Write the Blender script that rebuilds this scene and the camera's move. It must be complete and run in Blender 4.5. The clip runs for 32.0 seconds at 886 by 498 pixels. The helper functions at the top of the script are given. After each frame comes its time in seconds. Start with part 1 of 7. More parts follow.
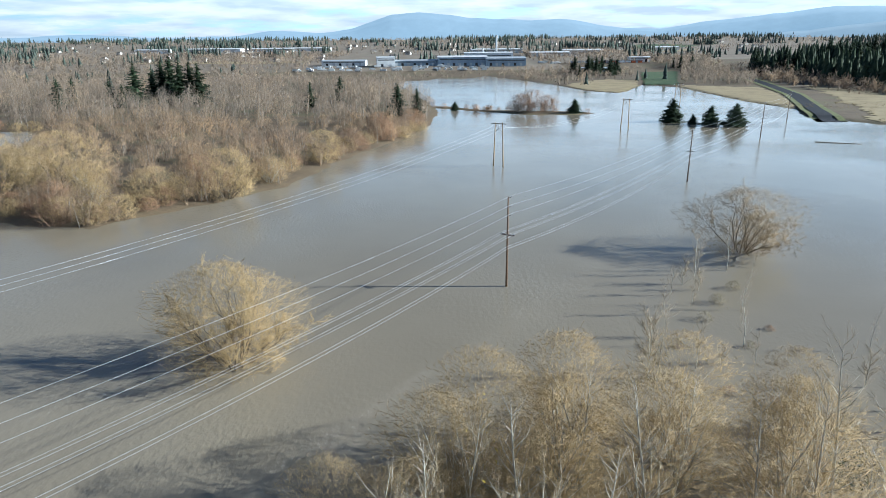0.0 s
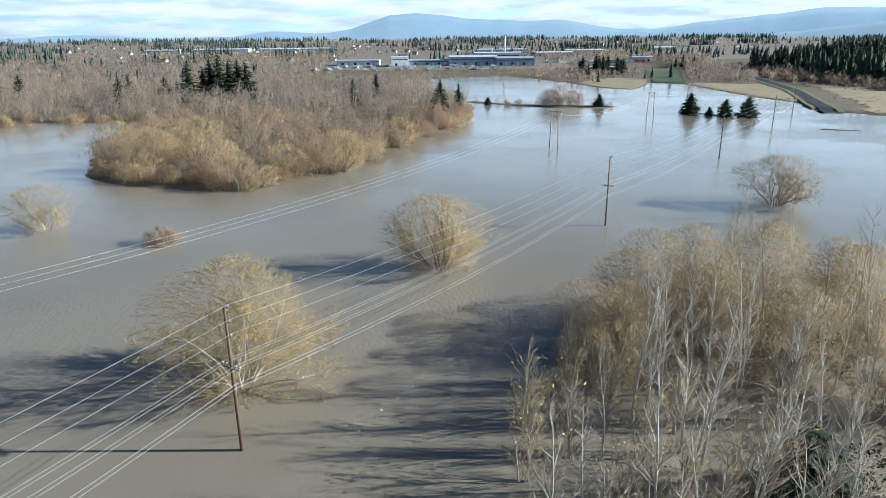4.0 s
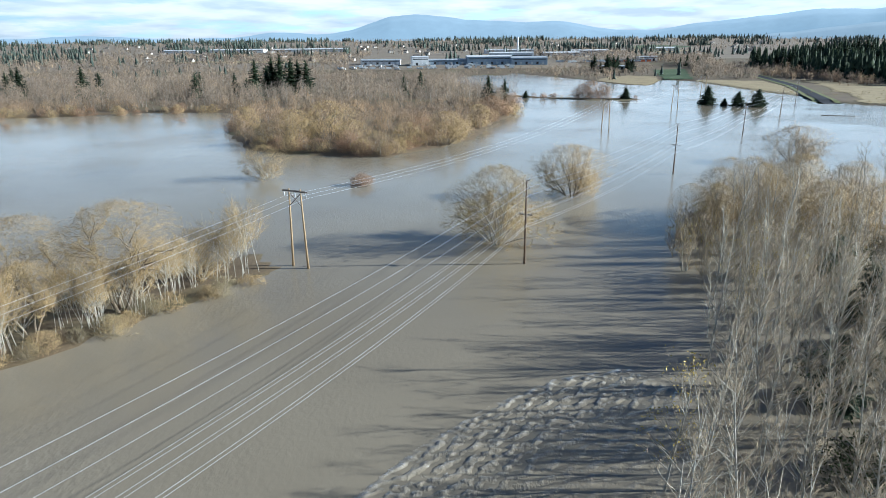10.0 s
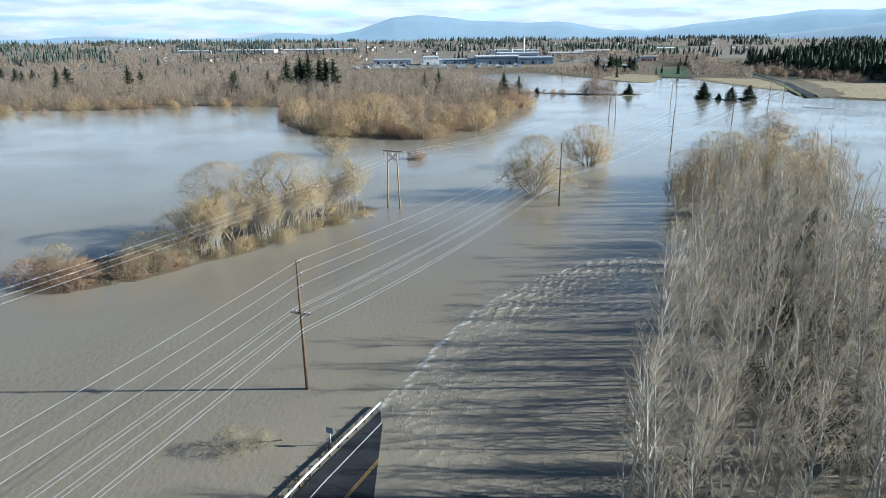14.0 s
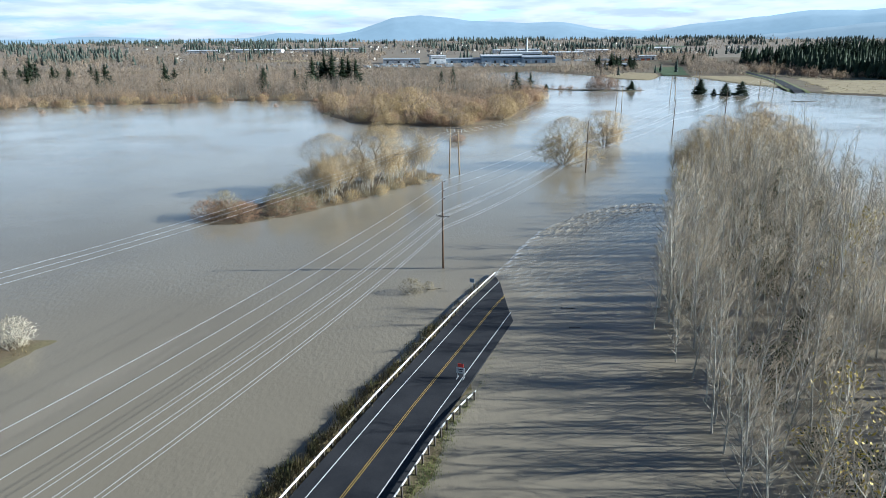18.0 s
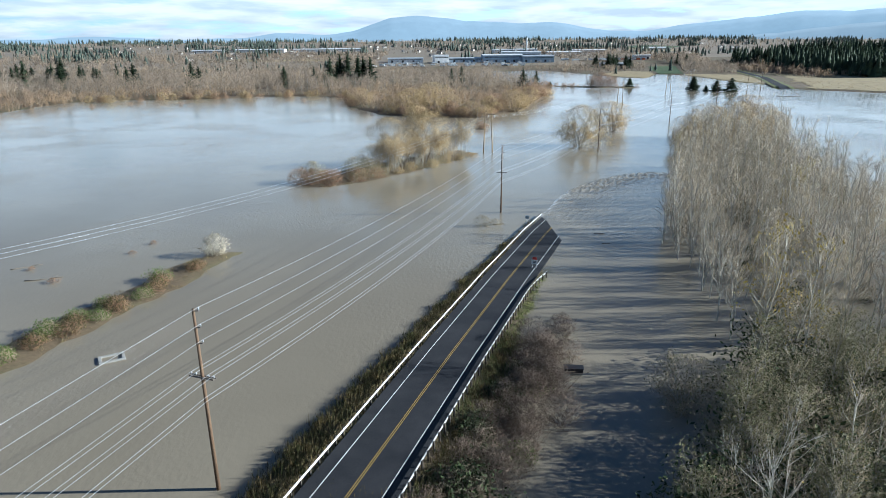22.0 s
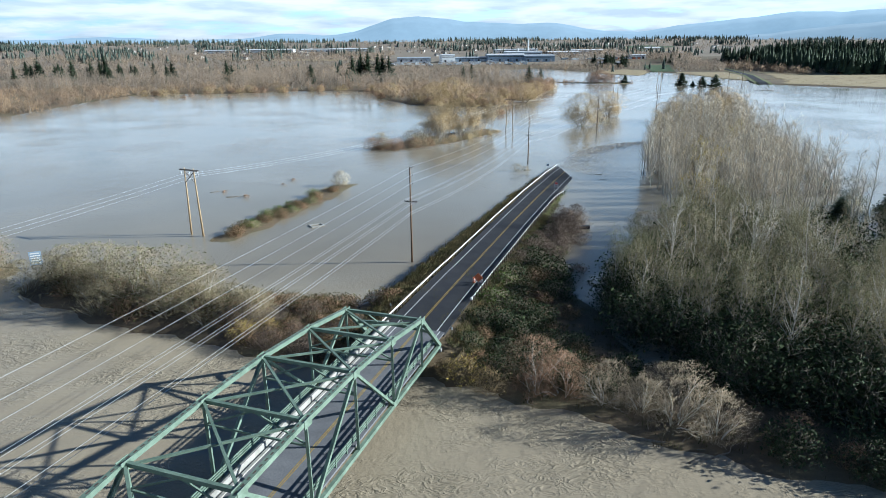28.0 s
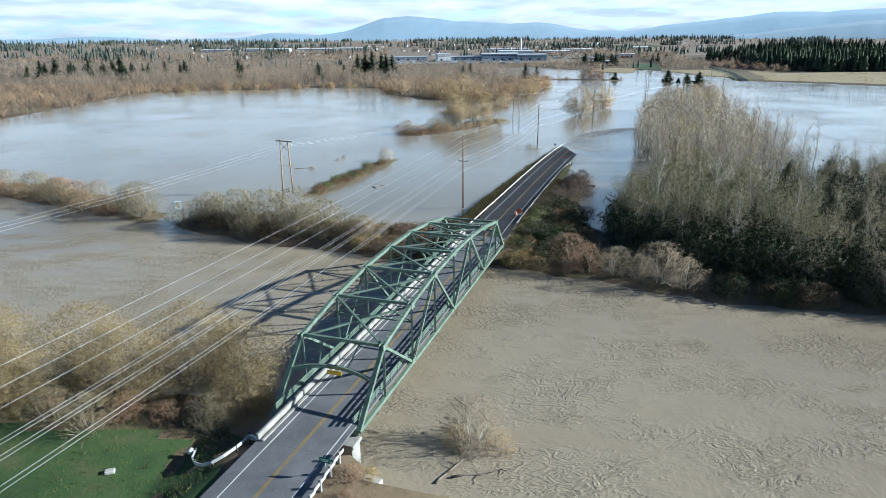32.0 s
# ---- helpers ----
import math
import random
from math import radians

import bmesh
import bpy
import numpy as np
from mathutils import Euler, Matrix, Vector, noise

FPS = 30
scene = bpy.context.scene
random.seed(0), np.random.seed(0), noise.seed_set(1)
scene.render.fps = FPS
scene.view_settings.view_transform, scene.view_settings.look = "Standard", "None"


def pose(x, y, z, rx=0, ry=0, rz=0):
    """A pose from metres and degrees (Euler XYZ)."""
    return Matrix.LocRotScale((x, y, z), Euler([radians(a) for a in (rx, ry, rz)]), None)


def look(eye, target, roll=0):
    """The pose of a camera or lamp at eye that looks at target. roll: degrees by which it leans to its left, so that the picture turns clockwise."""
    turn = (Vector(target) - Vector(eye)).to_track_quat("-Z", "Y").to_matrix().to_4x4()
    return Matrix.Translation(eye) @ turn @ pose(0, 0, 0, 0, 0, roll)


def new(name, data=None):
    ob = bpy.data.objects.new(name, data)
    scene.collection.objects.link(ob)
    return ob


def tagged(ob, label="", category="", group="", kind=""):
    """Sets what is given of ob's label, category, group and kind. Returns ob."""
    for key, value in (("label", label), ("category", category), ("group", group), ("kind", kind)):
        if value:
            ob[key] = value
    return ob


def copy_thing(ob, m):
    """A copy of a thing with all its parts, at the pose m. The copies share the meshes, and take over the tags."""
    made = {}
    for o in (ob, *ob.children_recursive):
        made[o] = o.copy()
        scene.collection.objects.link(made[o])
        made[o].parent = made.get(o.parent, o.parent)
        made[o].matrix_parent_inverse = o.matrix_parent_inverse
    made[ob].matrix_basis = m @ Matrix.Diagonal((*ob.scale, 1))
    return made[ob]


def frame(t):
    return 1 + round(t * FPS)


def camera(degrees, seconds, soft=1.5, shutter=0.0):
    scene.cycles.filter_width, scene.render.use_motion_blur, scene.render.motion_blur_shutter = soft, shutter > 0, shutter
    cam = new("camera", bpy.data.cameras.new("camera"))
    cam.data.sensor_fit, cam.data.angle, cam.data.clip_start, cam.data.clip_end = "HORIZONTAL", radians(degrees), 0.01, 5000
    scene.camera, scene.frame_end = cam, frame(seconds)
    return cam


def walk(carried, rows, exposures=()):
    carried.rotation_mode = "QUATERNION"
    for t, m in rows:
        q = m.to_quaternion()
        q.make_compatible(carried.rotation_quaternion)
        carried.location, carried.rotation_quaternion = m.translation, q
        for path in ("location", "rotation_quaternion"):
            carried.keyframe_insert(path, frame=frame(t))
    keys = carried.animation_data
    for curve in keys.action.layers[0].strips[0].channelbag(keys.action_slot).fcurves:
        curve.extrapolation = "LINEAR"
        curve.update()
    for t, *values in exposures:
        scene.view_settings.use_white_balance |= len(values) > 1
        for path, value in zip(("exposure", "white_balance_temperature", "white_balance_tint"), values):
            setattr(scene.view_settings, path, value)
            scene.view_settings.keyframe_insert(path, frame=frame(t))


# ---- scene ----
cam = camera(70.0, 32.0, soft=0.5)
# seconds, east, north, height, yaw, pitch, roll
ROWS = [
    (0, -7.89, -41.52, 45.00, 0.044, -18.112, -0.62),
    (0.5, -11.68, -46.38, 45.00, -0.023, -18.116, -0.62),
    (1, -15.39, -51.32, 45.00, -0.111, -18.101, -0.62),
    (1.5, -19.26, -56.33, 45.00, -0.188, -18.085, -0.62),
    (2, -23.13, -61.35, 45.00, -0.256, -18.080, -0.62),
    (2.5, -27.20, -66.52, 45.00, -0.334, -18.080, -0.62),
    (3, -31.14, -71.80, 45.00, -0.422, -18.070, -0.62),
    (3.5, -35.19, -77.38, 45.00, -0.521, -18.080, -0.62),
    (5.5, -50.22, -99.07, 45.00, -0.826, -18.058, -0.62),
    (6, -54.06, -104.38, 45.00, -0.935, -18.054, -0.62),
    (6.5, -57.86, -109.68, 45.00, -1.015, -18.051, -0.62),
    (7, -61.80, -114.94, 45.00, -1.064, -18.047, -0.62),
    (7.5, -65.61, -120.14, 45.00, -1.154, -18.049, -0.62),
    (8, -69.24, -125.23, 45.00, -1.224, -18.046, -0.62),
    (8.5, -72.59, -130.27, 45.00, -1.284, -18.038, -0.62),
    (9, -75.98, -135.65, 45.00, -1.325, -18.036, -0.62),
    (9.5, -79.20, -141.22, 45.00, -1.315, -18.028, -0.62),
    (10, -81.99, -146.88, 45.00, -1.156, -18.016, -0.62),
    (10.5, -84.13, -152.76, 45.00, -0.867, -17.989, -0.62),
    (11, -86.22, -159.15, 45.00, -0.588, -17.987, -0.62),
    (11.5, -87.85, -165.66, 45.00, -0.459, -17.975, -0.62),
    (12, -89.34, -172.30, 45.00, -0.501, -17.969, -0.62),
    (12.5, -91.11, -178.93, 45.00, -0.672, -17.958, -0.62),
    (13, -93.49, -185.23, 45.00, -0.854, -17.962, -0.62),
    (13.5, -96.26, -190.95, 45.00, -0.986, -17.971, -0.62),
    (14, -99.07, -196.80, 45.00, -1.079, -17.980, -0.62),
    (14.5, -101.88, -202.73, 45.00, -1.121, -17.989, -0.62),
    (16.5, -112.36, -227.04, 45.00, -1.232, -18.004, -0.62),
    (17, -114.71, -232.78, 45.00, -1.276, -18.000, -0.62),
    (17.5, -117.11, -238.97, 45.00, -1.339, -17.990, -0.62),
    (18, -119.52, -245.09, 45.00, -1.373, -17.986, -0.62),
    (18.5, -121.78, -251.00, 45.00, -1.447, -17.977, -0.62),
    (19, -124.05, -256.84, 45.00, -1.501, -17.978, -0.62),
    (19.5, -126.27, -262.48, 45.00, -1.585, -17.980, -0.62),
    (20, -128.68, -268.21, 45.00, -1.759, -17.976, -0.62),
    (20.5, -131.05, -273.69, 45.00, -1.804, -17.978, -0.62),
    (21, -133.56, -279.22, 45.00, -1.818, -17.975, -0.62),
    (21.5, -135.97, -284.68, 45.00, -1.863, -17.977, -0.62),
    (22, -138.48, -289.99, 45.00, -1.909, -17.985, -0.62),
    (22.5, -140.81, -295.43, 45.00, -1.964, -17.982, -0.62),
    (23, -143.04, -301.15, 45.00, -2.009, -17.970, -0.62),
    (23.5, -145.18, -306.95, 45.00, -2.035, -17.968, -0.62),
    (24, -147.18, -312.90, 45.00, -2.061, -17.966, -0.62),
    (24.5, -148.99, -318.84, 45.00, -2.037, -17.959, -0.62),
    (26.5, -154.96, -343.80, 45.00, -2.003, -17.954, -0.62),
    (27, -156.30, -350.21, 45.00, -2.030, -17.963, -0.62),
    (27.5, -157.55, -356.54, 45.00, -2.047, -17.963, -0.62),
    (28, -158.84, -362.81, 45.00, -2.094, -17.962, -0.62),
    (28.5, -160.31, -369.01, 45.00, -2.132, -17.962, -0.62),
    (29, -161.97, -375.01, 45.00, -2.209, -17.957, -0.62),
    (29.5, -163.87, -380.88, 45.00, -2.487, -17.967, -0.62),
    (30, -166.13, -386.69, 45.00, -2.725, -17.983, -0.62),
    (30.5, -168.39, -392.23, 45.00, -2.854, -17.993, -0.62),
    (31, -170.88, -397.73, 45.00, -2.982, -17.999, -0.62),
    (31.5, -173.46, -403.23, 45.00, -3.021, -18.010, -0.62),
    (32, -176.13, -408.71, 45.00, -3.069, -18.016, -0.62),
]


def aim(x, y, z, yaw, pitch, roll):
    a, b = radians(yaw), radians(pitch)
    way = Vector((-math.sin(a) * math.cos(b), math.cos(a) * math.cos(b), math.sin(b)))
    return look((x, y, z), Vector((x, y, z)) + way * 10, roll)


walk(cam, [(t, aim(x, y, z, yaw, pitch, roll)) for t, x, y, z, yaw, pitch, roll in ROWS],
     exposures=[(0.0, 1.04, 5350, 3), (32.0, 1.04, 5350, 3)])

# ---- sky and sun ----
SUN_ELEV, SUN_AZ = 21.0, 91.0          # degrees above the horizon, degrees clockwise from north
world = bpy.data.worlds.new("overcast_sky")
scene.world = world
world.use_nodes = True
wn, wl = world.node_tree.nodes, world.node_tree.links
wn.clear()
w_out, w_bg = wn.new("ShaderNodeOutputWorld"), wn.new("ShaderNodeBackground")
sky = wn.new("ShaderNodeTexSky")
sky.sky_type, sky.sun_disc = "NISHITA", False
sky.sun_elevation, sky.sun_rotation = radians(SUN_ELEV), radians(SUN_AZ)
sky.air_density, sky.dust_density, sky.ozone_density = 1.0, 0.6, 1.5
w_bg.inputs["Strength"].default_value = 0.0435
w_co, w_sep = wn.new("ShaderNodeTexCoord"), wn.new("ShaderNodeSeparateXYZ")
wl.new(w_co.outputs["Generated"], w_sep.inputs[0])
w_map = wn.new("ShaderNodeMapping")
w_map.inputs["Scale"].default_value = (1.0, 1.0, 7.0)
wl.new(w_co.outputs["Generated"], w_map.inputs[0])
w_noise = wn.new("ShaderNodeTexNoise")
w_noise.inputs["Scale"].default_value = 7.5
w_noise.inputs["Detail"].default_value = 9.0
w_noise.inputs["Roughness"].default_value = 0.58
wl.new(w_map.outputs[0], w_noise.inputs["Vector"])
w_ramp = wn.new("ShaderNodeValToRGB")
w_ramp.color_ramp.elements[0].position, w_ramp.color_ramp.elements[1].position = 0.35, 0.49
wl.new(w_noise.outputs[0], w_ramp.inputs[0])
w_shade = wn.new("ShaderNodeTexNoise")
w_shade.inputs["Scale"].default_value = 11.0
w_shade.inputs["Detail"].default_value = 8.0
wl.new(w_map.outputs[0], w_shade.inputs["Vector"])
w_cloud = wn.new("ShaderNodeValToRGB")
w_cloud.color_ramp.elements[0].position, w_cloud.color_ramp.elements[0].color = 0.36, (8.6, 9.4, 10.2, 1)
w_cloud.color_ramp.elements[1].position, w_cloud.color_ramp.elements[1].color = 0.6, (12.5, 12.6, 12.7, 1)
wl.new(w_shade.outputs[0], w_cloud.inputs[0])
w_low = wn.new("ShaderNodeMapRange")      # the cloud bank thins out overhead
w_low.inputs["From Min"].default_value, w_low.inputs["From Max"].default_value = 0.06, 0.24
w_low.inputs["To Min"].default_value, w_low.inputs["To Max"].default_value = 1.0, 0.02
wl.new(w_sep.outputs["Z"], w_low.inputs[0])
w_cov = wn.new("ShaderNodeMath")
w_cov.operation = "MULTIPLY"
wl.new(w_ramp.outputs[0], w_cov.inputs[0])
wl.new(w_low.outputs[0], w_cov.inputs[1])
w_mix = wn.new("ShaderNodeMixRGB")
wl.new(w_cov.outputs[0], w_mix.inputs[0])
w_hz = wn.new("ShaderNodeMapRange")       # bright haze low down
w_hz.inputs["From Min"].default_value, w_hz.inputs["From Max"].default_value = 0.0, 0.34
w_hz.inputs["To Min"].default_value, w_hz.inputs["To Max"].default_value = 0.9, 0.0
wl.new(w_sep.outputs["Z"], w_hz.inputs[0])
w_base = wn.new("ShaderNodeMixRGB")
w_base.inputs[2].default_value = (5.8, 7.8, 9.2, 1)
w_east = wn.new("ShaderNodeMapRange")     # the haze is brighter towards the sun
w_east.inputs["From Min"].default_value, w_east.inputs["From Max"].default_value = -1.0, 1.0
w_east.inputs["To Min"].default_value, w_east.inputs["To Max"].default_value = 0.75, 3.0
wl.new(w_sep.outputs["X"], w_east.inputs[0])
w_glow = wn.new("ShaderNodeVectorMath")
w_glow.operation = "SCALE"
w_glow.inputs[0].default_value = (5.8, 7.8, 9.2)
wl.new(w_east.outputs[0], w_glow.inputs["Scale"])
wl.new(w_glow.outputs[0], w_base.inputs[2])
wl.new(w_hz.outputs[0], w_base.inputs[0])
w_dim = wn.new("ShaderNodeMixRGB")
w_dim.blend_type, w_dim.inputs[0].default_value, w_dim.inputs[2].default_value = "MULTIPLY", 1.0, (0.13, 0.38, 0.66, 1)
wl.new(sky.outputs[0], w_dim.inputs[1])
wl.new(w_dim.outputs[0], w_base.inputs[1])
wl.new(w_base.outputs[0], w_mix.inputs[1])
w_far = wn.new("ShaderNodeMapRange")      # distant cloud near the horizon is greyer
w_far.inputs["From Min"].default_value, w_far.inputs["From Max"].default_value = 0.0, 0.16
w_far.inputs["To Min"].default_value, w_far.inputs["To Max"].default_value = 0.74, 1.45
wl.new(w_sep.outputs["Z"], w_far.inputs[0])
w_lit = wn.new("ShaderNodeVectorMath")
w_lit.operation = "SCALE"
wl.new(w_cloud.outputs[0], w_lit.inputs[0])
wl.new(w_far.outputs[0], w_lit.inputs["Scale"])
wl.new(w_lit.outputs[0], w_mix.inputs[2])
wl.new(w_mix.outputs[0], w_bg.inputs["Color"])
wl.new(w_bg.outputs[0], w_out.inputs["Surface"])

sun = new("sun", bpy.data.lights.new("sun", "SUN"))
sun.data.energy, sun.data.angle, sun.data.color = 5.0, radians(0.6), (1.0, 0.93, 0.83)
_e, _a = radians(SUN_ELEV), radians(SUN_AZ)
sun.matrix_world = look((300 * math.sin(_a), 300 * math.cos(_a), 120), (300 * math.sin(_a) - math.sin(_a) * math.cos(_e), 300 * math.cos(_a) - math.cos(_a) * math.cos(_e), 120 - math.sin(_e)))

# ---- materials ----


def ramp(nt, fac, stops):
    node = nt.nodes.new("ShaderNodeValToRGB")
    els = node.color_ramp.elements
    while len(els) < len(stops):
        els.new(0.5)
    for e, (p, c) in zip(els, stops):
        e.position, e.color = p, (*c, 1)
    nt.links.new(fac, node.inputs[0])
    return node.outputs[0]


def noise_tex(nt, scale, detail=6.0, rough=0.6, vec=None, stretch=None):
    node = nt.nodes.new("ShaderNodeTexNoise")
    node.inputs["Scale"].default_value, node.inputs["Detail"].default_value = scale, detail
    node.inputs["Roughness"].default_value = rough
    if vec is None:
        vec = nt.nodes.new("ShaderNodeTexCoord").outputs["Object"]
    if stretch:
        mp = nt.nodes.new("ShaderNodeMapping")
        mp.inputs["Scale"].default_value = stretch
        nt.links.new(vec, mp.inputs[0])
        vec = mp.outputs[0]
    nt.links.new(vec, node.inputs["Vector"])
    return node.outputs[0]


def blend(nt, fac, a, b, mode="MIX"):
    node = nt.nodes.new("ShaderNodeMixRGB")
    node.blend_type = mode
    for sock, v in zip(node.inputs, (fac, a, b)):
        if isinstance(v, (int, float)):
            sock.default_value = v
        elif isinstance(v, tuple):
            sock.default_value = (*v, 1)
        else:
            nt.links.new(v, sock)
    return node.outputs[0]


def bump(nt, height, bsdf, strength=0.4, dist=0.05):
    node = nt.nodes.new("ShaderNodeBump")
    node.inputs["Strength"].default_value, node.inputs["Distance"].default_value = strength, dist
    nt.links.new(height, node.inputs["Height"])
    nt.links.new(node.outputs[0], bsdf.inputs["Normal"])


def surface(name, stops, scale=2.0, rough=0.8, metal=0.0, fine=None, bump_s=0.4, bump_d=0.03, per_object=0.0, per_island=0.0, stretch=None, per_tree=False):
    """A painted, grown or mineral surface: colour stops over coarse noise, fine grain over that, and relief."""
    m = bpy.data.materials.new(name)
    m.use_nodes = True
    nt = m.node_tree
    b = nt.nodes["Principled BSDF"]
    b.inputs["Roughness"].default_value, b.inputs["Metallic"].default_value = rough, metal
    col = ramp(nt, noise_tex(nt, scale, stretch=stretch), stops)
    grain = noise_tex(nt, fine or scale * 9, stretch=stretch)
    col = blend(nt, 0.55, col, ramp(nt, grain, [(0.25, (0.55, 0.55, 0.55)), (0.75, (1.3, 1.3, 1.3))]), "MULTIPLY")
    if per_object:
        oi = nt.nodes.new("ShaderNodeObjectInfo").outputs["Random"]
        k = per_object
        col = blend(nt, 1.0, col, ramp(nt, oi, [(0.0, (1 - k, 1 - k, 1 - k)), (0.5, (1, 0.98, 0.95)), (1.0, (1 + k, 1 + k * 0.9, 1 + k * 0.7))]), "MULTIPLY")
    if per_island:
        gi = nt.nodes.new("ShaderNodeNewGeometry").outputs["Random Per Island"]
        k = per_island
        col = blend(nt, 1.0, col, ramp(nt, gi, [(0.0, (1 - k, 1 - k, 1 - k)), (1.0, (1 + k, 1 + k * 0.9, 1 + k * 0.7))]), "MULTIPLY")
    if per_tree:
        tone = nt.nodes.new("ShaderNodeAttribute")
        tone.attribute_name = "tone"
        col = blend(nt, 1.0, col, ramp(nt, tone.outputs["Fac"], [(0.0, (0.50, 0.50, 0.49)), (0.35, (0.85, 0.84, 0.83)), (0.7, (1.05, 1.0, 0.93)), (1.0, (1.28, 1.18, 1.0))]), "MULTIPLY")
    nt.links.new(col, b.inputs["Base Color"])
    if bump_s:
        bump(nt, grain, b, bump_s, bump_d)
    return m


def water_surface(name="silty_flood_water", broken=False):
    m = bpy.data.materials.new(name)
    m.use_nodes = True
    nt = m.node_tree
    b = nt.nodes["Principled BSDF"]
    geo = nt.nodes.new("ShaderNodeNewGeometry").outputs["Position"]
    sep = nt.nodes.new("ShaderNodeSeparateXYZ")
    nt.links.new(geo, sep.inputs[0])

    def spread_over(value, lo, hi, to_lo=0.0, to_hi=1.0):
        node = nt.nodes.new("ShaderNodeMapRange")
        node.inputs["From Min"].default_value, node.inputs["From Max"].default_value = lo, hi
        node.inputs["To Min"].default_value, node.inputs["To Max"].default_value = to_lo, to_hi
        nt.links.new(value, node.inputs[0])
        return node.outputs[0]

    def attribute(key):
        node = nt.nodes.new("ShaderNodeAttribute")
        node.attribute_name = key
        return node.outputs["Fac"]

    def ridges(scale, twist, stretch):
        """Thin crooked crests: where a twisted noise crosses its middle."""
        node = nt.nodes.new("ShaderNodeTexNoise")
        node.inputs["Scale"].default_value, node.inputs["Detail"].default_value, node.inputs["Distortion"].default_value = scale, 3.0, twist
        mp = nt.nodes.new("ShaderNodeMapping")
        mp.inputs["Scale"].default_value, mp.inputs["Rotation"].default_value = stretch, (0, 0, radians(24))
        nt.links.new(geo, mp.inputs[0])
        nt.links.new(mp.outputs[0], node.inputs["Vector"])
        return ramp(nt, node.outputs[0], [(0.40, (0, 0, 0)), (0.495, (1, 1, 1)), (0.505, (1, 1, 1)), (0.60, (0, 0, 0))])

    col = ramp(nt, noise_tex(nt, 0.012, 5, 0.55, geo), [(0.3, (0.212, 0.18, 0.13)), (0.7, (0.283, 0.245, 0.18))])
    river = spread_over(sep.outputs["Y"], -238.0, -268.0)        # 1 in the river, 0 over the still flood
    # the river carries more silt than the still flood
    silt = ramp(nt, river, [(0.0, (1, 1, 1)), (1.0, (1.28, 1.25, 1.2))])
    col = blend(nt, 1.0, col, silt, "MULTIPLY")
    clumps = ramp(nt, noise_tex(nt, 0.075, 5, 0.62, geo, (0.8, 1.5, 1.0)), [(0.45, (0.03, 0.03, 0.03)), (0.66, (1, 1, 1))])
    clumps = blend(nt, 1.0, clumps, river, "MULTIPLY")
    # flecks of foam on the boils
    fleck = ramp(nt, noise_tex(nt, 1.1, 8, 0.72, geo, (0.8, 1.5, 1.0)), [(0.63, (0, 0, 0)), (0.69, (1, 1, 1))])
    few = ramp(nt, noise_tex(nt, 0.11, 3, 0.6, geo, (0.6, 1.7, 1.0)), [(0.60, (0, 0, 0)), (0.70, (1, 1, 1))])
    col = blend(nt, blend(nt, 1.0, blend(nt, 1.0, fleck, few, "MULTIPLY"), clumps, "MULTIPLY"), col, (0.74, 0.71, 0.66))
    if broken:
        grain = ramp(nt, noise_tex(nt, 3.4, 6, 0.72, geo), [(0.36, (0.1, 0.1, 0.1)), (0.62, (1, 1, 1))])
        col = blend(nt, blend(nt, 1.0, attribute("froth"), grain, "MULTIPLY"), col, (0.72, 0.70, 0.66))
    nt.links.new(col, b.inputs["Base Color"])
    b.inputs["IOR"].default_value = 1.33
    streak = noise_tex(nt, 0.02, 4, 0.5, geo, (0.35, 1.6, 1.0))
    nt.links.new(spread_over(streak, 0.0, 1.0, 0.06, 0.18), b.inputs["Roughness"])
    # small ripples everywhere, broken crests on the boils of the river
    wave = noise_tex(nt, 1.3, 4, 0.55, geo, (1.0, 0.7, 1.0))
    n1, n2, n3 = (nt.nodes.new("ShaderNodeBump") for _ in range(3))
    n1.inputs["Strength"].default_value, n1.inputs["Distance"].default_value = 0.4, 0.1
    n2.inputs["Strength"].default_value, n2.inputs["Distance"].default_value = 0.55, 0.3
    n3.inputs["Strength"].default_value, n3.inputs["Distance"].default_value = 0.5, 0.4
    gusts = ramp(nt, noise_tex(nt, 0.02, 3, 0.55, geo), [(0.42, (0.45, 0.45, 0.45)), (0.62, (2.4, 2.4, 2.4))])
    nt.links.new(blend(nt, 1.0, wave, gusts, "MULTIPLY"), n1.inputs["Height"])
    crests = blend(nt, 0.4, ridges(0.26, 3.2, (0.7, 1.3, 1.0)), ridges(0.7, 1.8, (0.7, 1.5, 1.0)))
    nt.links.new(blend(nt, 1.0, crests, clumps, "MULTIPLY"), n2.inputs["Height"])
    swell = blend(nt, 1.0, noise_tex(nt, 0.22, 3, 0.5, geo, (0.7, 1.4, 1.0)), river, "MULTIPLY")
    nt.links.new(swell, n3.inputs["Height"])
    nt.links.new(n1.outputs[0], n2.inputs["Normal"])
    nt.links.new(n2.outputs[0], n3.inputs["Normal"])
    last = n3
    if broken:
        last = nt.nodes.new("ShaderNodeBump")
        last.inputs["Strength"].default_value, last.inputs["Distance"].default_value = 1.0, 0.16
        nt.links.new(blend(nt, 1.0, noise_tex(nt, 1.9, 3, 0.6, geo, (1.3, 0.8, 1.0)), attribute("ripple"), "MULTIPLY"), last.inputs["Height"])
        nt.links.new(n3.outputs[0], last.inputs["Normal"])
    nt.links.new(last.outputs[0], b.inputs["Normal"])
    return m


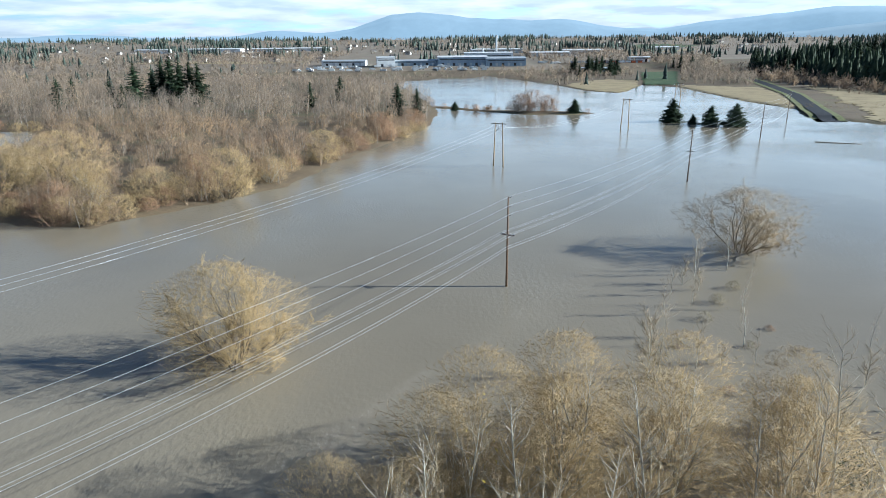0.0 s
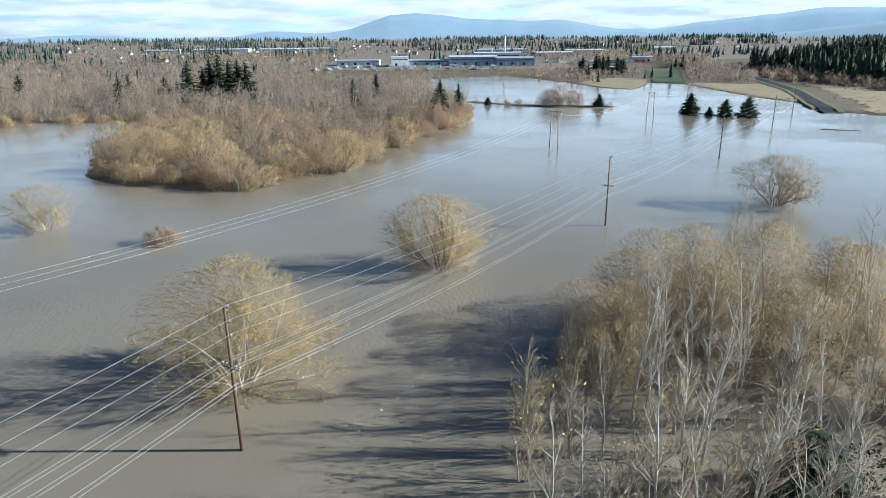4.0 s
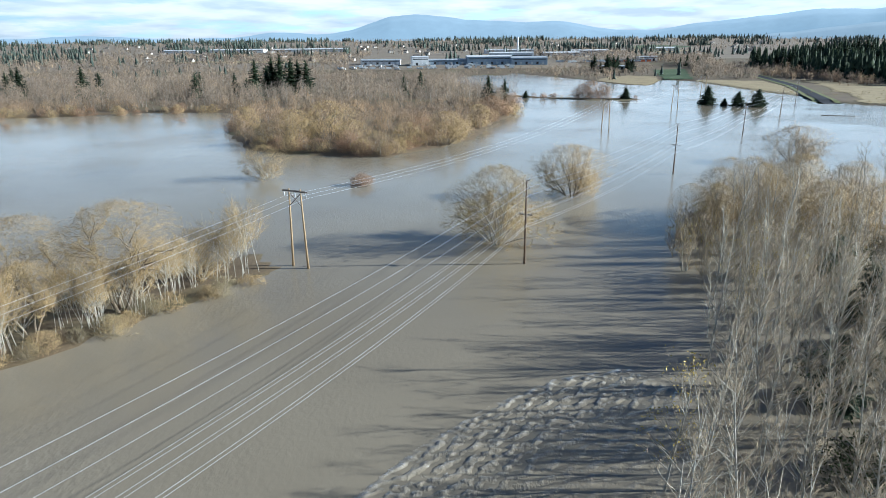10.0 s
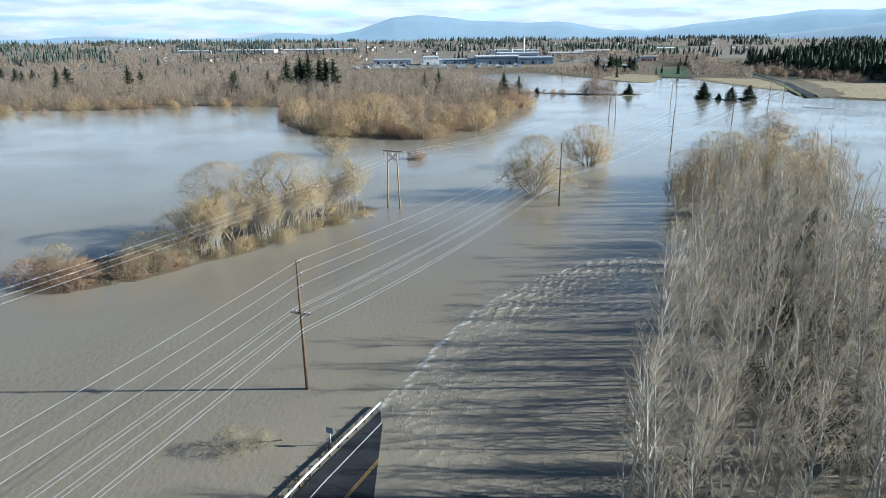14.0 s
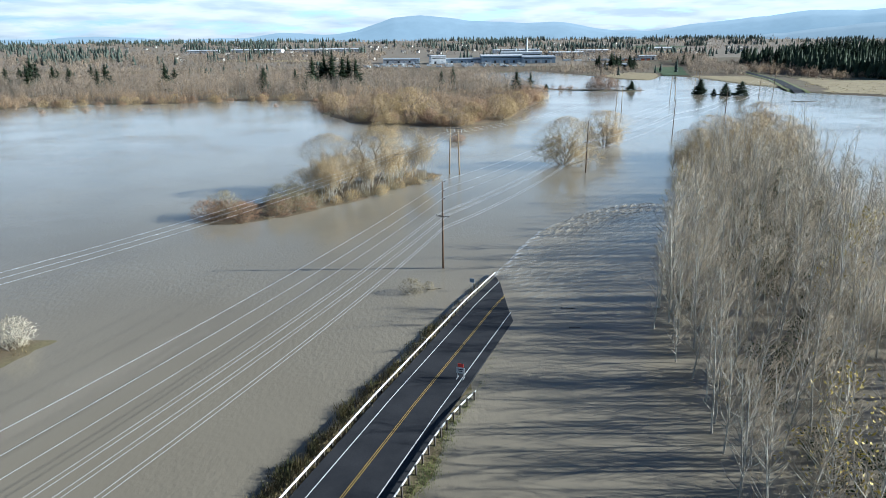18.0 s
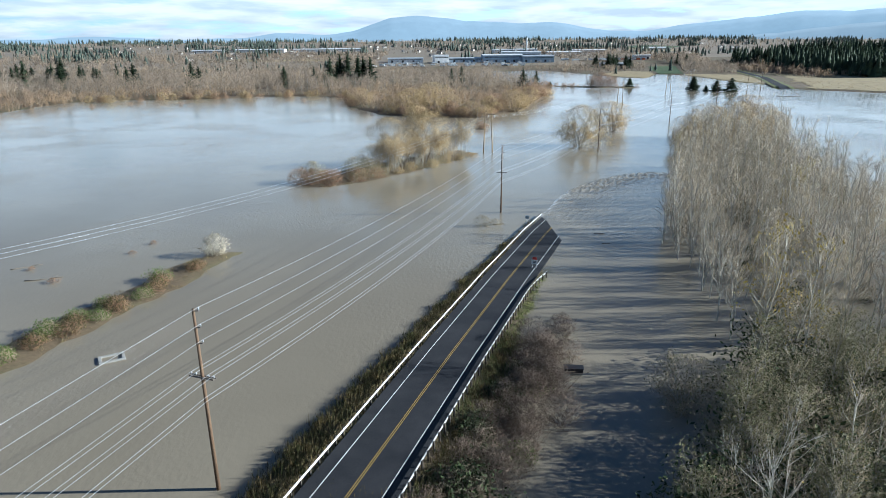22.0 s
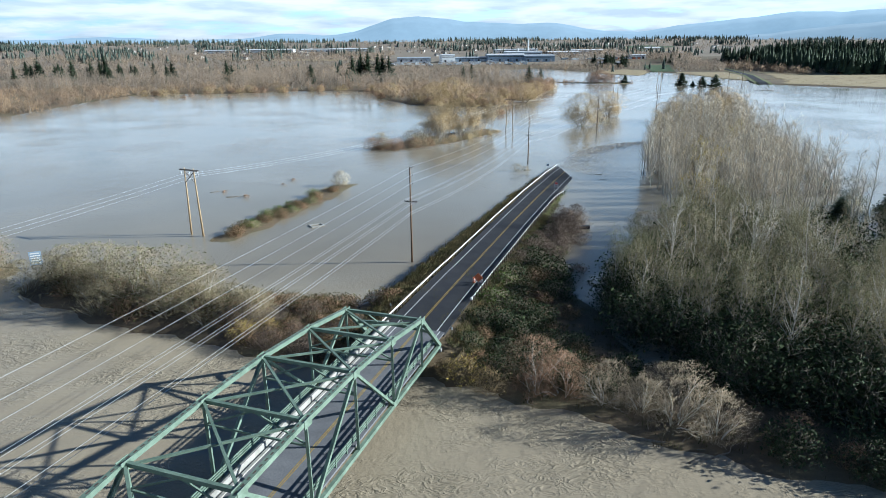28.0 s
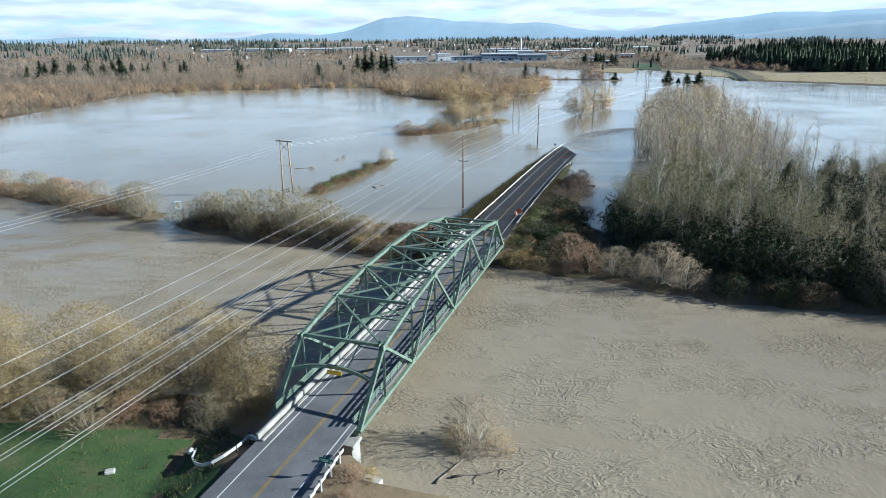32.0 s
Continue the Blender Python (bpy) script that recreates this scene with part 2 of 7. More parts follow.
M_RAPID = water_surface("foaming_flood_water", True)
M_WATER = water_surface()
M_GROUND = surface("winter_ground", [(0.3, (0.085, 0.06, 0.035)), (0.5, (0.14, 0.10, 0.055)), (0.7, (0.12, 0.115, 0.05))], 0.03, 0.95, fine=1.5, bump_d=0.15)
M_FIELD = surface("green_field", [(0.3, (0.022, 0.055, 0.014)), (0.5, (0.045, 0.09, 0.02)), (0.7, (0.095, 0.10, 0.04))], 0.15, 0.9, fine=4, bump_d=0.08)
M_DRY = surface("dry_grass", [(0.3, (0.24, 0.18, 0.09)), (0.6, (0.34, 0.27, 0.14)), (0.8, (0.18, 0.16, 0.07))], 0.06, 0.95, fine=2, bump_d=0.1)
M_ASPHALT = surface("worn_asphalt", [(0.3, (0.016, 0.017, 0.020)), (0.7, (0.033, 0.033, 0.036))], 0.25, 0.75, fine=6, bump_d=0.01)
M_ASPHALT.node_tree.nodes["Principled BSDF"].inputs["Specular IOR Level"].default_value = 0.3
M_DECK = surface("bridge_deck_asphalt", [(0.3, (0.10, 0.10, 0.105)), (0.7, (0.17, 0.17, 0.175))], 0.3, 0.8, fine=7, bump_d=0.01)
M_WHITE = surface("white_road_paint", [(0.3, (0.55, 0.55, 0.53)), (0.7, (0.78, 0.78, 0.76))], 3, 0.7, fine=25, bump_s=0)
M_YELLOW = surface("yellow_road_paint", [(0.3, (0.25, 0.165, 0.04)), (0.7, (0.38, 0.26, 0.06))], 3, 0.7, fine=25, bump_s=0)
M_RAIL = surface("galvanised_steel", [(0.3, (0.55, 0.55, 0.54)), (0.7, (0.72, 0.72, 0.70))], 2, 0.5, 0.25, fine=30, bump_s=0.1)
M_CONC = surface("weathered_concrete", [(0.3, (0.36, 0.345, 0.31)), (0.7, (0.55, 0.53, 0.49))], 0.8, 0.9, fine=9, bump_d=0.02)
M_CONC_OLD = surface("stained_concrete", [(0.3, (0.22, 0.21, 0.185)), (0.7, (0.40, 0.385, 0.35))], 0.7, 0.9, fine=7, bump_d=0.02)
M_GREEN = surface("green_bridge_paint", [(0.25, (0.085, 0.125, 0.09)), (0.6, (0.165, 0.225, 0.17)), (0.8, (0.25, 0.31, 0.245))], 0.7, 0.5, fine=11, bump_s=0.15)
M_POLE = surface("treated_pole_wood", [(0.3, (0.10, 0.062, 0.036)), (0.7, (0.21, 0.135, 0.08))], 2.0, 0.85, fine=20, stretch=(6, 6, 0.4), per_object=0.15)
M_POLE_PALE = surface("pale_pole_wood", [(0.3, (0.28, 0.19, 0.10)), (0.7, (0.44, 0.32, 0.18))], 2.0, 0.85, fine=20, stretch=(6, 6, 0.4))
M_POST = surface("guardrail_post_wood", [(0.3, (0.05, 0.04, 0.03)), (0.7, (0.11, 0.09, 0.07))], 4.0, 0.9, fine=20)
M_ARM = surface("grey_crossarm_wood", [(0.3, (0.14, 0.11, 0.09)), (0.7, (0.27, 0.23, 0.19))], 3.0, 0.85, fine=20)
M_INSUL = surface("insulator_porcelain", [(0.3, (0.55, 0.56, 0.57)), (0.7, (0.7, 0.71, 0.72))], 3, 0.25, bump_s=0)
M_WIRE = surface("aluminium_wire", [(0.3, (0.72, 0.72, 0.72)), (0.7, (0.85, 0.85, 0.85))], 2, 0.35, 0.6, bump_s=0)
M_BARK_PALE = surface("pale_grey_bark", [(0.3, (0.34, 0.315, 0.26)), (0.7, (0.60, 0.565, 0.49))], 1.5, 0.9, fine=9, per_object=0.2)
M_BARK_WHITE = surface("whitish_bark", [(0.3, (0.42, 0.39, 0.32)), (0.7, (0.66, 0.63, 0.54))], 1.5, 0.9, fine=9, per_object=0.15)
M_BARK_GREY = surface("grey_bark", [(0.3, (0.22, 0.19, 0.15)), (0.7, (0.46, 0.42, 0.36))], 0.12, 0.9, fine=3, bump_s=0)
M_BARK = surface("brown_bark", [(0.3, (0.12, 0.095, 0.065)), (0.7, (0.25, 0.20, 0.145))], 1.5, 0.9, fine=9, per_object=0.15)
M_TWIG_TAN = surface("tan_willow_twigs", [(0.3, (0.315, 0.22, 0.10)), (0.7, (0.47, 0.35, 0.175))], 0.3, 0.8, fine=2, bump_s=0, per_object=0.12)
M_TWIG_BROWN = surface("brown_tan_twigs", [(0.3, (0.24, 0.17, 0.085)), (0.7, (0.36, 0.265, 0.14))], 0.3, 0.8, fine=2, bump_s=0, per_object=0.15)
M_LEAF_DARK = surface("dark_ivy_leaves", [(0.3, (0.022, 0.035, 0.014)), (0.7, (0.06, 0.08, 0.032))], 0.5, 0.8, fine=3, bump_s=0, per_island=0.3)
M_LEAF_BRIGHT = surface("bright_green_leaves", [(0.3, (0.06, 0.10, 0.022)), (0.7, (0.15, 0.20, 0.05))], 0.6, 0.8, fine=3, bump_s=0, per_island=0.3)
M_FLUFF = surface("pale_seed_heads", [(0.3, (0.42, 0.36, 0.25)), (0.7, (0.60, 0.53, 0.40))], 0.5, 0.95, bump_s=0)
M_TWIG_RED = surface("reddish_twigs", [(0.3, (0.22, 0.125, 0.07)), (0.7, (0.34, 0.215, 0.125))], 0.3, 0.8, fine=2, bump_s=0, per_object=0.15)
M_TWIG_GREY = surface("grey_brown_twigs", [(0.3, (0.26, 0.205, 0.135)), (0.7, (0.41, 0.335, 0.225))], 0.3, 0.8, fine=2, bump_s=0, per_object=0.2)
M_TWIG_DARK = surface("dull_dark_twigs", [(0.3, (0.10, 0.085, 0.055)), (0.7, (0.19, 0.16, 0.10))], 0.3, 0.8, fine=2, bump_s=0)
M_TWIG_OLIVE = surface("olive_brown_twigs", [(0.3, (0.20, 0.165, 0.095)), (0.7, (0.325, 0.275, 0.16))], 0.3, 0.85, fine=2, bump_s=0, per_object=0.2)
M_TWIG_TANGLE = surface("dark_reddish_tangle", [(0.3, (0.075, 0.052, 0.038)), (0.7, (0.145, 0.105, 0.075))], 0.3, 0.85, fine=2, bump_s=0, per_object=0.25)
M_SCRUB = surface("far_scrub_ground", [(0.3, (0.15, 0.12, 0.085)), (0.5, (0.22, 0.175, 0.125)), (0.7, (0.19, 0.165, 0.11))], 0.012, 0.95, fine=0.1, bump_d=0.3)
M_WOODLAND = surface("bare_woodland_twigs", [(0.32, (0.215, 0.15, 0.105)), (0.45, (0.29, 0.215, 0.15)), (0.55, (0.36, 0.26, 0.16)), (0.68, (0.26, 0.205, 0.155))], 0.02, 0.9, fine=0.15, bump_s=0, per_island=0.15, per_tree=True)
# greyer than the near woodland twigs, with aerial haze put into the colour
M_WOODLAND_FAR = surface("far_haze_tinted_woods", [(0.3, (0.21, 0.17, 0.135)), (0.5, (0.30, 0.24, 0.18)), (0.68, (0.25, 0.215, 0.175))], 0.008, 0.9, fine=0.03, bump_s=0, per_island=0.12, per_tree=True)
M_LEAF = surface("dull_green_leaves", [(0.3, (0.13, 0.13, 0.06)), (0.7, (0.235, 0.23, 0.115))], 0.4, 0.6, fine=3, bump_s=0, per_object=0.2, per_island=0.3)
M_LEAF_YELLOW = surface("yellow_autumn_leaves", [(0.3, (0.42, 0.30, 0.04)), (0.7, (0.60, 0.46, 0.08))], 0.6, 0.6, bump_s=0, per_island=0.25)
M_BRAMBLE = surface("bramble_leaves", [(0.3, (0.045, 0.058, 0.02)), (0.5, (0.085, 0.075, 0.03)), (0.7, (0.15, 0.10, 0.045))], 0.5, 0.7, fine=3, bump_s=0, per_island=0.4)
M_NEEDLE = surface("conifer_needles", [(0.3, (0.022, 0.038, 0.022)), (0.7, (0.055, 0.078, 0.042))], 0.5, 0.75, fine=3, bump_s=0, per_object=0.2, per_island=0.3)
# paler and bluer than the near needles: distance haze put into the colour
M_NEEDLE_FAR = surface("haze_tinted_far_conifers", [(0.3, (0.055, 0.075, 0.065)), (0.7, (0.09, 0.11, 0.09))], 0.01, 0.9, bump_s=0, per_island=0.3)
M_STRAW = surface("dead_grass_blades", [(0.3, (0.20, 0.15, 0.075)), (0.7, (0.33, 0.26, 0.13))], 0.5, 0.9, bump_s=0, per_island=0.35)
M_GRASS = surface("roadside_grass", [(0.3, (0.075, 0.105, 0.03)), (0.55, (0.15, 0.16, 0.05)), (0.75, (0.26, 0.21, 0.09))], 0.35, 0.9, fine=3, bump_s=0, per_island=0.3)
for _m in (M_LEAF, M_LEAF_DARK, M_LEAF_BRIGHT, M_BRAMBLE, M_NEEDLE, M_NEEDLE_FAR):
    _m.node_tree.nodes["Principled BSDF"].inputs["Specular IOR Level"].default_value = 0.15
# distance haze is put into the blue base colours of both ridges
M_HILL = surface("haze_tinted_hills", [(0.3, (0.06, 0.085, 0.11)), (0.7, (0.08, 0.105, 0.13))], 0.003, 1.0, fine=0.012, bump_s=0)
M_HILL_NEAR = surface("haze_tinted_near_hills", [(0.3, (0.045, 0.065, 0.085)), (0.7, (0.065, 0.085, 0.105))], 0.003, 1.0, fine=0.012, bump_s=0)
# a faint blue emission on both ridges stands in for the haze
for _m, _haze_glow in ((M_HILL, 0.37), (M_HILL_NEAR, 0.29)):
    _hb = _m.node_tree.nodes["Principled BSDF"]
    _hb.inputs["Emission Color"].default_value, _hb.inputs["Emission Strength"].default_value = (0.40, 0.55, 0.665, 1), _haze_glow

# ---- helpers for building ----


def mesh_of(verts, faces, material, smooth=False):
    me = bpy.data.meshes.new("mesh")
    me.from_pydata([tuple(map(float, v)) for v in verts], [], [tuple(map(int, f)) for f in faces])
    me.materials.append(material)
    if smooth:
        me.shade_smooth()
    me.update()
    return me


def fast_mesh(verts, tris, material, smooth=False):
    """A triangle mesh from two arrays."""
    me = bpy.data.meshes.new("mesh")
    me.vertices.add(len(verts))
    me.vertices.foreach_set("co", np.asarray(verts, np.float32).ravel())
    n = len(tris)
    me.loops.add(3 * n)
    me.loops.foreach_set("vertex_index", np.asarray(tris, np.int32).ravel())
    me.polygons.add(n)
    me.polygons.foreach_set("loop_start", np.arange(0, 3 * n, 3, dtype=np.int32))
    me.materials.append(material)
    me.update(calc_edges=True)
    me.validate()
    if smooth:
        me.shade_smooth()
    return me


def part(name, data, parent, label="", m=None):
    """A mesh object under a thing or a part."""
    ob = new(name, data)
    ob.parent = parent
    if m is not None:
        ob.matrix_basis = m
    return tagged(ob, label)


def thing(name, label, category, at=(0, 0, 0), turn=0.0, group="", kind=""):
    ob = new(name)
    ob.empty_display_size = 0.3
    ob.matrix_basis = pose(*at, 0, 0, turn)
    return tagged(ob, label, category, group, kind)


def boxes(rows, material, bevel=0.0):
    """Boxes as one mesh: rows of (middle, half sizes)."""
    bm = bmesh.new()
    for c, h in rows:
        r = bmesh.ops.create_cube(bm, size=2.0, matrix=Matrix.Translation(c) @ Matrix.Diagonal((*h, 1)))
        if bevel:
            es = list({e for v in r["verts"] for e in v.link_edges})
            bmesh.ops.bevel(bm, geom=es, offset=bevel, segments=1, affect="EDGES")
    me = bpy.data.meshes.new("mesh")
    bm.to_mesh(me)
    bm.free()
    me.materials.append(material)
    return me


def sweep(points, half_w, half_h, material, up=(0, 0, 1)):
    """A rectangular bar along a line of points."""
    pts = [Vector(p) for p in points]
    verts, faces = [], []
    for i, p in enumerate(pts):
        d = (pts[min(i + 1, len(pts) - 1)] - pts[max(i - 1, 0)]).normalized()
        side = d.cross(Vector(up))
        side = side.normalized() if side.length > 1e-4 else Vector((1, 0, 0))
        top = side.cross(d).normalized()
        for a, b in ((-1, -1), (1, -1), (1, 1), (-1, 1)):
            verts.append(p + side * a * half_w + top * b * half_h)
    for i in range(len(pts) - 1):
        for k in range(4):
            faces.append((4 * i + k, 4 * i + (k + 1) % 4, 4 * i + 4 + (k + 1) % 4, 4 * i + 4 + k))
    n = 4 * (len(pts) - 1)
    faces += [(3, 2, 1, 0), (n, n + 1, n + 2, n + 3)]
    return mesh_of(verts, faces, material)


def tube(points, radii, sides, material, cap=True):
    """A round tapered bar along a line of points."""
    pts = [Vector(p) for p in points]
    verts, faces = [], []
    for i, p in enumerate(pts):
        d = (pts[min(i + 1, len(pts) - 1)] - pts[max(i - 1, 0)]).normalized()
        a = d.orthogonal().normalized()
        b = d.cross(a)
        for k in range(sides):
            t = 2 * math.pi * k / sides
            verts.append(p + (a * math.cos(t) + b * math.sin(t)) * radii[i])
    for i in range(len(pts) - 1):
        for k in range(sides):
            faces.append((sides * i + k, sides * i + (k + 1) % sides, sides * (i + 1) + (k + 1) % sides, sides * (i + 1) + k))
    if cap:
        faces += [tuple(range(sides - 1, -1, -1)), tuple(sides * (len(pts) - 1) + k for k in range(sides))]
    return mesh_of(verts, faces, material, smooth=sides > 5)


# ---- the road's own axes: s metres north along it from the bridge's far portal, n metres to its east ----
RO, RU, RN = np.array((-164.1, -285.4)), np.array((0.363, 0.9318)), np.array((0.9318, -0.363))
ROAD_S = np.array([-200, -10, 40, 85, 120, 155, 185, 230, 330.0])
ROAD_N = np.array([1.0, 1.0, -0.8, -1.5, -1.2, -0.2, 2.0, 8.0, 32.0])
ROAD_ZS = np.array([-200, -75, 0, 22, 45, 85, 120, 150, 170, 190, 330.0])
ROAD_Z = np.array([3.6, 4.5, 4.5, 3.7, 2.6, 1.3, 0.62, 0.14, -0.12, -0.5, -1.0])


def road_xy(s, n):
    p = RO + RU * s + RN * n
    return float(p[0]), float(p[1])


def road_sn(x, y):
    d0, d1 = x - RO[0], y - RO[1]
    return d0 * RU[0] + d1 * RU[1], d0 * RN[0] + d1 * RN[1]


def road_mid(s):
    return np.interp(s, ROAD_S, ROAD_N)


def road_z(s):
    return np.interp(s, ROAD_ZS, ROAD_Z)


def road_point(s, off, up=0.0):
    """A point off metres east of the road's middle line, with its crossfall to the east."""
    x, y = road_xy(s, road_mid(s) + off)
    tilt = 0.028 * np.clip((s - 60) / 60, 0, 1)
    return (x, y, float(road_z(s) - off * tilt) + up)


# ---- land and flood: outlines of what stands above the water, with the height of the land ----
LANDS = [
    # north-west woodland with its tip between two bays
    ([(-15, 318), (-30, 262), (-45, 225), (-60, 165), (-78, 140), (-100, 116), (-130, 122), (-163, 140), (-190, 198), (-190, 235), (-205, 290), (-228, 312), (-285, 318),
      (-345, 290), (-400, 300), (-428, 282), (-440, 190), (-432, 110), (-440, 20), (-460, -120), (-900, -200), (-4800, -200), (-4800, 4800), (300, 4800), (250, 940),
      (205, 900), (100, 860), (0, 800), (-80, 720), (-40, 600), (-20, 470), (-10, 400)], 0.9),
    # dyke with bushes
    ([(-25, 440), (-10, 420), (45, 372), (80, 368), (92, 378), (70, 392), (20, 405), (-5, 432)], 0.5),
    # land beyond the flood, with the far road
    ([(205, 900), (250, 940), (300, 4800), (4800, 4800), (4800, -200), (420, 60), (330, 180), (290, 222), (262, 268), (228, 310), (212, 350), (228, 388), (222, 450), (224, 520), (229, 604), (216, 630), (202, 644), (203, 760)], 1.0),
    ([(112, 660), (130, 565), (150, 542), (165, 562), (202, 642), (225, 720), (235, 820), (205, 900), (130, 880), (60, 830), (90, 740)], 0.7),
    # tree island and bush strip west of the road
    ([(-182, -82), (-168, -82), (-144, -62), (-122, -34), (-114, -18), (-122, -10), (-140, -22), (-160, -45), (-180, -66)], 0.08),
    ([(-211, -216), (-204, -216), (-195, -196), (-183, -165), (-180, -151), (-187, -150), (-196, -170), (-204, -192)], 0.2),
    # river banks
    ([(-330, -200), (-300, -208), (-262, -232), (-247, -241), (-243, -234), (-262, -216), (-300, -186), (-330, -180)], 0.7),
    ([(-240, -244), (-222, -257), (-200, -268), (-182, -276), (-165, -282), (-156, -280), (-160, -262), (-172, -258), (-198, -251), (-222, -240), (-238, -235)], 1.0),
    ([(-157, -284), (-140, -293), (-122, -306), (-94, -315), (-70, -325), (-40, -338), (20, -358), (62, -364), (58, -270), (40, -260), (0, -235), (-40, -240), (-75, -235), (-100, -262), (-118, -278), (-127, -282), (-128, -262), (-136, -240), (-150, -255)], 0.7),
    # south bank
    ([(-900, -330), (-330, -322), (-245, -320), (-228, -324), (-205, -332), (-194, -345), (-186, -352), (-178, -362), (-176, -380), (-172, -600), (-900, -700)], 2.4),
]


def shore(px, py, poly):
    """Distance to an outline: positive inside."""
    inside = np.zeros(px.shape, bool)
    best = np.full(px.shape, 1e9)
    n = len(poly)
    for i in range(n):
        (x0, y0), (x1, y1) = poly[i], poly[(i + 1) % n]
        ex, ey = x1 - x0, y1 - y0
        t = np.clip(((px - x0) * ex + (py - y0) * ey) / (ex * ex + ey * ey + 1e-9), 0, 1)
        best = np.minimum(best, np.hypot(px - x0 - t * ex, py - y0 - t * ey))
        cross = (y0 > py) != (y1 > py)
        with np.errstate(divide="ignore", invalid="ignore"):
            inside ^= cross & (px < (x1 - x0) * (py - y0) / (y1 - y0 + 1e-12) + x0)
    return np.where(inside, best, -best)


def wobble(px, py):
    return 2.2 * np.sin(px * 0.31 + 1.7 * np.sin(py * 0.13)) * np.cos(py * 0.27 + np.sin(px * 0.11)) + 1.1 * np.sin(px * 0.9 + py * 0.7) * np.sin(py * 1.1 - px * 0.4)


def height(px, py):
    px, py = np.asarray(px, float), np.asarray(py, float)
    z = np.full(px.shape, -1.6)
    wob = wobble(px, py)
    for poly, top in LANDS:
        d = shore(px, py, poly) + 0.6 * wob
        z = np.maximum(z, np.where(d > 0, top * (1 - np.exp(-np.maximum(d, 0) / (3 * top))), np.maximum(-1.6, d * 0.3)))
    s, n = road_sn(px, py)
    off = np.abs(n - road_mid(s)) - 5.6
    bank = road_z(s) - 0.028 * np.clip((s - 60) / 60, 0, 1) * (n - road_mid(s)) - 0.35 - np.maximum(off, 0) * 0.34 - 0.2 * np.sin(px * 0.8) * np.sin(py * 0.7) * (off > 0.5)
    bank = np.where((s > 6) & (s < 330) | (s < -68), bank, -1.6)
    z = np.maximum(z, np.maximum(bank, -1.6))
    far = 3.6 * np.clip((py - 980) / 2600, 0, 1) + np.clip((-px - 500) / 4000, 0, 1) * (py > 0)
    z = z + np.where(z > 0, 14 * far, 0)
    # the town stands on a low terrace
    u = np.clip((py - 880) / 130, 0, 1)
    z = z + np.where(z > 0, 8 * u * u * (3 - 2 * u), 0)
    # the wooded rise in the east
    z = z + np.where(z > 0, 16 * np.exp(-(((px - 640) / 200) ** 2 + ((py - 800) / 190) ** 2)), 0)
    return z


def axis(fine0, fine1, step, lo, hi):
    mid = np.arange(fine0, fine1 + 0.1, step)
    up, dn, k = [fine1], [fine0], step
    while up[-1] < hi or dn[-1] > lo:
        k *= 1.25
        up.append(min(up[-1] + k, hi))
        dn.append(max(dn[-1] - k, lo))
    return np.array(sorted(set(dn[1:]) | set(mid) | set(up[1:])))


def build_ground():
    gx, gy = axis(-330, 450, 3.0, -4800, 4800), axis(-400, 620, 3.0, -1200, 4900)
    X, Y = np.meshgrid(gx, gy, indexing="ij")
    Z = height(X, Y)
    nx, ny = X.shape
    idx = np.arange(nx * ny).reshape(nx, ny)
    a, b, c, d = idx[:-1, :-1].ravel(), idx[1:, :-1].ravel(), idx[1:, 1:].ravel(), idx[:-1, 1:].ravel()
    zz = Z.ravel()
    keep = np.max(np.stack([zz[a], zz[b], zz[c], zz[d]]), 0) > -1.55
    # deep flood bed is drawn coarsely by the silt sheet below
    a, b, c, d = a[keep], b[keep], c[keep], d[keep]
    tris = np.concatenate([np.stack([a, b, c], 1), np.stack([a, c, d], 1)])
    used, inv = np.unique(tris, return_inverse=True)
    V = np.stack([X.ravel(), Y.ravel(), zz], 1)[used]
    g = new("ground", fast_mesh(V, inv.reshape(-1, 3), M_GROUND, smooth=True))
    tagged(g, "brown winter ground of matted grass and mud", "ground", kind="structure")


build_ground()
bed = new("flood_bed", mesh_of([(-4900, -1300, -2.2), (4900, -1300, -2.2), (4900, 4950, -2.2), (-4900, 4950, -2.2)], [(0, 1, 2, 3)], M_GROUND))
tagged(bed, "drowned brown fields under the flood water", "ground", kind="structure")
water = new("water", mesh_of([(-4900, -1300, 0), (4900, -1300, 0), (4900, 4950, 0), (-4900, 4950, 0)], [(0, 1, 2, 3)], M_WATER))
tagged(water, "brown silty flood water spread over the valley", "water", kind="structure")


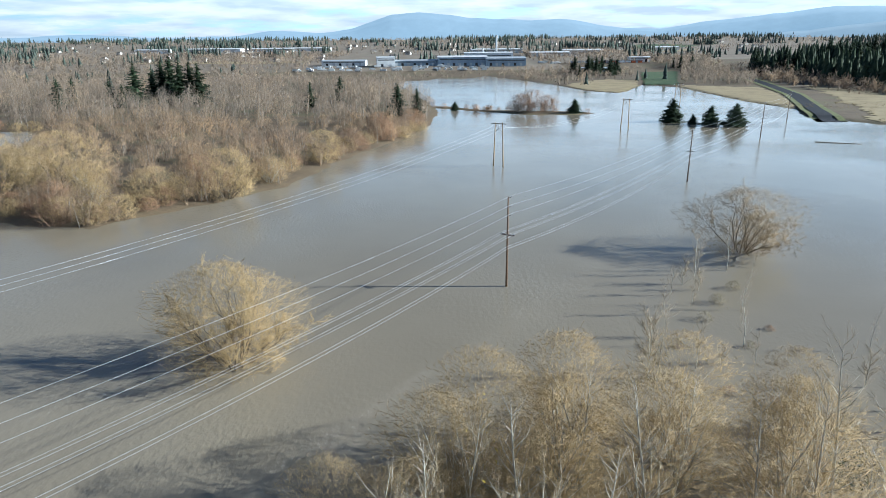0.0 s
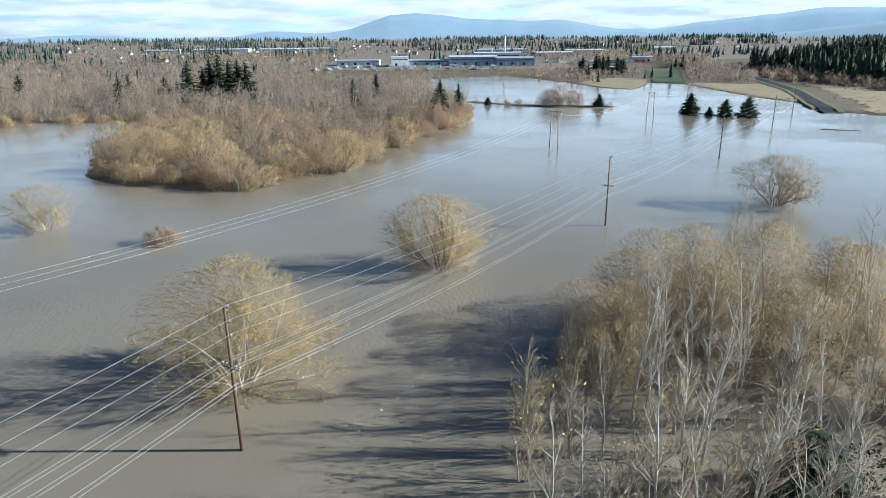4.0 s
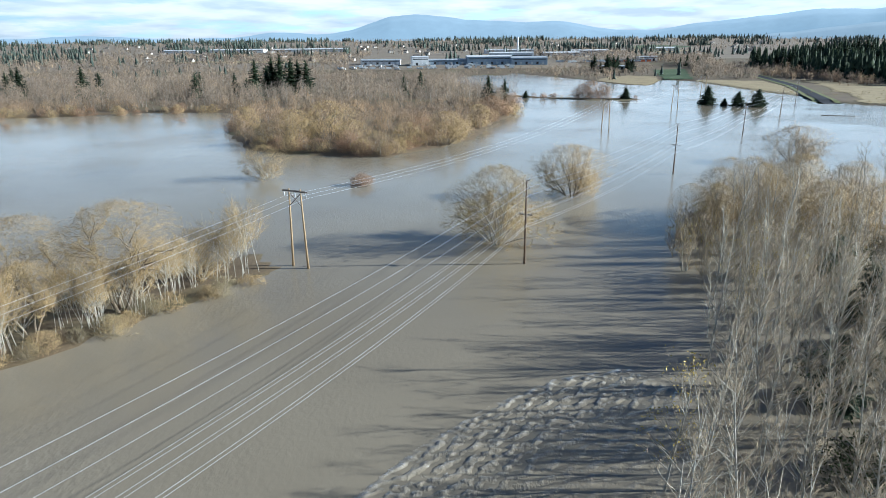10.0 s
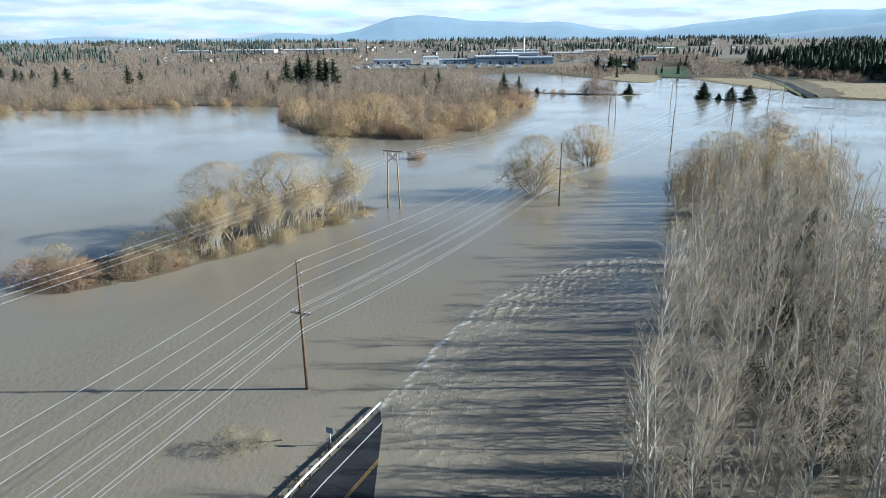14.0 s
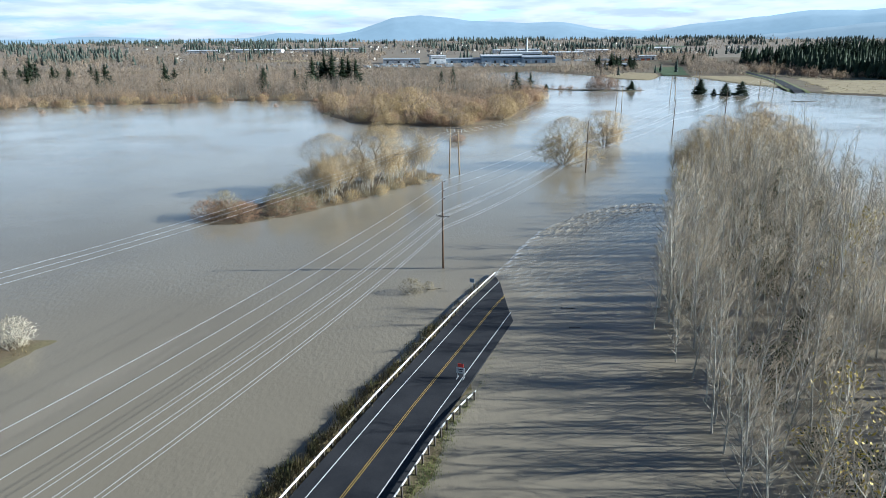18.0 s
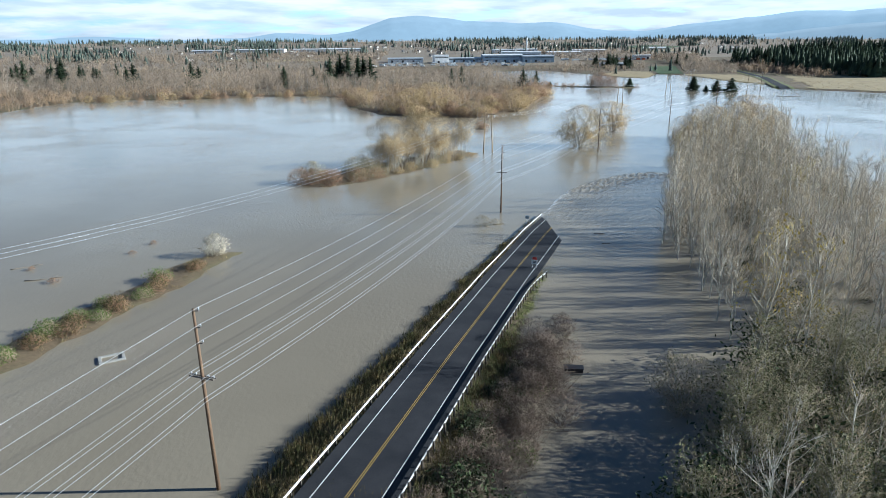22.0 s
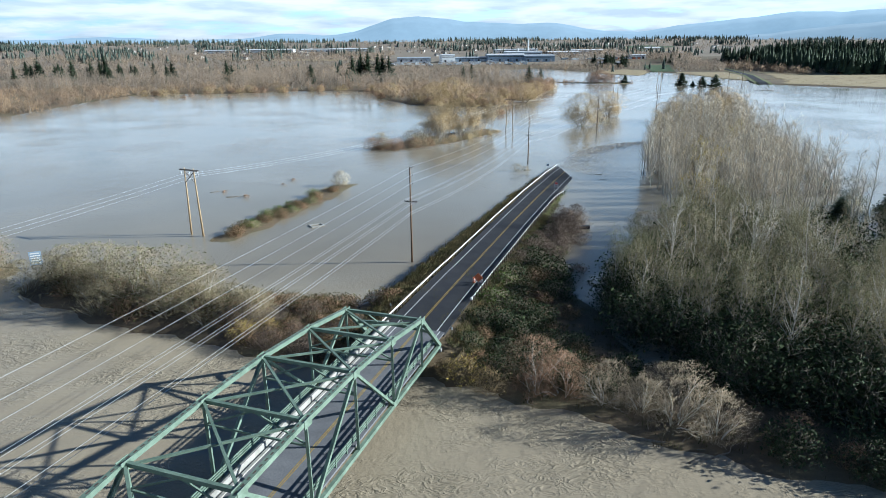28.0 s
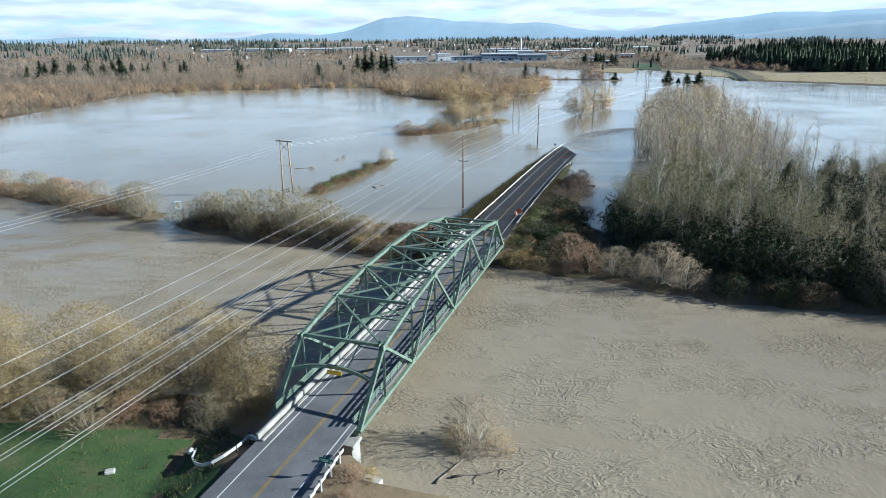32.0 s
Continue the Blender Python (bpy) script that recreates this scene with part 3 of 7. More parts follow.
def hills(name, dist, rows, label, material=None):
    """A far ridge: rows of bearing in degrees east of north and height in metres, seen from the middle of the way."""
    bear = np.linspace(rows[0][0], rows[-1][0], 260)
    top = np.interp(bear, [r[0] for r in rows], [r[1] for r in rows])
    rng, span = np.random.RandomState(3), rows[-1][0] - rows[0][0]
    rough = sum(np.interp(bear, np.linspace(rows[0][0], rows[-1][0], k), rng.uniform(-1, 1, k)) * a for k, a in ((max(3, int(span * 0.3)), 7), (int(span * 0.8) + 3, 4), (int(span * 2) + 3, 1.5)))
    top = np.maximum(top + rough * np.clip(top / 60, 0, 1), 1)
    verts, faces = [], []
    for i, (b, h) in enumerate(zip(np.radians(bear), top)):
        for f, r in ((0.0, 0.0), (0.45, 120.0), (0.8, 260.0), (1.0, 420.0), (0.0, 700.0)):
            verts.append((-80 + (dist + r) * math.sin(b), -200 + (dist + r) * math.cos(b), 0.9 * h * f))
    for i in range(len(bear) - 1):
        for k in range(4):
            faces.append((5 * i + k, 5 * i + 5 + k, 5 * i + 6 + k, 5 * i + k + 1))
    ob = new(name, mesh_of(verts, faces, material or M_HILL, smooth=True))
    tagged(ob, label, "hills", kind="structure")


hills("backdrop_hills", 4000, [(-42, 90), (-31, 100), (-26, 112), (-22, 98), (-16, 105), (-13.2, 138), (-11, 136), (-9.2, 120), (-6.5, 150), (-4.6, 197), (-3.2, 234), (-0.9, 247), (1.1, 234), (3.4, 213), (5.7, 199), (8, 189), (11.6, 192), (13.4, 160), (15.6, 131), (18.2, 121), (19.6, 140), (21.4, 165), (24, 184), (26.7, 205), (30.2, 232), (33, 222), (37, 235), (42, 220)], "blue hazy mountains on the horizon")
hills("backdrop_hills", 3500, [(23, 50), (26, 72), (29, 96), (32, 124), (36, 150), (42, 160)], "nearer forested hill tinted hazy blue on the horizon", M_HILL_NEAR)

# ---- road ----


def ribbon(s0, s1, off0, off1, up, material, step=2.5, thick=0.0):
    ss = np.arange(s0, s1 + 0.01, step)
    verts, faces = [], []
    for s in ss:
        verts += [road_point(s, off0, up), road_point(s, off1, up)]
    for i in range(len(ss) - 1):
        faces.append((2 * i, 2 * i + 1, 2 * i + 3, 2 * i + 2))
    if thick:
        n = len(verts)
        verts += [(x, y, z - thick) for x, y, z in verts]
        for i in range(len(ss) - 1):
            faces += [(n + 2 * i, n + 2 * i + 2, n + 2 * i + 3, n + 2 * i + 1), (2 * i, 2 * i + 2, n + 2 * i + 2, n + 2 * i), (2 * i + 1, n + 2 * i + 1, n + 2 * i + 3, 2 * i + 3)]
        m = 2 * len(ss)
        faces += [(0, n, n + 1, 1), (m - 2, m - 1, n + m - 1, n + m - 2)]
    return mesh_of(verts, faces, material)


LANE = 3.4
road = thing("road", "two-lane asphalt road running down into the flood", "road", kind="structure")
part("roadway", ribbon(10, 260, -5.0, 4.8, 0.0, M_ASPHALT, thick=0.3), road)
part("roadway", ribbon(-200, -70, -5.0, 4.8, 0.0, M_DECK, thick=0.3), road)
for s0, s1 in ((10, 185), (-200, -70)):
    for o in (-0.12, 0.12):
        part("yellow_line", ribbon(s0, s1, o - 0.055, o + 0.055, 0.006, M_YELLOW), road, "faded yellow centre line")
    for o in (-LANE, LANE):
        part("edge_line", ribbon(s0, s1, o - 0.06, o + 0.06, 0.006, M_WHITE), road, "white edge line")


def guardrail(name, offs, s0, s1, step, label):
    """A rail with two folds on posts; offs gives its distance from the road's middle along the way."""
    g = thing(name, label, "guardrail", at=road_point((s0 + s1) / 2, offs((s0 + s1) / 2)))
    base = Matrix.Translation(-g.matrix_basis.translation)
    ss = np.arange(s0, s1 + 0.01, 2.0)
    prof = [(0.0, 0.46), (0.05, 0.51), (0.05, 0.57), (0.0, 0.62), (0.05, 0.67), (0.05, 0.73), (0.0, 0.78), (-0.02, 0.78), (-0.02, 0.46)]
    verts, faces = [], []
    for s in ss:
        for a, h in prof:
            sgn = -1 if offs(s) > 0 else 1
            verts.append(road_point(s, offs(s) + sgn * a, h))
    k = len(prof)
    for i in range(len(ss) - 1):
        for j in range(k):
            faces.append((k * i + j, k * i + k + j, k * i + k + (j + 1) % k, k * i + (j + 1) % k))
    part("rail", mesh_of(verts, faces, M_RAIL), g, "galvanised steel rail", base)
    post = boxes([((0, 0, 0.0), (0.09, 0.11, 0.85))], M_POST, 0.015)
    for s in np.arange(s0 + 0.5, s1, step):
        sgn = 1 if offs(s) > 0 else -1
        p = road_point(s, offs(s) + sgn * 0.16, 0.0)
        part("post", post, g, "", base @ Matrix.Translation(p) @ pose(0, 0, 0, 0, 0, -21.3))
    return g


guardrail("guardrail", lambda s: -5.3, 9, 171, 1.9, "long pale guardrail along the western verge")
guardrail("guardrail", lambda s: 5.3 + 1.1 * max(0, (s - 112) / 12) ** 2, 25, 126, 1.9, "guardrail with dark posts along the eastern verge")

# ---- bridge ----
BR_S0, BR_S1 = -64.5, 7.0            # ends of the lower chord
TOP = [(0.0, 10.9), (-9.5, 12.4), (-19.0, 13.3), (-28.5, 13.5), (-38.0, 13.3), (-47.5, 12.4), (-57.0, 10.9)]
LOW = [BR_S1] + [t[0] for t in TOP] + [BR_S0]
HALF, LOW_Z, DECK_Z = 5.45, 3.9, 4.5


def bp(s, n, z):
    x, y = road_xy(s, n)
    return (x, y, z)


def beam(a, b, w, h, material=None):
    return sweep([a, b], w / 2, h / 2, material or M_GREEN)


def build_bridge():
    b = thing("truss_bridge", "green painted steel truss bridge over the flooded river", "bridge", at=(*road_xy(-28.5, 0), DECK_Z))
    base = b.matrix_basis.inverted()

    def bar(name, p, q, w, h, label=""):
        return part(name, beam(p, q, w, h), b, label, base)

    for n in (-HALF, HALF):
        chord = [(BR_S1, LOW_Z)] + TOP + [(BR_S0, LOW_Z)]
        for (s0, z0), (s1, z1) in zip(chord, chord[1:]):
            nm = "end_post" if LOW_Z in (z0, z1) else "top_chord"
            bar(nm, bp(s0, n, z0), bp(s1, n, z1), 0.5, 0.5)
        for s0, s1 in zip(LOW, LOW[1:]):
            bar("lower_chord", bp(s0, n, LOW_Z), bp(s1, n, LOW_Z), 0.42, 0.48)
        for i, (s, z) in enumerate(TOP):
            bar("vertical", bp(s, n, LOW_Z), bp(s, n, z), 0.28, 0.32)
            gusset = boxes([((0, 0, 0), (0.04, 0.62, 0.45))], M_GREEN, 0.02)
            for side in (-0.27, 0.27):
                x, y, zz = bp(s, n + side, z - 0.12)
                part("gusset_plate", gusset, b, "", base @ pose(x, y, zz, 0, 0, -21.3))
        # the web zigzags: from the end nodes down, up to every second top node, with laced pairs rising
        for i in range(6):
            (s0, z0), (s1, z1) = TOP[i], TOP[i + 1]
            down = i % 2 == 0
            p, q = ((s0, z0 - 0.1), (s1, LOW_Z)) if down else ((s0, LOW_Z), (s1, z1 - 0.1))
            heavy = i in (0, 5, 2, 3)
            if heavy:
                bar("diagonal", bp(p[0], n, p[1]), bp(q[0], n, q[1]), 0.34, 0.34)
            else:
                for side in (-0.15, 0.15):
                    bar("diagonal", bp(p[0], n + side, p[1]), bp(q[0], n + side, q[1]), 0.09, 0.3)
                for k in range(9):
                    f, g = (k + 0.5) / 10, (k + 1.3) / 10
                    sd = 0.15 if k % 2 else -0.15
                    bar("lacing_bar", bp(p[0] + (q[0] - p[0]) * f, n - sd, p[1] + (q[1] - p[1]) * f), bp(p[0] + (q[0] - p[0]) * g, n + sd, p[1] + (q[1] - p[1]) * g), 0.05, 0.08)
            plate = boxes([((0, 0, 0), (0.03, 0.55, 0.42))], M_GREEN, 0.02)
            if not down:
                for side in (-0.24, 0.24):
                    x, y, zz = bp(p[0], n + side, LOW_Z + 0.25)
                    part("gusset_plate", plate, b, "", base @ pose(x, y, zz, 0, 0, -21.3))
    # oval access holes along the top chords
    hole = boxes([((0, 0, 0), (0.085, 0.2, 0.006))], M_POST, 0.004)
    for n in (-HALF, HALF):
        for (s0, z0), (s1, z1) in zip(TOP, TOP[1:]):
            for k in range(12):
                f = (k + 0.5) / 12
                x, y, zz = bp(s0 + (s1 - s0) * f, n, z0 + (z1 - z0) * f + 0.253)
                part("access_hole", hole, b, "", base @ pose(x, y, zz, math.degrees(math.atan2(z0 - z1, s0 - s1)), 0, -21.3))
    for i, (s, z) in enumerate(TOP):
        bar("top_strut", bp(s, -HALF, z), bp(s, HALF, z), 0.35, 0.38)
        if 0 < i < 6:
            bar("sway_strut", bp(s, -HALF, z - 2.6), bp(s, HALF, z - 2.6), 0.16, 0.2)
            bar("sway_brace", bp(s, -HALF, z - 2.5), bp(s, 0, z - 0.1), 0.14, 0.16)
            bar("sway_brace", bp(s, HALF, z - 2.5), bp(s, 0, z - 0.1), 0.14, 0.16)
        if i < 6:
            s1, z1 = TOP[i + 1]
            bar("lateral_brace", bp(s, -HALF, z - 0.05), bp(s1, HALF, z1 - 0.05), 0.26, 0.2)
            bar("lateral_brace", bp(s, HALF, z - 0.28), bp(s1, -HALF, z1 - 0.28), 0.26, 0.2)
    # arched portals on the end posts
    for e, (s_top, s_low) in enumerate(((0.0, BR_S1), (-57.0, BR_S0))):
        arch = []
        for k in range(13):
            f = k / 12 * 2 - 1
            drop = 2.35 + 0.75 * abs(f) ** 2.2
            t = drop / (10.9 - LOW_Z)
            arch.append(bp(s_top + (s_low - s_top) * t, f * HALF, 10.9 - drop))
        part("portal_arch", sweep(arch, 0.16, 0.22, M_GREEN), b, "", base)
        for f in (-0.5, 0.5):
            t = 2.3 / 7.0
            bar("portal_brace", bp(s_top, f * HALF * 0.9, 10.9), bp(s_top + (s_low - s_top) * t, f * HALF * 0.7, 8.65), 0.14, 0.14)
    # deck, floor beams, walkway and barriers
    for s in LOW:
        bar("floor_beam", bp(s, -HALF, LOW_Z - 0.1), bp(s, HALF, LOW_Z - 0.1), 0.3, 0.7)
    for k, n in enumerate((-3.4, -1.2, 1.0, 3.2, 4.6)):
        bar("stringer", bp(BR_S0, n, LOW_Z + 0.25), bp(BR_S1, n, LOW_Z + 0.25), 0.2, 0.45)
    ss, z = (BR_S0 - 5.48, BR_S1 + 3.2), DECK_Z
    part("deck", sweep([bp(ss[0], 0.75, z - 0.11), bp(ss[1], 0.75, z - 0.11)], 4.35, 0.11, M_DECK), b, "grey asphalt deck", base)
    for o in (-0.12, 0.12):
        part("yellow_line", sweep([bp(ss[0], 1.0 + o, z + 0.004), bp(ss[1], 1.0 + o, z + 0.004)], 0.055, 0.004, M_YELLOW), b, "yellow centre line", base)
    for o in (-LANE, LANE):
        part("edge_line", sweep([bp(ss[0], 1.0 + o, z + 0.004), bp(ss[1], 1.0 + o, z + 0.004)], 0.06, 0.004, M_WHITE), b, "white edge line", base)
    part("kerb", sweep([bp(ss[0], -3.35, z + 0.1), bp(ss[1], -3.35, z + 0.1)], 0.16, 0.09, M_CONC_OLD), b, "pale concrete kerb", base)
    part("barrier", sweep([bp(ss[0], -3.9, z + 0.4), bp(ss[1], -3.9, z + 0.4)], 0.13, 0.36, M_CONC_OLD), b, "pale weathered concrete barrier", base)
    part("walkway", sweep([bp(ss[0], -4.5, z - 0.02), bp(ss[1], -4.5, z - 0.02)], 0.45, 0.08, M_CONC_OLD), b, "narrow concrete walkway", base)
    # railings on the outer sides
    for n, sgn in ((4.85, 1), (-5.05, -1)):
        for h in (0.45, 0.75, 1.05):
            part("railing_bar", sweep([bp(BR_S0, n, z + h), bp(BR_S1, n, z + h)], 0.05, 0.07, M_GREEN), b, "", base)
        rp = boxes([((0, 0, 0.5), (0.07, 0.07, 0.62))], M_GREEN, 0.01)
        for s in np.arange(BR_S0 + 1.2, BR_S1, 2.375):
            x, y, zz = bp(s, n + sgn * 0.02, z)
            part("railing_post", rp, b, "", base @ pose(x, y, zz, 0, 0, -21.3))
    for s in (BR_S0 - 1.0, BR_S1 + 1.0):
        x, y, zz = bp(s, 0, 0)
        pier = boxes([((0, 0, 0.6), (5.5, 1.0, 2.3)), ((0, 0, 3.1), (5.7, 1.1, 0.25))], M_CONC_OLD, 0.06)
        part("abutment", pier, b, "weathered concrete abutment", base @ pose(x, y, zz, 0, 0, -21.3))
    t = 2.9 / 7.0
    x, y, zz = bp(-57.0 - 7.5 * t - 0.35, 0.6, 8.35)
    sg = part("clearance_sign", boxes([((0, 0, 0), (0.95, 0.03, 0.28))], surface("yellow_sign_face", [(0.3, (0.62, 0.38, 0.02)), (0.7, (0.75, 0.48, 0.03))], 3, 0.5, bump_s=0), 0.01), b, "yellow height limit sign", base @ pose(x, y, zz, 0, 0, -21.3))
    return b


bridge = build_bridge()

# ---- power lines ----
POLES = [(-232.0, -418.0, 22.0), (-160.8, -232.8, 20.9), (-116.5, -119.5, 18.7), (-62.1, -19.7, 18.3), (4.2, 72.5, 17.8), (73.4, 165.3, 17.5), (142.0, 258.0, 17.0), (192.0, 330.0, 16.0)]


def pole_heading(i):
    a, b = POLES[max(i - 1, 0)], POLES[min(i + 1, len(POLES) - 1)]
    return math.atan2(b[1] - a[1], b[0] - a[0])


def insulator(at, parent, base, h=0.28):
    me = tube([(0, 0, 0), (0, 0, h * 0.3), (0, 0, h * 0.31), (0, 0, h * 0.62), (0, 0, h * 0.63), (0, 0, h)], [0.035, 0.035, 0.11, 0.06, 0.09, 0.04], 8, M_INSUL)
    part("insulator", me, parent, "pale porcelain insulator", base @ Matrix.Translation(at))


ATTACH = []
for i, (x, y, h) in enumerate(POLES):
    p = thing("utility_pole", "tall brown wooden utility pole standing in flood water", "utility pole", at=(x, y, 0), turn=math.degrees(pole_heading(i)) - 90, group="poles along the road")
    I = Matrix()
    part("pole", tube([(0, 0, -1.5), (0, 0, h * 0.5), (0, 0, h)], [0.24, 0.19, 0.135], 10, M_POLE), p)
    zc = h - 7.4
    part("crossarm", boxes([((0, 0.2, zc), (1.45, 0.06, 0.075))], M_ARM, 0.01), p)
    part("crossarm", boxes([((0, -0.2, zc), (1.45, 0.06, 0.075))], M_ARM, 0.01), p)
    for sx in (-1, 1):
        part("arm_brace", sweep([(0, 0.2, zc - 0.75), (sx * 0.8, 0.2, zc - 0.08)], 0.02, 0.03, M_RAIL), p)
    pts = []
    for dx in (-1.35, -0.75, 0.75, 1.35):
        insulator((dx, 0, zc + 0.07), p, I)
        pts.append((dx, 0, zc + 0.36))
    for dz, sx in ((-0.25, 1), (-2.0, 1), (-3.7, 1)):
        part("bracket", sweep([(0, 0, h + dz), (sx * 0.62, 0, h + dz + 0.12)], 0.04, 0.05, M_ARM), p)
        insulator((sx * 0.62, 0, h + dz + 0.14), p, I, 0.35)
        pts.append((sx * 0.62, 0, h + dz + 0.48))
    for dz, sx in ((-9.6, 0.2), (-10.1, 0.2)):
        pts.append((sx, 0, h + dz))
    ATTACH.append([p.matrix_basis @ Vector(q) for q in pts])


def wire(a, b, sag, r, n=14):
    pts = []
    for k in range(n + 1):
        t = k / n
        q = Vector(a).lerp(Vector(b), t)
        q.z -= 4 * sag * t * (1 - t)
        pts.append(q)
    return tube(pts, [r] * (n + 1), 4, M_WIRE, cap=False)


lines = thing("power_lines", "bundle of pale overhead wires strung between poles", "power line", at=(0, 0, 0))
for i in range(len(ATTACH) - 1):
    for k, (a, b) in enumerate(zip(ATTACH[i], ATTACH[i + 1])):
        part("wire", wire(a, b, 1.5 if k < 7 else 1.9, 0.017 if k < 7 else 0.022), lines)
ends = [(a + (a - b) * 0.8) for a, b in zip(ATTACH[0], ATTACH[1])]
for k, (a, b) in enumerate(zip(ends, ATTACH[0])):
    part("wire", wire(a, b, 1.2, 0.017 if k < 7 else 0.022), lines)

HFRAMES = [(-214.7, -208.5, 17.0), (-109.7, -19.3, 17.0), (13.2, 196.0, 16.5), (89.0, 298.0, 16.0), (160, 420, 16.0)]


def h_frame(x, y, h, ang):
    p = thing("h_frame_pylon", "pale wooden two-pole power pylon standing in flood water", "power pylon", at=(x, y, 0), turn=math.degrees(ang) - 90, group="pylons across the flood")
    for sx in (-1, 1):
        part("pole", tube([(sx * 2.1, 0, -1.5), (sx * 1.75, 0, h * 0.5), (sx * 1.5, 0, h)], [0.26, 0.21, 0.15], 10, M_POLE_PALE), p)
    part("crossarm", boxes([((0, 0.2, h - 0.5), (3.1, 0.07, 0.13))], M_ARM, 0.015), p)
    part("crossarm", boxes([((0, -0.2, h - 0.5), (3.1, 0.07, 0.13))], M_ARM, 0.015), p)
    for a, b in (((-1.6, 0.15, h - 0.9), (1.65, 0.15, h - 3.8)), ((1.6, -0.15, h - 0.9), (-1.65, -0.15, h - 3.8))):
        part("cross_brace", sweep([a, b], 0.06, 0.08, M_ARM), p)
    pts = []
    for dx in (-2.85, 0.0, 2.85):
        part("insulator_string", tube([(dx, 0, h - 0.6), (dx, 0, h - 1.0), (dx, 0, h - 1.01), (dx, 0, h - 1.75)], [0.03, 0.03, 0.11, 0.11], 8, M_INSUL), p, "white insulator string")
        pts.append(p.matrix_basis @ Vector((dx, 0, h - 1.8)))
    return pts


hp = []
for i, (x, y, h) in enumerate(HFRAMES):
    a, b = HFRAMES[max(i - 1, 0)], HFRAMES[min(i + 1, len(HFRAMES) - 1)]
    hp.append(h_frame(x, y, h, math.atan2(b[1] - a[1], b[0] - a[0])))
hlines = thing("power_lines", "three pale high-voltage wires sagging between pylons", "power line")
for i in range(len(hp) - 1):
    for a, b in zip(hp[i], hp[i + 1]):
        part("wire", wire(a, b, 4.0, 0.017), hlines)
for a, b in zip(hp[0], hp[1]):
    part("wire", wire(a + (a - b), a, 4.0, 0.017), hlines)

# ---- plants ----


def limbs(rng, start, way, length, k=4, up=0.2, wander=0.15):
    """Bent lines from many starts at once: an array of N lines of k points."""
    n = len(start)
    pts = np.zeros((n, k, 3))
    pts[:, 0] = start
    d = way / np.linalg.norm(way, axis=1, keepdims=True)
    for i in range(1, k):
        d = d + rng.normal(0, wander, (n, 3)) + np.array((0, 0, up))
        d /= np.linalg.norm(d, axis=1, keepdims=True)
        pts[:, i] = pts[:, i - 1] + d * (length / (k - 1))[:, None]
    return pts


def offshoots(rng, pts, rad, n_per, t0, t1, a0, a1, ratio, length=None):
    """Starts, directions, lengths and radii of the children of many lines."""
    n, k, _ = pts.shape
    own = np.repeat(np.arange(n), n_per)
    t = rng.uniform(t0, t1, len(own))
    f = t * (k - 1)
    i = np.minimum(f.astype(int), k - 2)
    w = (f - i)[:, None]
    start = pts[own, i] * (1 - w) + pts[own, i + 1] * w
    r = rad[own, i] * (1 - w[:, 0]) + rad[own, i + 1] * w[:, 0]
    tan = pts[own, i + 1] - pts[own, i]
    tan /= np.linalg.norm(tan, axis=1, keepdims=True) + 1e-9
    side = np.cross(tan, rng.normal(0, 1, (len(own), 3)))
    side /= np.linalg.norm(side, axis=1, keepdims=True) + 1e-9
    a = np.radians(rng.uniform(a0, a1, len(own)))[:, None]
    way = tan * np.cos(a) + side * np.sin(a)
    full = np.linalg.norm(np.diff(pts, axis=1), axis=2).sum(1)[own]
    ln = full * ratio * rng.uniform(0.6, 1.15, len(own)) * (1.15 - 0.6 * t)
    return start, way, ln, r * 0.6


def tubes(pts, rad, sides):
    """Vertices and triangles of many tapered lines; the last ring closes to a point."""
    n, k, _ = pts.shape
    tan = np.gradient(pts, axis=1)
    tan /= np.linalg.norm(tan, axis=2, keepdims=True) + 1e-9
    ref = np.where(np.abs(tan[..., 2:3]) > 0.9, np.array((1.0, 0, 0)), np.array((0, 0, 1.0)))
    a = np.cross(tan, ref)
    a /= np.linalg.norm(a, axis=2, keepdims=True) + 1e-9
    b = np.cross(tan, a)
    th = 2 * np.pi * np.arange(sides) / sides
    ring = pts[:, :-1, None, :] + rad[:, :-1, None, None] * (a[:, :-1, None] * np.cos(th)[None, None, :, None] + b[:, :-1, None] * np.sin(th)[None, None, :, None])
    V = np.concatenate([ring.reshape(n, -1, 3), pts[:, -1:]], 1)
    m = (k - 1) * sides + 1
    T = []
    for i in range(k - 2):
        for j in range(sides):
            p, q = i * sides + j, i * sides + (j + 1) % sides
            T += [(p, q, q + sides), (p, q + sides, p + sides)]
    o = (k - 2) * sides
    for j in range(sides):
        T.append((o + j, o + (j + 1) % sides, m - 1))
    T = np.array(T)[None] + (np.arange(n) * m)[:, None, None]
    return V.reshape(-1, 3), T.reshape(-1, 3)


def joined(pairs):
    V, T, o = [], [], 0
    for v, t in pairs:
        V.append(v)
        T.append(t + o)
        o += len(v)
    return np.concatenate(V), np.concatenate(T)


def taper(n, k, r0, r1):
    f = np.linspace(0, 1, k)[None]
    return np.asarray(r0)[:, None] * (1 - f) + np.asarray(r1)[:, None] * f


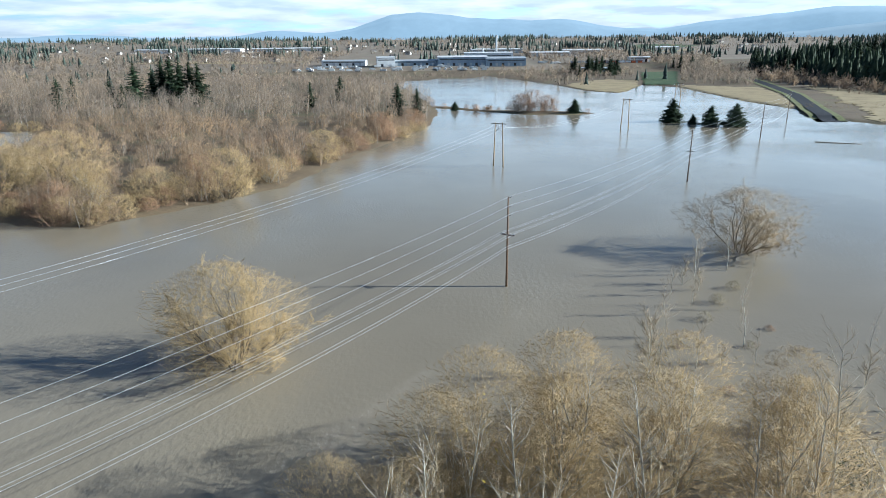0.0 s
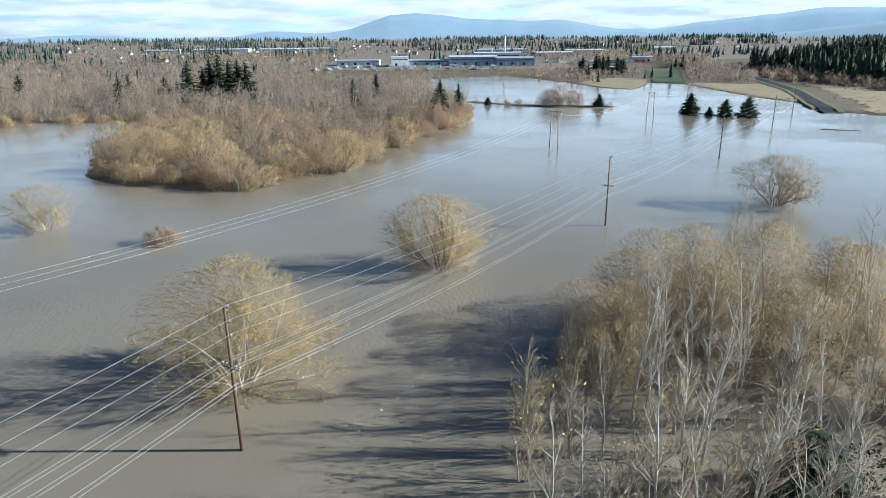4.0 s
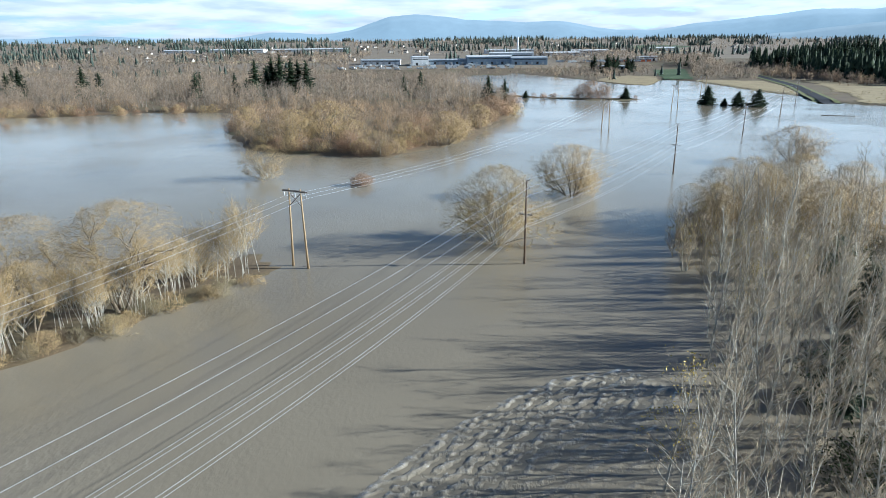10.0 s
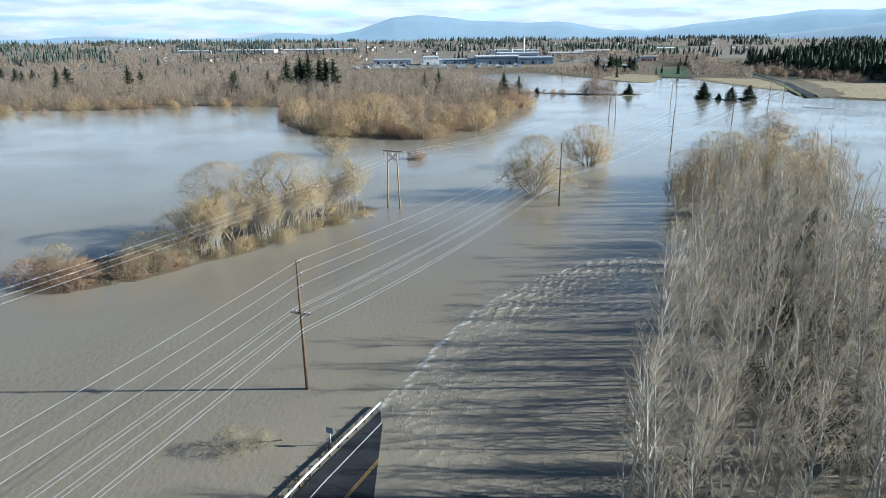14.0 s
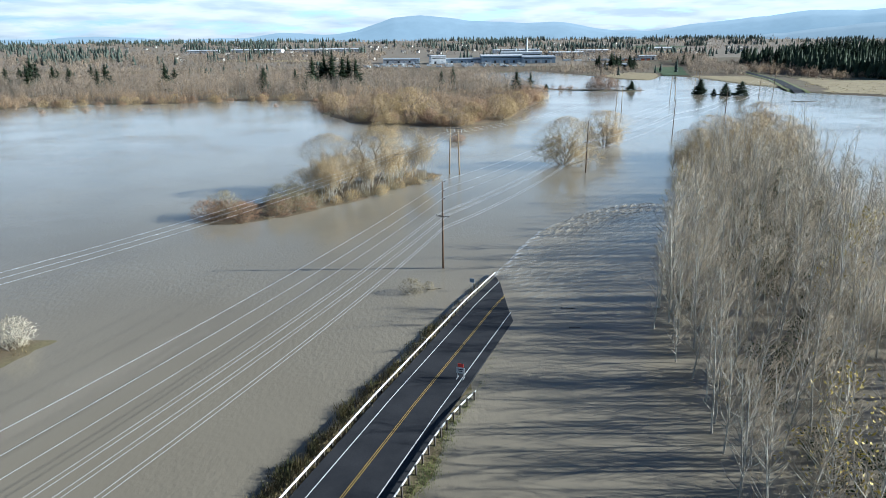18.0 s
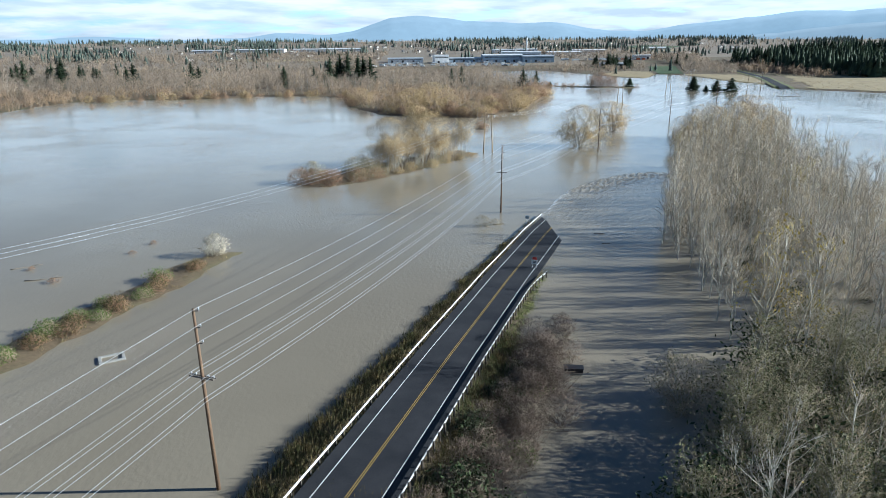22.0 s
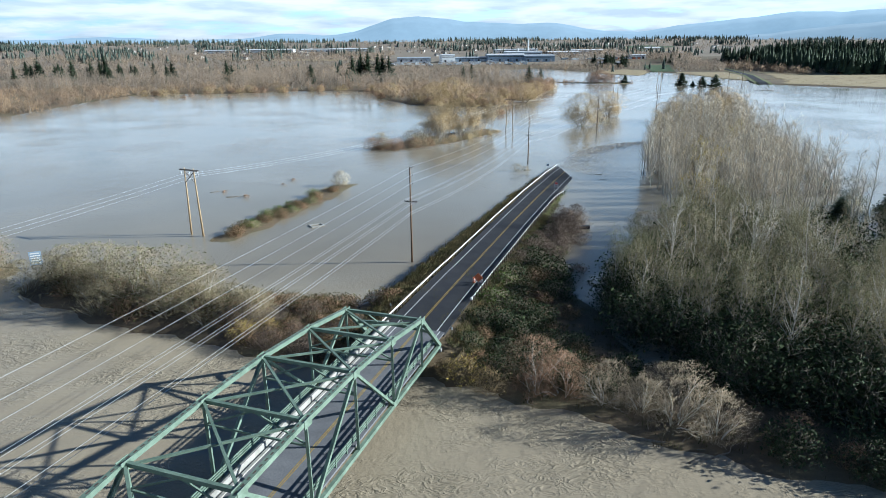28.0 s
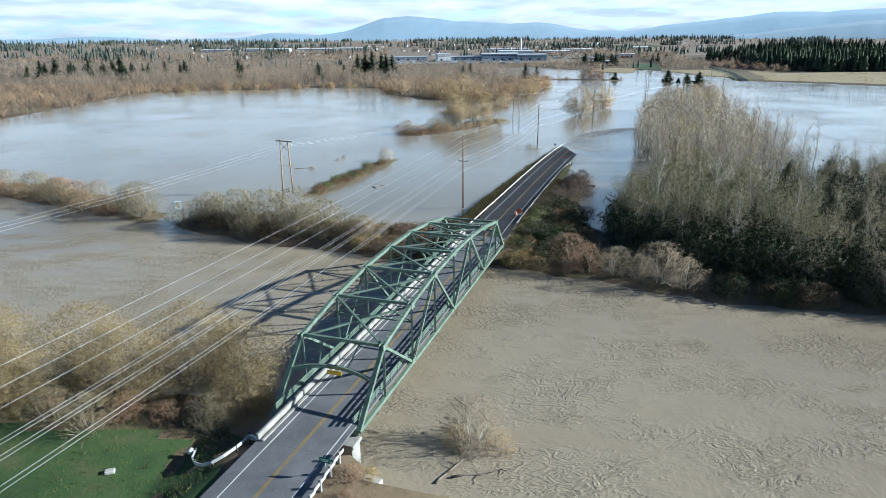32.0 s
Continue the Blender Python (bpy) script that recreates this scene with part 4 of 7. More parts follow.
def leaf_cards(rng, centres, size):
    """Small bent leaves, two triangles each, at many places."""
    n = len(centres)
    a = rng.normal(0, 1, (n, 3))
    a /= np.linalg.norm(a, axis=1, keepdims=True)
    b = np.cross(a, rng.normal(0, 1, (n, 3)))
    b /= np.linalg.norm(b, axis=1, keepdims=True) + 1e-9
    c = np.cross(a, b)
    s = (size * rng.uniform(0.6, 1.3, n))[:, None]
    V = np.stack([centres - a * s, centres + b * s * 0.45 + c * s * 0.12, centres + a * s, centres - b * s * 0.45 + c * s * 0.12], 1)
    T = np.array([(0, 1, 2), (0, 2, 3)])[None] + (np.arange(n) * 4)[:, None, None]
    return V.reshape(-1, 3), T.reshape(-1, 3)


def filled(rng, n, r, z0, z1, belly, length, up, shell=0.3, lumps=22, tangle=0.55):
    """Tangled twigs that fill a rounded crown with an uneven, ragged outline: n lines of two points. belly: where it is widest, 0 to 1."""
    a, f = rng.uniform(0, 2 * np.pi, n), rng.uniform(0, 1, n)
    prof = np.where(f < belly, 1 - 0.55 * ((belly - f) / max(belly, 0.01)) ** 2, np.sqrt(np.maximum(1 - ((f - belly) / (1 - belly)) ** 2, 0.0)))
    la, lf, lw = rng.uniform(0, 2 * np.pi, lumps), rng.uniform(0, 1, lumps), rng.uniform(-0.45, 0.3, lumps)
    bulge = 1 + sum(w * np.exp(-((np.angle(np.exp(1j * (a - p))) / 0.36) ** 2 + ((f - q) / 0.14) ** 2)) for p, q, w in zip(la, lf, lw))
    q = shell + (1.15 - shell) * rng.beta(2.2, 1.4, n)
    rr = q * r * prof * bulge
    mid = np.stack([np.cos(a) * rr, np.sin(a) * rr, z0 + (z1 - z0) * f * (0.85 + 0.15 * bulge)], 1)
    out = np.stack([np.cos(a) * prof, np.sin(a) * prof, np.full(n, up)], 1) + rng.normal(0, tangle, (n, 3))
    out /= np.linalg.norm(out, axis=1, keepdims=True)
    ln = (length * rng.choice([0.5, 0.8, 1.1, 1.5], n, p=[0.35, 0.38, 0.2, 0.07]) * rng.uniform(0.8, 1.2, n))[:, None]
    return np.stack([mid - out * ln * 0.75, mid + out * ln * 0.25], 1)


def willow(seed, r, h, stems=9, dens=1.0, twig=0.038):
    """A wide multi-stemmed tree that reaches down to its foot, branching four times: wood and crown arrays, and the tips."""
    rng = np.random.RandomState(seed)
    a = rng.uniform(0, 2 * np.pi, stems)
    el = np.radians(14 + 72 * (np.arange(stems) + rng.uniform(0, 1, stems)) / stems)
    reach = 1 / np.sqrt((np.cos(el) / r) ** 2 + (np.sin(el) / h) ** 2) * rng.uniform(0.62, 0.95, stems)
    way = np.stack([np.cos(a) * np.cos(el), np.sin(a) * np.cos(el), np.sin(el)], 1)
    way = way * 0.8 + np.array((0, 0, 0.3))
    st = np.stack([np.cos(a) * r * 0.1, np.sin(a) * r * 0.1, np.full(stems, -0.6)], 1)
    l0 = limbs(rng, st, way, reach, 6, -0.04, 0.13)
    r0 = taper(stems, 6, np.full(stems, 0.014 * h ** 0.9), np.full(stems, 0.025))
    s, w, ln, rr = offshoots(rng, l0, r0, 8, 0.18, 1.0, 22, 62, 0.5)
    l1 = limbs(rng, s, w, np.maximum(ln, 0.16 * r), 4, 0.12, 0.2)
    r1 = taper(len(s), 4, np.minimum(rr, 0.07), np.full(len(s), twig * 0.5))
    s, w, ln, rr = offshoots(rng, l1, r1, 5, 0.15, 1.0, 20, 65, 0.6)
    l2 = limbs(rng, s, w, np.maximum(ln, 0.16 * r), 2, 0.14, 0.22)
    r2 = taper(len(s), 2, np.full(len(s), twig * 0.75), np.full(len(s), twig * 0.35))
    s, w, ln, rr = offshoots(rng, l2, r2, int(9 * dens) + 1, 0.15, 1.0, 14, 52, 0.5)
    l3 = np.concatenate([limbs(rng, s, w, np.maximum(ln, 0.085 * r) * rng.uniform(0.7, 1.4, len(s)), 2, 0.2, 0.2), filled(rng, int(5200 * dens), r, 0.04 * h, h, 0.42, 0.13 * r, 0.6)])
    r3 = taper(len(l3), 2, np.full(len(l3), twig * 0.55), np.full(len(l3), twig * 0.2))
    return joined([tubes(l0, r0, 6), tubes(l1, r1, 3)]), joined([tubes(l2, r2, 3), tubes(l3, r3, 3)]), l3[:, 1]


def old_willow(seed, r, h, lean=(0.16, 0.06), stems=3, twig=0.034):
    """A thick leaning trunk that forks low and carries a broad umbrella of drooping twigs."""
    rng = np.random.RandomState(seed)
    a = rng.uniform(0, 6.28) + np.arange(stems) * 6.28 / stems
    way = np.stack([np.cos(a) * 0.42 + lean[0], np.sin(a) * 0.42 + lean[1], np.ones(stems)], 1)
    st = np.concatenate([rng.normal(0, 0.3, (stems, 2)), np.full((stems, 1), -0.6)], 1)
    l0 = limbs(rng, st, way, np.full(stems, h * 0.74) * rng.uniform(0.85, 1.1, stems), 6, 0.02, 0.12)
    r0 = taper(stems, 6, np.full(stems, 0.3), np.full(stems, 0.1))
    s, w, ln, rr = offshoots(rng, l0, r0, 9, 0.5, 1.0, 30, 78, 0.5)
    l1 = limbs(rng, s, w, np.clip(ln, 0.5 * r, 0.8 * r), 4, 0.02, 0.2)
    r1 = taper(len(s), 4, np.full(len(s), 0.12), np.full(len(s), 0.03))
    s, w, ln, rr = offshoots(rng, l1, r1, 7, 0.25, 1.0, 20, 65, 0.5)
    l2 = limbs(rng, s, w, np.maximum(ln, 0.2 * r), 3, 0.08, 0.22)
    r2 = taper(len(s), 3, np.full(len(s), twig * 0.8), np.full(len(s), twig * 0.35))
    s, w, ln, rr = offshoots(rng, l2, r2, 16, 0.15, 1.0, 20, 60, 0.55)
    dome = filled(rng, 5200, r, 0.5 * h, h, 0.3, 0.13 * r, 0.15) + np.array((lean[0] * h * 0.6, lean[1] * h * 0.6, 0))
    l3 = np.concatenate([limbs(rng, s, w, np.maximum(ln, 0.12 * r), 2, -0.05, 0.25), dome])
    r3 = taper(len(l3), 2, np.full(len(l3), twig * 0.5), np.full(len(l3), twig * 0.18))
    return joined([tubes(l0, r0, 7), tubes(l1, r1, 4)]), joined([tubes(l2, r2, 3), tubes(l3, r3, 3)]), l3[:, 1]


def tall_tree(seed, h, r, branches=30, dens=1.0, twig=0.018, low=0.22, forks=1):
    """A slender upright tree: one or more leaders, rising branches, and fine twigs along them."""
    rng = np.random.RandomState(seed)
    a = rng.uniform(0, 2 * np.pi, forks)
    lean = rng.uniform(0.02, 0.09, forks) * (1 if forks == 1 else 1.8 if forks < 4 else 3.2)
    way = np.stack([np.cos(a) * lean, np.sin(a) * lean, np.ones(forks)], 1)
    st = np.zeros((forks, 3))
    st[:, :2] = rng.normal(0, 0.16 * (forks - 1), (forks, 2))
    st[:, 2] = -1.0
    l0 = limbs(rng, st, way, np.full(forks, h) * rng.uniform(0.88, 1.0, forks), 7, 0.03, 0.04)
    r0 = taper(forks, 7, np.full(forks, (0.0078 * h + 0.015) * (1 if forks < 4 else 0.5)), np.full(forks, 0.034))
    s, w, ln, rr = offshoots(rng, l0, r0, branches, low, 0.97, 30, 55, 0.27)
    ln = np.clip(ln * r / (h * 0.15), 0.9, r * 1.6)
    l1 = limbs(rng, s, w, ln, 3, 0.2, 0.12)
    r1 = taper(len(s), 3, np.clip(rr, 0.035, 0.06), np.full(len(s), 0.014))
    s, w, ln, rr = offshoots(rng, l1, r1, 5, 0.15, 1.0, 22, 55, 0.5)
    l2 = limbs(rng, s, w, np.maximum(ln, 0.7), 2, 0.25, 0.1)
    r2 = taper(len(s), 2, np.full(len(s), twig), np.full(len(s), twig * 0.4))
    s, w, ln, rr = offshoots(rng, l2, r2, int(4 * dens), 0.1, 1.0, 20, 55, 0.65)
    l3 = limbs(rng, s, w, np.maximum(ln, 0.5), 2, 0.25, 0.15)
    r3 = taper(len(s), 2, np.full(len(s), twig * 0.6), np.full(len(s), twig * 0.22))
    return joined([tubes(l0, r0, 6), tubes(l1, r1, 3)]), joined([tubes(l2, r2, 3), tubes(l3, r3, 3)]), l3[:, 1]


def shrub(seed, r, h, stems=11, twig=0.045, dens=1.0):
    """Arching stems from one root, branching twice."""
    rng = np.random.RandomState(seed)
    a = rng.uniform(0, 2 * np.pi, stems)
    q = np.sqrt(rng.uniform(0, 1, stems))
    st = np.stack([np.cos(a) * q * r * 0.35, np.sin(a) * q * r * 0.35, np.full(stems, -0.5)], 1)
    way = np.stack([np.cos(a) * q * r / h * 1.1, np.sin(a) * q * r / h * 1.1, np.ones(stems)], 1) + rng.normal(0, 0.2, (stems, 3))
    l0 = limbs(rng, st, way, np.full(stems, h + 0.3) * rng.uniform(0.55, 1.1, stems), 4, -0.06, 0.16)
    r0 = taper(stems, 4, np.full(stems, 0.035), np.full(stems, 0.012))
    s, w, ln, rr = offshoots(rng, l0, r0, 6, 0.12, 1.0, 25, 70, 0.5)
    l1 = limbs(rng, s, w, np.maximum(ln, 0.35 * r), 2, 0.05, 0.25)
    r1 = taper(len(s), 2, np.full(len(s), twig * 0.8), np.full(len(s), twig * 0.3))
    l2 = filled(rng, int(330 * dens), r, 0.03 * h, h, 0.35, 0.3 * r, 0.7, 0.15, 12)
    r2 = taper(len(l2), 2, np.full(len(l2), twig * 0.75), np.full(len(l2), twig * 0.28))
    return tubes(l0, r0, 3), joined([tubes(l1, r1, 3), tubes(l2, r2, 3)]), l2[:, 1]


def skirts(rng, h, r, tiers, points):
    """Drooping ragged tiers of needles, one above the other."""
    V, T, o = [], [], 0
    for i in range(tiers):
        f = i / tiers
        n = points * 2
        a = np.linspace(0, 2 * np.pi, n, endpoint=False) + rng.uniform(0, 1)
        rad = r * (1.0 - f) ** 0.75 * np.where(np.arange(n) % 2, rng.uniform(0.45, 0.7, n), rng.uniform(0.75, 1.25, n)) + 0.1
        z = h * (0.05 + 0.93 * f) - rad * rng.uniform(0.05, 0.4, n)
        ring = np.stack([np.cos(a) * rad, np.sin(a) * rad, z], 1)
        top = np.array([[0, 0, min(h * (0.05 + 0.93 * (f + 2.1 / tiers)), h)]])
        V.append(np.concatenate([ring, top]))
        T.append(np.array([(j, (j + 1) % n, n) for j in range(n)]) + o)
        o += n + 1
    return np.concatenate(V), np.concatenate(T)


def conifer(seed, h, r, whorls=17, per=9, sprays=9, heart=0.78):
    rng = np.random.RandomState(seed)
    l0 = np.array([[[0, 0, -1.0], [0, 0, h * 0.5], [0, 0, h]]])
    wood = tubes(l0, taper(1, 3, [0.02 * h], [0.02]), 7)
    z = np.repeat(np.linspace(0.06, 0.97, whorls), per) * h + rng.normal(0, h * 0.012, whorls * per)
    a = rng.uniform(0, 2 * np.pi, len(z))
    ln = r * (1.02 - z / h) ** 0.6 * rng.uniform(0.7, 1.12, len(z)) + 0.12
    st = np.stack([0 * z, 0 * z, z], 1)
    way = np.stack([np.cos(a), np.sin(a), rng.uniform(-0.35, 0.05, len(z))], 1)
    l1 = limbs(rng, st, way, ln, 3, 0.06, 0.05)
    r1 = taper(len(z), 3, np.full(len(z), 0.035), np.full(len(z), 0.01))
    # needle sprays: drooping flat fans along each branch
    own = np.repeat(np.arange(len(z)), sprays)
    t = rng.uniform(0.15, 1.0, len(own)) * 2
    i = np.minimum(t.astype(int), 1)
    w = (t - i)[:, None]
    c = l1[own, i] * (1 - w) + l1[own, i + 1] * w
    tan = l1[own, i + 1] - l1[own, i]
    tan /= np.linalg.norm(tan, axis=1, keepdims=True) + 1e-9
    side = np.cross(tan, (0, 0, 1.0)) * rng.choice([-1, 1], len(own))[:, None]
    L = (ln[own] * 0.45 * rng.uniform(0.6, 1.2, len(own)) + 0.12)[:, None]
    tip = c + (tan * 0.75 + side * 0.8 + np.array((0, 0, -0.22)) + rng.normal(0, 0.12, (len(own), 3))) * L
    wid = np.cross(tip - c, (0, 0, 1.0))
    wid /= np.linalg.norm(wid, axis=1, keepdims=True) + 1e-9
    mid = (c + tip) / 2 + np.array((0, 0, 0.06)) * L
    V = np.stack([c, mid + wid * L * 0.5, tip, mid - wid * L * 0.5], 1)
    T = np.array([(0, 1, 2), (0, 2, 3)])[None] + (np.arange(len(own)) * 4)[:, None, None]
    core = skirts(rng, h * 0.95, r * heart, 9, 10)
    return wood, joined([tubes(l1, r1, 3), (V.reshape(-1, 3), T.reshape(-1, 3)), core]), None


def plant(name, label, category, kit, at, turn=0.0, size=1.0, group=""):
    """A plant from shared meshes: kit is (part name, mesh) rows."""
    ob = thing(name, label, category, at=at, turn=turn, group=group)
    ob.scale = (size, size, size)
    for nm, me in kit:
        piece = part(nm, me, ob)
        if nm == "thicket":
            tagged(piece, kind="stuff")
    return ob


def kit_of(made, bark, twigs, leaves=None):
    kit = [("trunk", fast_mesh(*made[0], bark)), ("crown", fast_mesh(*made[1], twigs))]
    if leaves:
        kit.append(("leaves", fast_mesh(*leaves[0], leaves[1])))
    return kit


def some_leaves(seed, tips, share, size, spread=0.15):
    rng = np.random.RandomState(seed)
    pick = tips[rng.uniform(0, 1, len(tips)) < share]
    return leaf_cards(rng, pick + rng.normal(0, spread, pick.shape), size)


def scatter(rng, poly, n, gap, tries=40):
    """Places inside an outline, no two nearer than gap."""
    xs, ys = [p[0] for p in poly], [p[1] for p in poly]
    out = np.zeros((0, 2))
    for _ in range(tries):
        c = np.stack([rng.uniform(min(xs), max(xs), n * 2), rng.uniform(min(ys), max(ys), n * 2)], 1)
        c = c[shore(c[:, 0], c[:, 1], poly) > 0]
        for q in c:
            if len(out) >= n:
                return out
            if not len(out) or np.hypot(*(out - q).T).min() > gap:
                out = np.vstack([out, q])
    return out


def copse(name, label, protos, places, sizes, seed):
    """Trees nobody could count, joined: one mesh each for trunks, twigs and leaves."""
    r = np.random.RandomState(seed)
    ob = thing(name, label, "woodland")
    tagged(ob, kind="stuff")
    got = {}
    for x, y in places:
        kit = protos[r.randint(len(protos))]
        a, sz, z = r.uniform(0, 6.28), r.uniform(*sizes), max(float(height(x, y)), -0.3)
        turn = np.array(((math.cos(a), -math.sin(a), 0), (math.sin(a), math.cos(a), 0), (0, 0, 1.0))) * sz
        for nm, (v, t), mat in kit:
            got.setdefault((nm, mat), []).append((v @ turn.T + np.array((x, y, z)), t))
    for (nm, mat), rows in got.items():
        part(nm, fast_mesh(*joined(rows), mat), ob)
    return ob
# big willows standing in the flood
W1 = kit_of(willow(11, 11.6, 15.8, 17, 1.35), M_BARK, M_TWIG_TAN)
W2 = kit_of((made := willow(12, 12.6, 18.5, 18, 1.45)), M_BARK_PALE, M_TWIG_TAN, (some_leaves(7, made[2], 0.16, 0.14, 0.2), M_LEAF_YELLOW))
W3 = kit_of(willow(13, 12.4, 14.3, 15, 1.1), M_BARK, M_TWIG_BROWN)
W4 = kit_of(willow(14, 8.6, 11.8, 12, 0.7), M_BARK_PALE, M_TWIG_TAN)
W5 = [kit_of(willow(15 + k, 7.6, 17.5 - 2 * k, 14, 0.95, 0.038), M_BARK_PALE, M_TWIG_TAN) for k in range(2)]
plant("willow", "broad bare willow with tan twigs standing in flood water", "tree", W1, (-38.6, 42.0, 0), 20)
plant("willow", "broad bare willow with pale trunks beside a utility pole", "tree", W2, (-66.5, -4.5, 0), 70)
plant("tree", "rounded bare tree with reddish twigs standing in flood water", "tree", W3, (58.5, 92.6, 0), 10)
plant("willow", "small pinkish bare willow standing alone in the flood", "tree", W4, (-140.0, 75.5, 0), 0)

# the grove of tall bare trees east of the road
GROVE = [(-91, -205), (-86, -160), (-79, -131), (-66, -108), (-53, -84), (-43, -66), (-35, -48), (-22, -15), (-8, 8), (8, 18), (30, 24), (34, 5), (22, -22), (8, -52), (-8, -92), (-18, -130), (-28, -170), (-40, -205)]
TALL, SIZES = [], (20.5, 18.5, 22.5, 19.0, 16.5, 21.5, 15.0, 19.5)
for k in range(8):
    made = tall_tree(30 + k, SIZES[k], (3.0, 3.3, 3.2, 3.4, 3.6, 2.9, 3.8, 2.8)[k], 24, 1.0, forks=(1, 1, 1, 2, 1, 1, 2, 1)[k])
    lv = (some_leaves(k, made[2], 0.06, 0.13), M_LEAF_YELLOW) if k in (1,) else (some_leaves(k, np.repeat(made[2], 2, 0), 1.0, 0.125, 0.6), M_LEAF) if k in (4, 6) else None
    TALL.append(kit_of(made, M_BARK_GREY if k in (4, 6) else M_BARK_PALE, M_TWIG_OLIVE if k in (4, 6) else M_TWIG_GREY, lv))
YELLOWISH = kit_of((made := tall_tree(51, 19.5, 3.6, 30)), M_BARK_PALE, M_TWIG_GREY, (some_leaves(3, made[2], 0.6, 0.17, 0.25), M_LEAF_YELLOW))
rng = np.random.RandomState(5)
for k, (x, y) in enumerate(scatter(rng, GROVE, 200, 3.5)):
    if y > 4 and rng.uniform() < 0.6:
        continue
    plant("tall_tree", "slender bare tree with pale trunk rising from flood water", "tree", TALL[rng.choice([0, 1, 2, 3, 5, 7])], (x, y, float(max(height(x, y), -0.5))), rng.uniform(0, 360), rng.uniform(0.72, 1.08), "grove of bare trees")
for x, y, sz in ((-84, -196, 1.0), (-58, -92, 0.9), (-52, -150, 1.1), (-34, -58, 0.75), (-56, -153, 1.0), (-92, -211, 1.28), (-89, -214, 1.18)):
    plant("tall_tree", "slender tree still holding yellow autumn leaves", "tree", YELLOWISH, (x, y, -0.3), 50 * sz, sz, "grove of bare trees")


def stems_apart(made, forks, bark, twigs, leaves=None):
    """A kit in which each stem is a part, and the branches belong to the crown."""
    (V, T), crown = made[0], made[1]
    nv, nt = 37, 66
    kit = [("trunk", fast_mesh(V[nv * k:nv * k + nv], T[nt * k:nt * k + nt] - nv * k, bark)) for k in range(forks)]
    kit.append(("crown", fast_mesh(*joined([(V[nv * forks:], T[nt * forks:] - nv * forks), crown]), twigs)))
    if leaves:
        kit.append(("leaves", fast_mesh(*leaves[0], leaves[1])))
    return kit


SAPLING = [stems_apart((made := tall_tree(55 + k, 9.5 - k, 2.6, 14, 0.8, 0.024, 0.1, 3)), 3, M_BARK_PALE, M_TWIG_GREY, (some_leaves(57 + k, made[2], 0.07, 0.2, 0.2), M_LEAF_YELLOW)) for k in range(2)]
for k, (x, y) in enumerate(scatter(rng, [(-34, -16), (-20, -3), (-6, -4), (2, -24), (-8, -40), (-28, -38)], 24, 3.4)):
    plant("sapling", "pale many-stemmed sapling holding a few yellow leaves", "tree", SAPLING[k % 2], (x, y, -0.4), rng.uniform(0, 360), rng.uniform(0.75, 1.2), "saplings at the grove's end")
WEST = [(-126, -258), (-124, -274), (-110, -288), (-96, -296), (-84, -270), (-78, -215), (-88, -205), (-100, -225), (-114, -245)]
for k, (x, y) in enumerate(scatter(rng, WEST, 108, 3.3)):
    plant("tall_tree", "slender tree with dull green leaves in a dense grove", "tree", TALL[rng.choice([4, 6, 4, 6, 4, 1])], (x, y, float(max(height(x, y), -0.4))), rng.uniform(0, 360), rng.uniform(0.68, 0.95), "dense grove by the river")
for k, (x, y, sz) in enumerate(((-4, 14, 0.95), (6, 20, 1.0), (17, 17, 0.95), (27, 12, 0.9), (11, 6, 1.05), (0, 2, 0.95), (21, 1, 1.0), (-12, 2, 0.8), (32, 22, 0.7), (8, -8, 0.95), (18, -14, 0.9), (-8, 9, 0.95), (-16, -6, 0.8), (3, 11, 1.0), (-18, 3, 0.7))):
    plant("tree", "dense many-stemmed bare tree with tan twigs at the grove's end", "tree", W5[k % 2], (x, y, -0.2), 40 * x + 17 * k, sz, "trees at the grove's end")
GHOST = kit_of(tall_tree(160, 15.5, 6.2, 15, 0.75, 0.022, 0.28), M_BARK_WHITE, M_BARK_PALE)
for x, y, sz, turn in ((-97.7, -253.9, 1.08, 40), (-110.3, -247.3, 0.95, 160), (-90, -262, 0.9, 250)):
    plant("tall_tree", "wide-branched bare tree with white bark", "tree", GHOST, (x, y, 0), turn, sz, "white trees in the grove")
for x, y, sz in ((50, 80, 0.5), (21.5, 36, 0.62), (38, 46, 0.45), (30, 13, 0.75), (44, 60, 0.4), (52, 28, 0.5), (56, 44, 0.35), (62, 18, 0.5)):
    plant("tall_tree", "bare tree with a whitish trunk", "tree", TALL[0] if sz > 0.6 else TALL[2], (x, y, -0.3), 33 * x, sz)

DROWNED = [stems_apart(tall_tree(151 + k, 10.0 - 2 * k, 2.2, 16, 1.0, 0.02, 0.15, 1 + k), 1 + k, M_BARK_PALE, M_TWIG_GREY) for k in range(2)]
for k, (x, y, sz) in enumerate(((42.2, 76.9, 1.0), (38, 72.5, 0.8), (34.2, 67.2, 0.7), (20.5, 36.6, 1.35), (27.9, 39.0, 0.8), (32.3, 40.7, 0.5), (37.4, 40.9, 0.55), (31.5, 7.4, 1.2), (45.5, 23.6, 1.1), (33.2, 32.0, 0.45), (29.6, 57.8, 0.7), (25, 49.6, 0.5), (44, 80, 0.6), (40, 69, 0.6), (36, 62, 0.6), (49, 34, 0.8), (52, 22, 0.9), (38, 14, 0.9))):
    plant("sapling", "bare sapling with a pale trunk standing in flood water", "tree", DROWNED[k % 2], (x, y, -0.3), 71 * k, sz, "drowned saplings")

# shrubs: kits by look
S_TAN = [kit_of(shrub(70 + k, 3.0, 3.6, 13, 0.035, 1.7), M_BARK, M_TWIG_TAN) for k in range(2)]
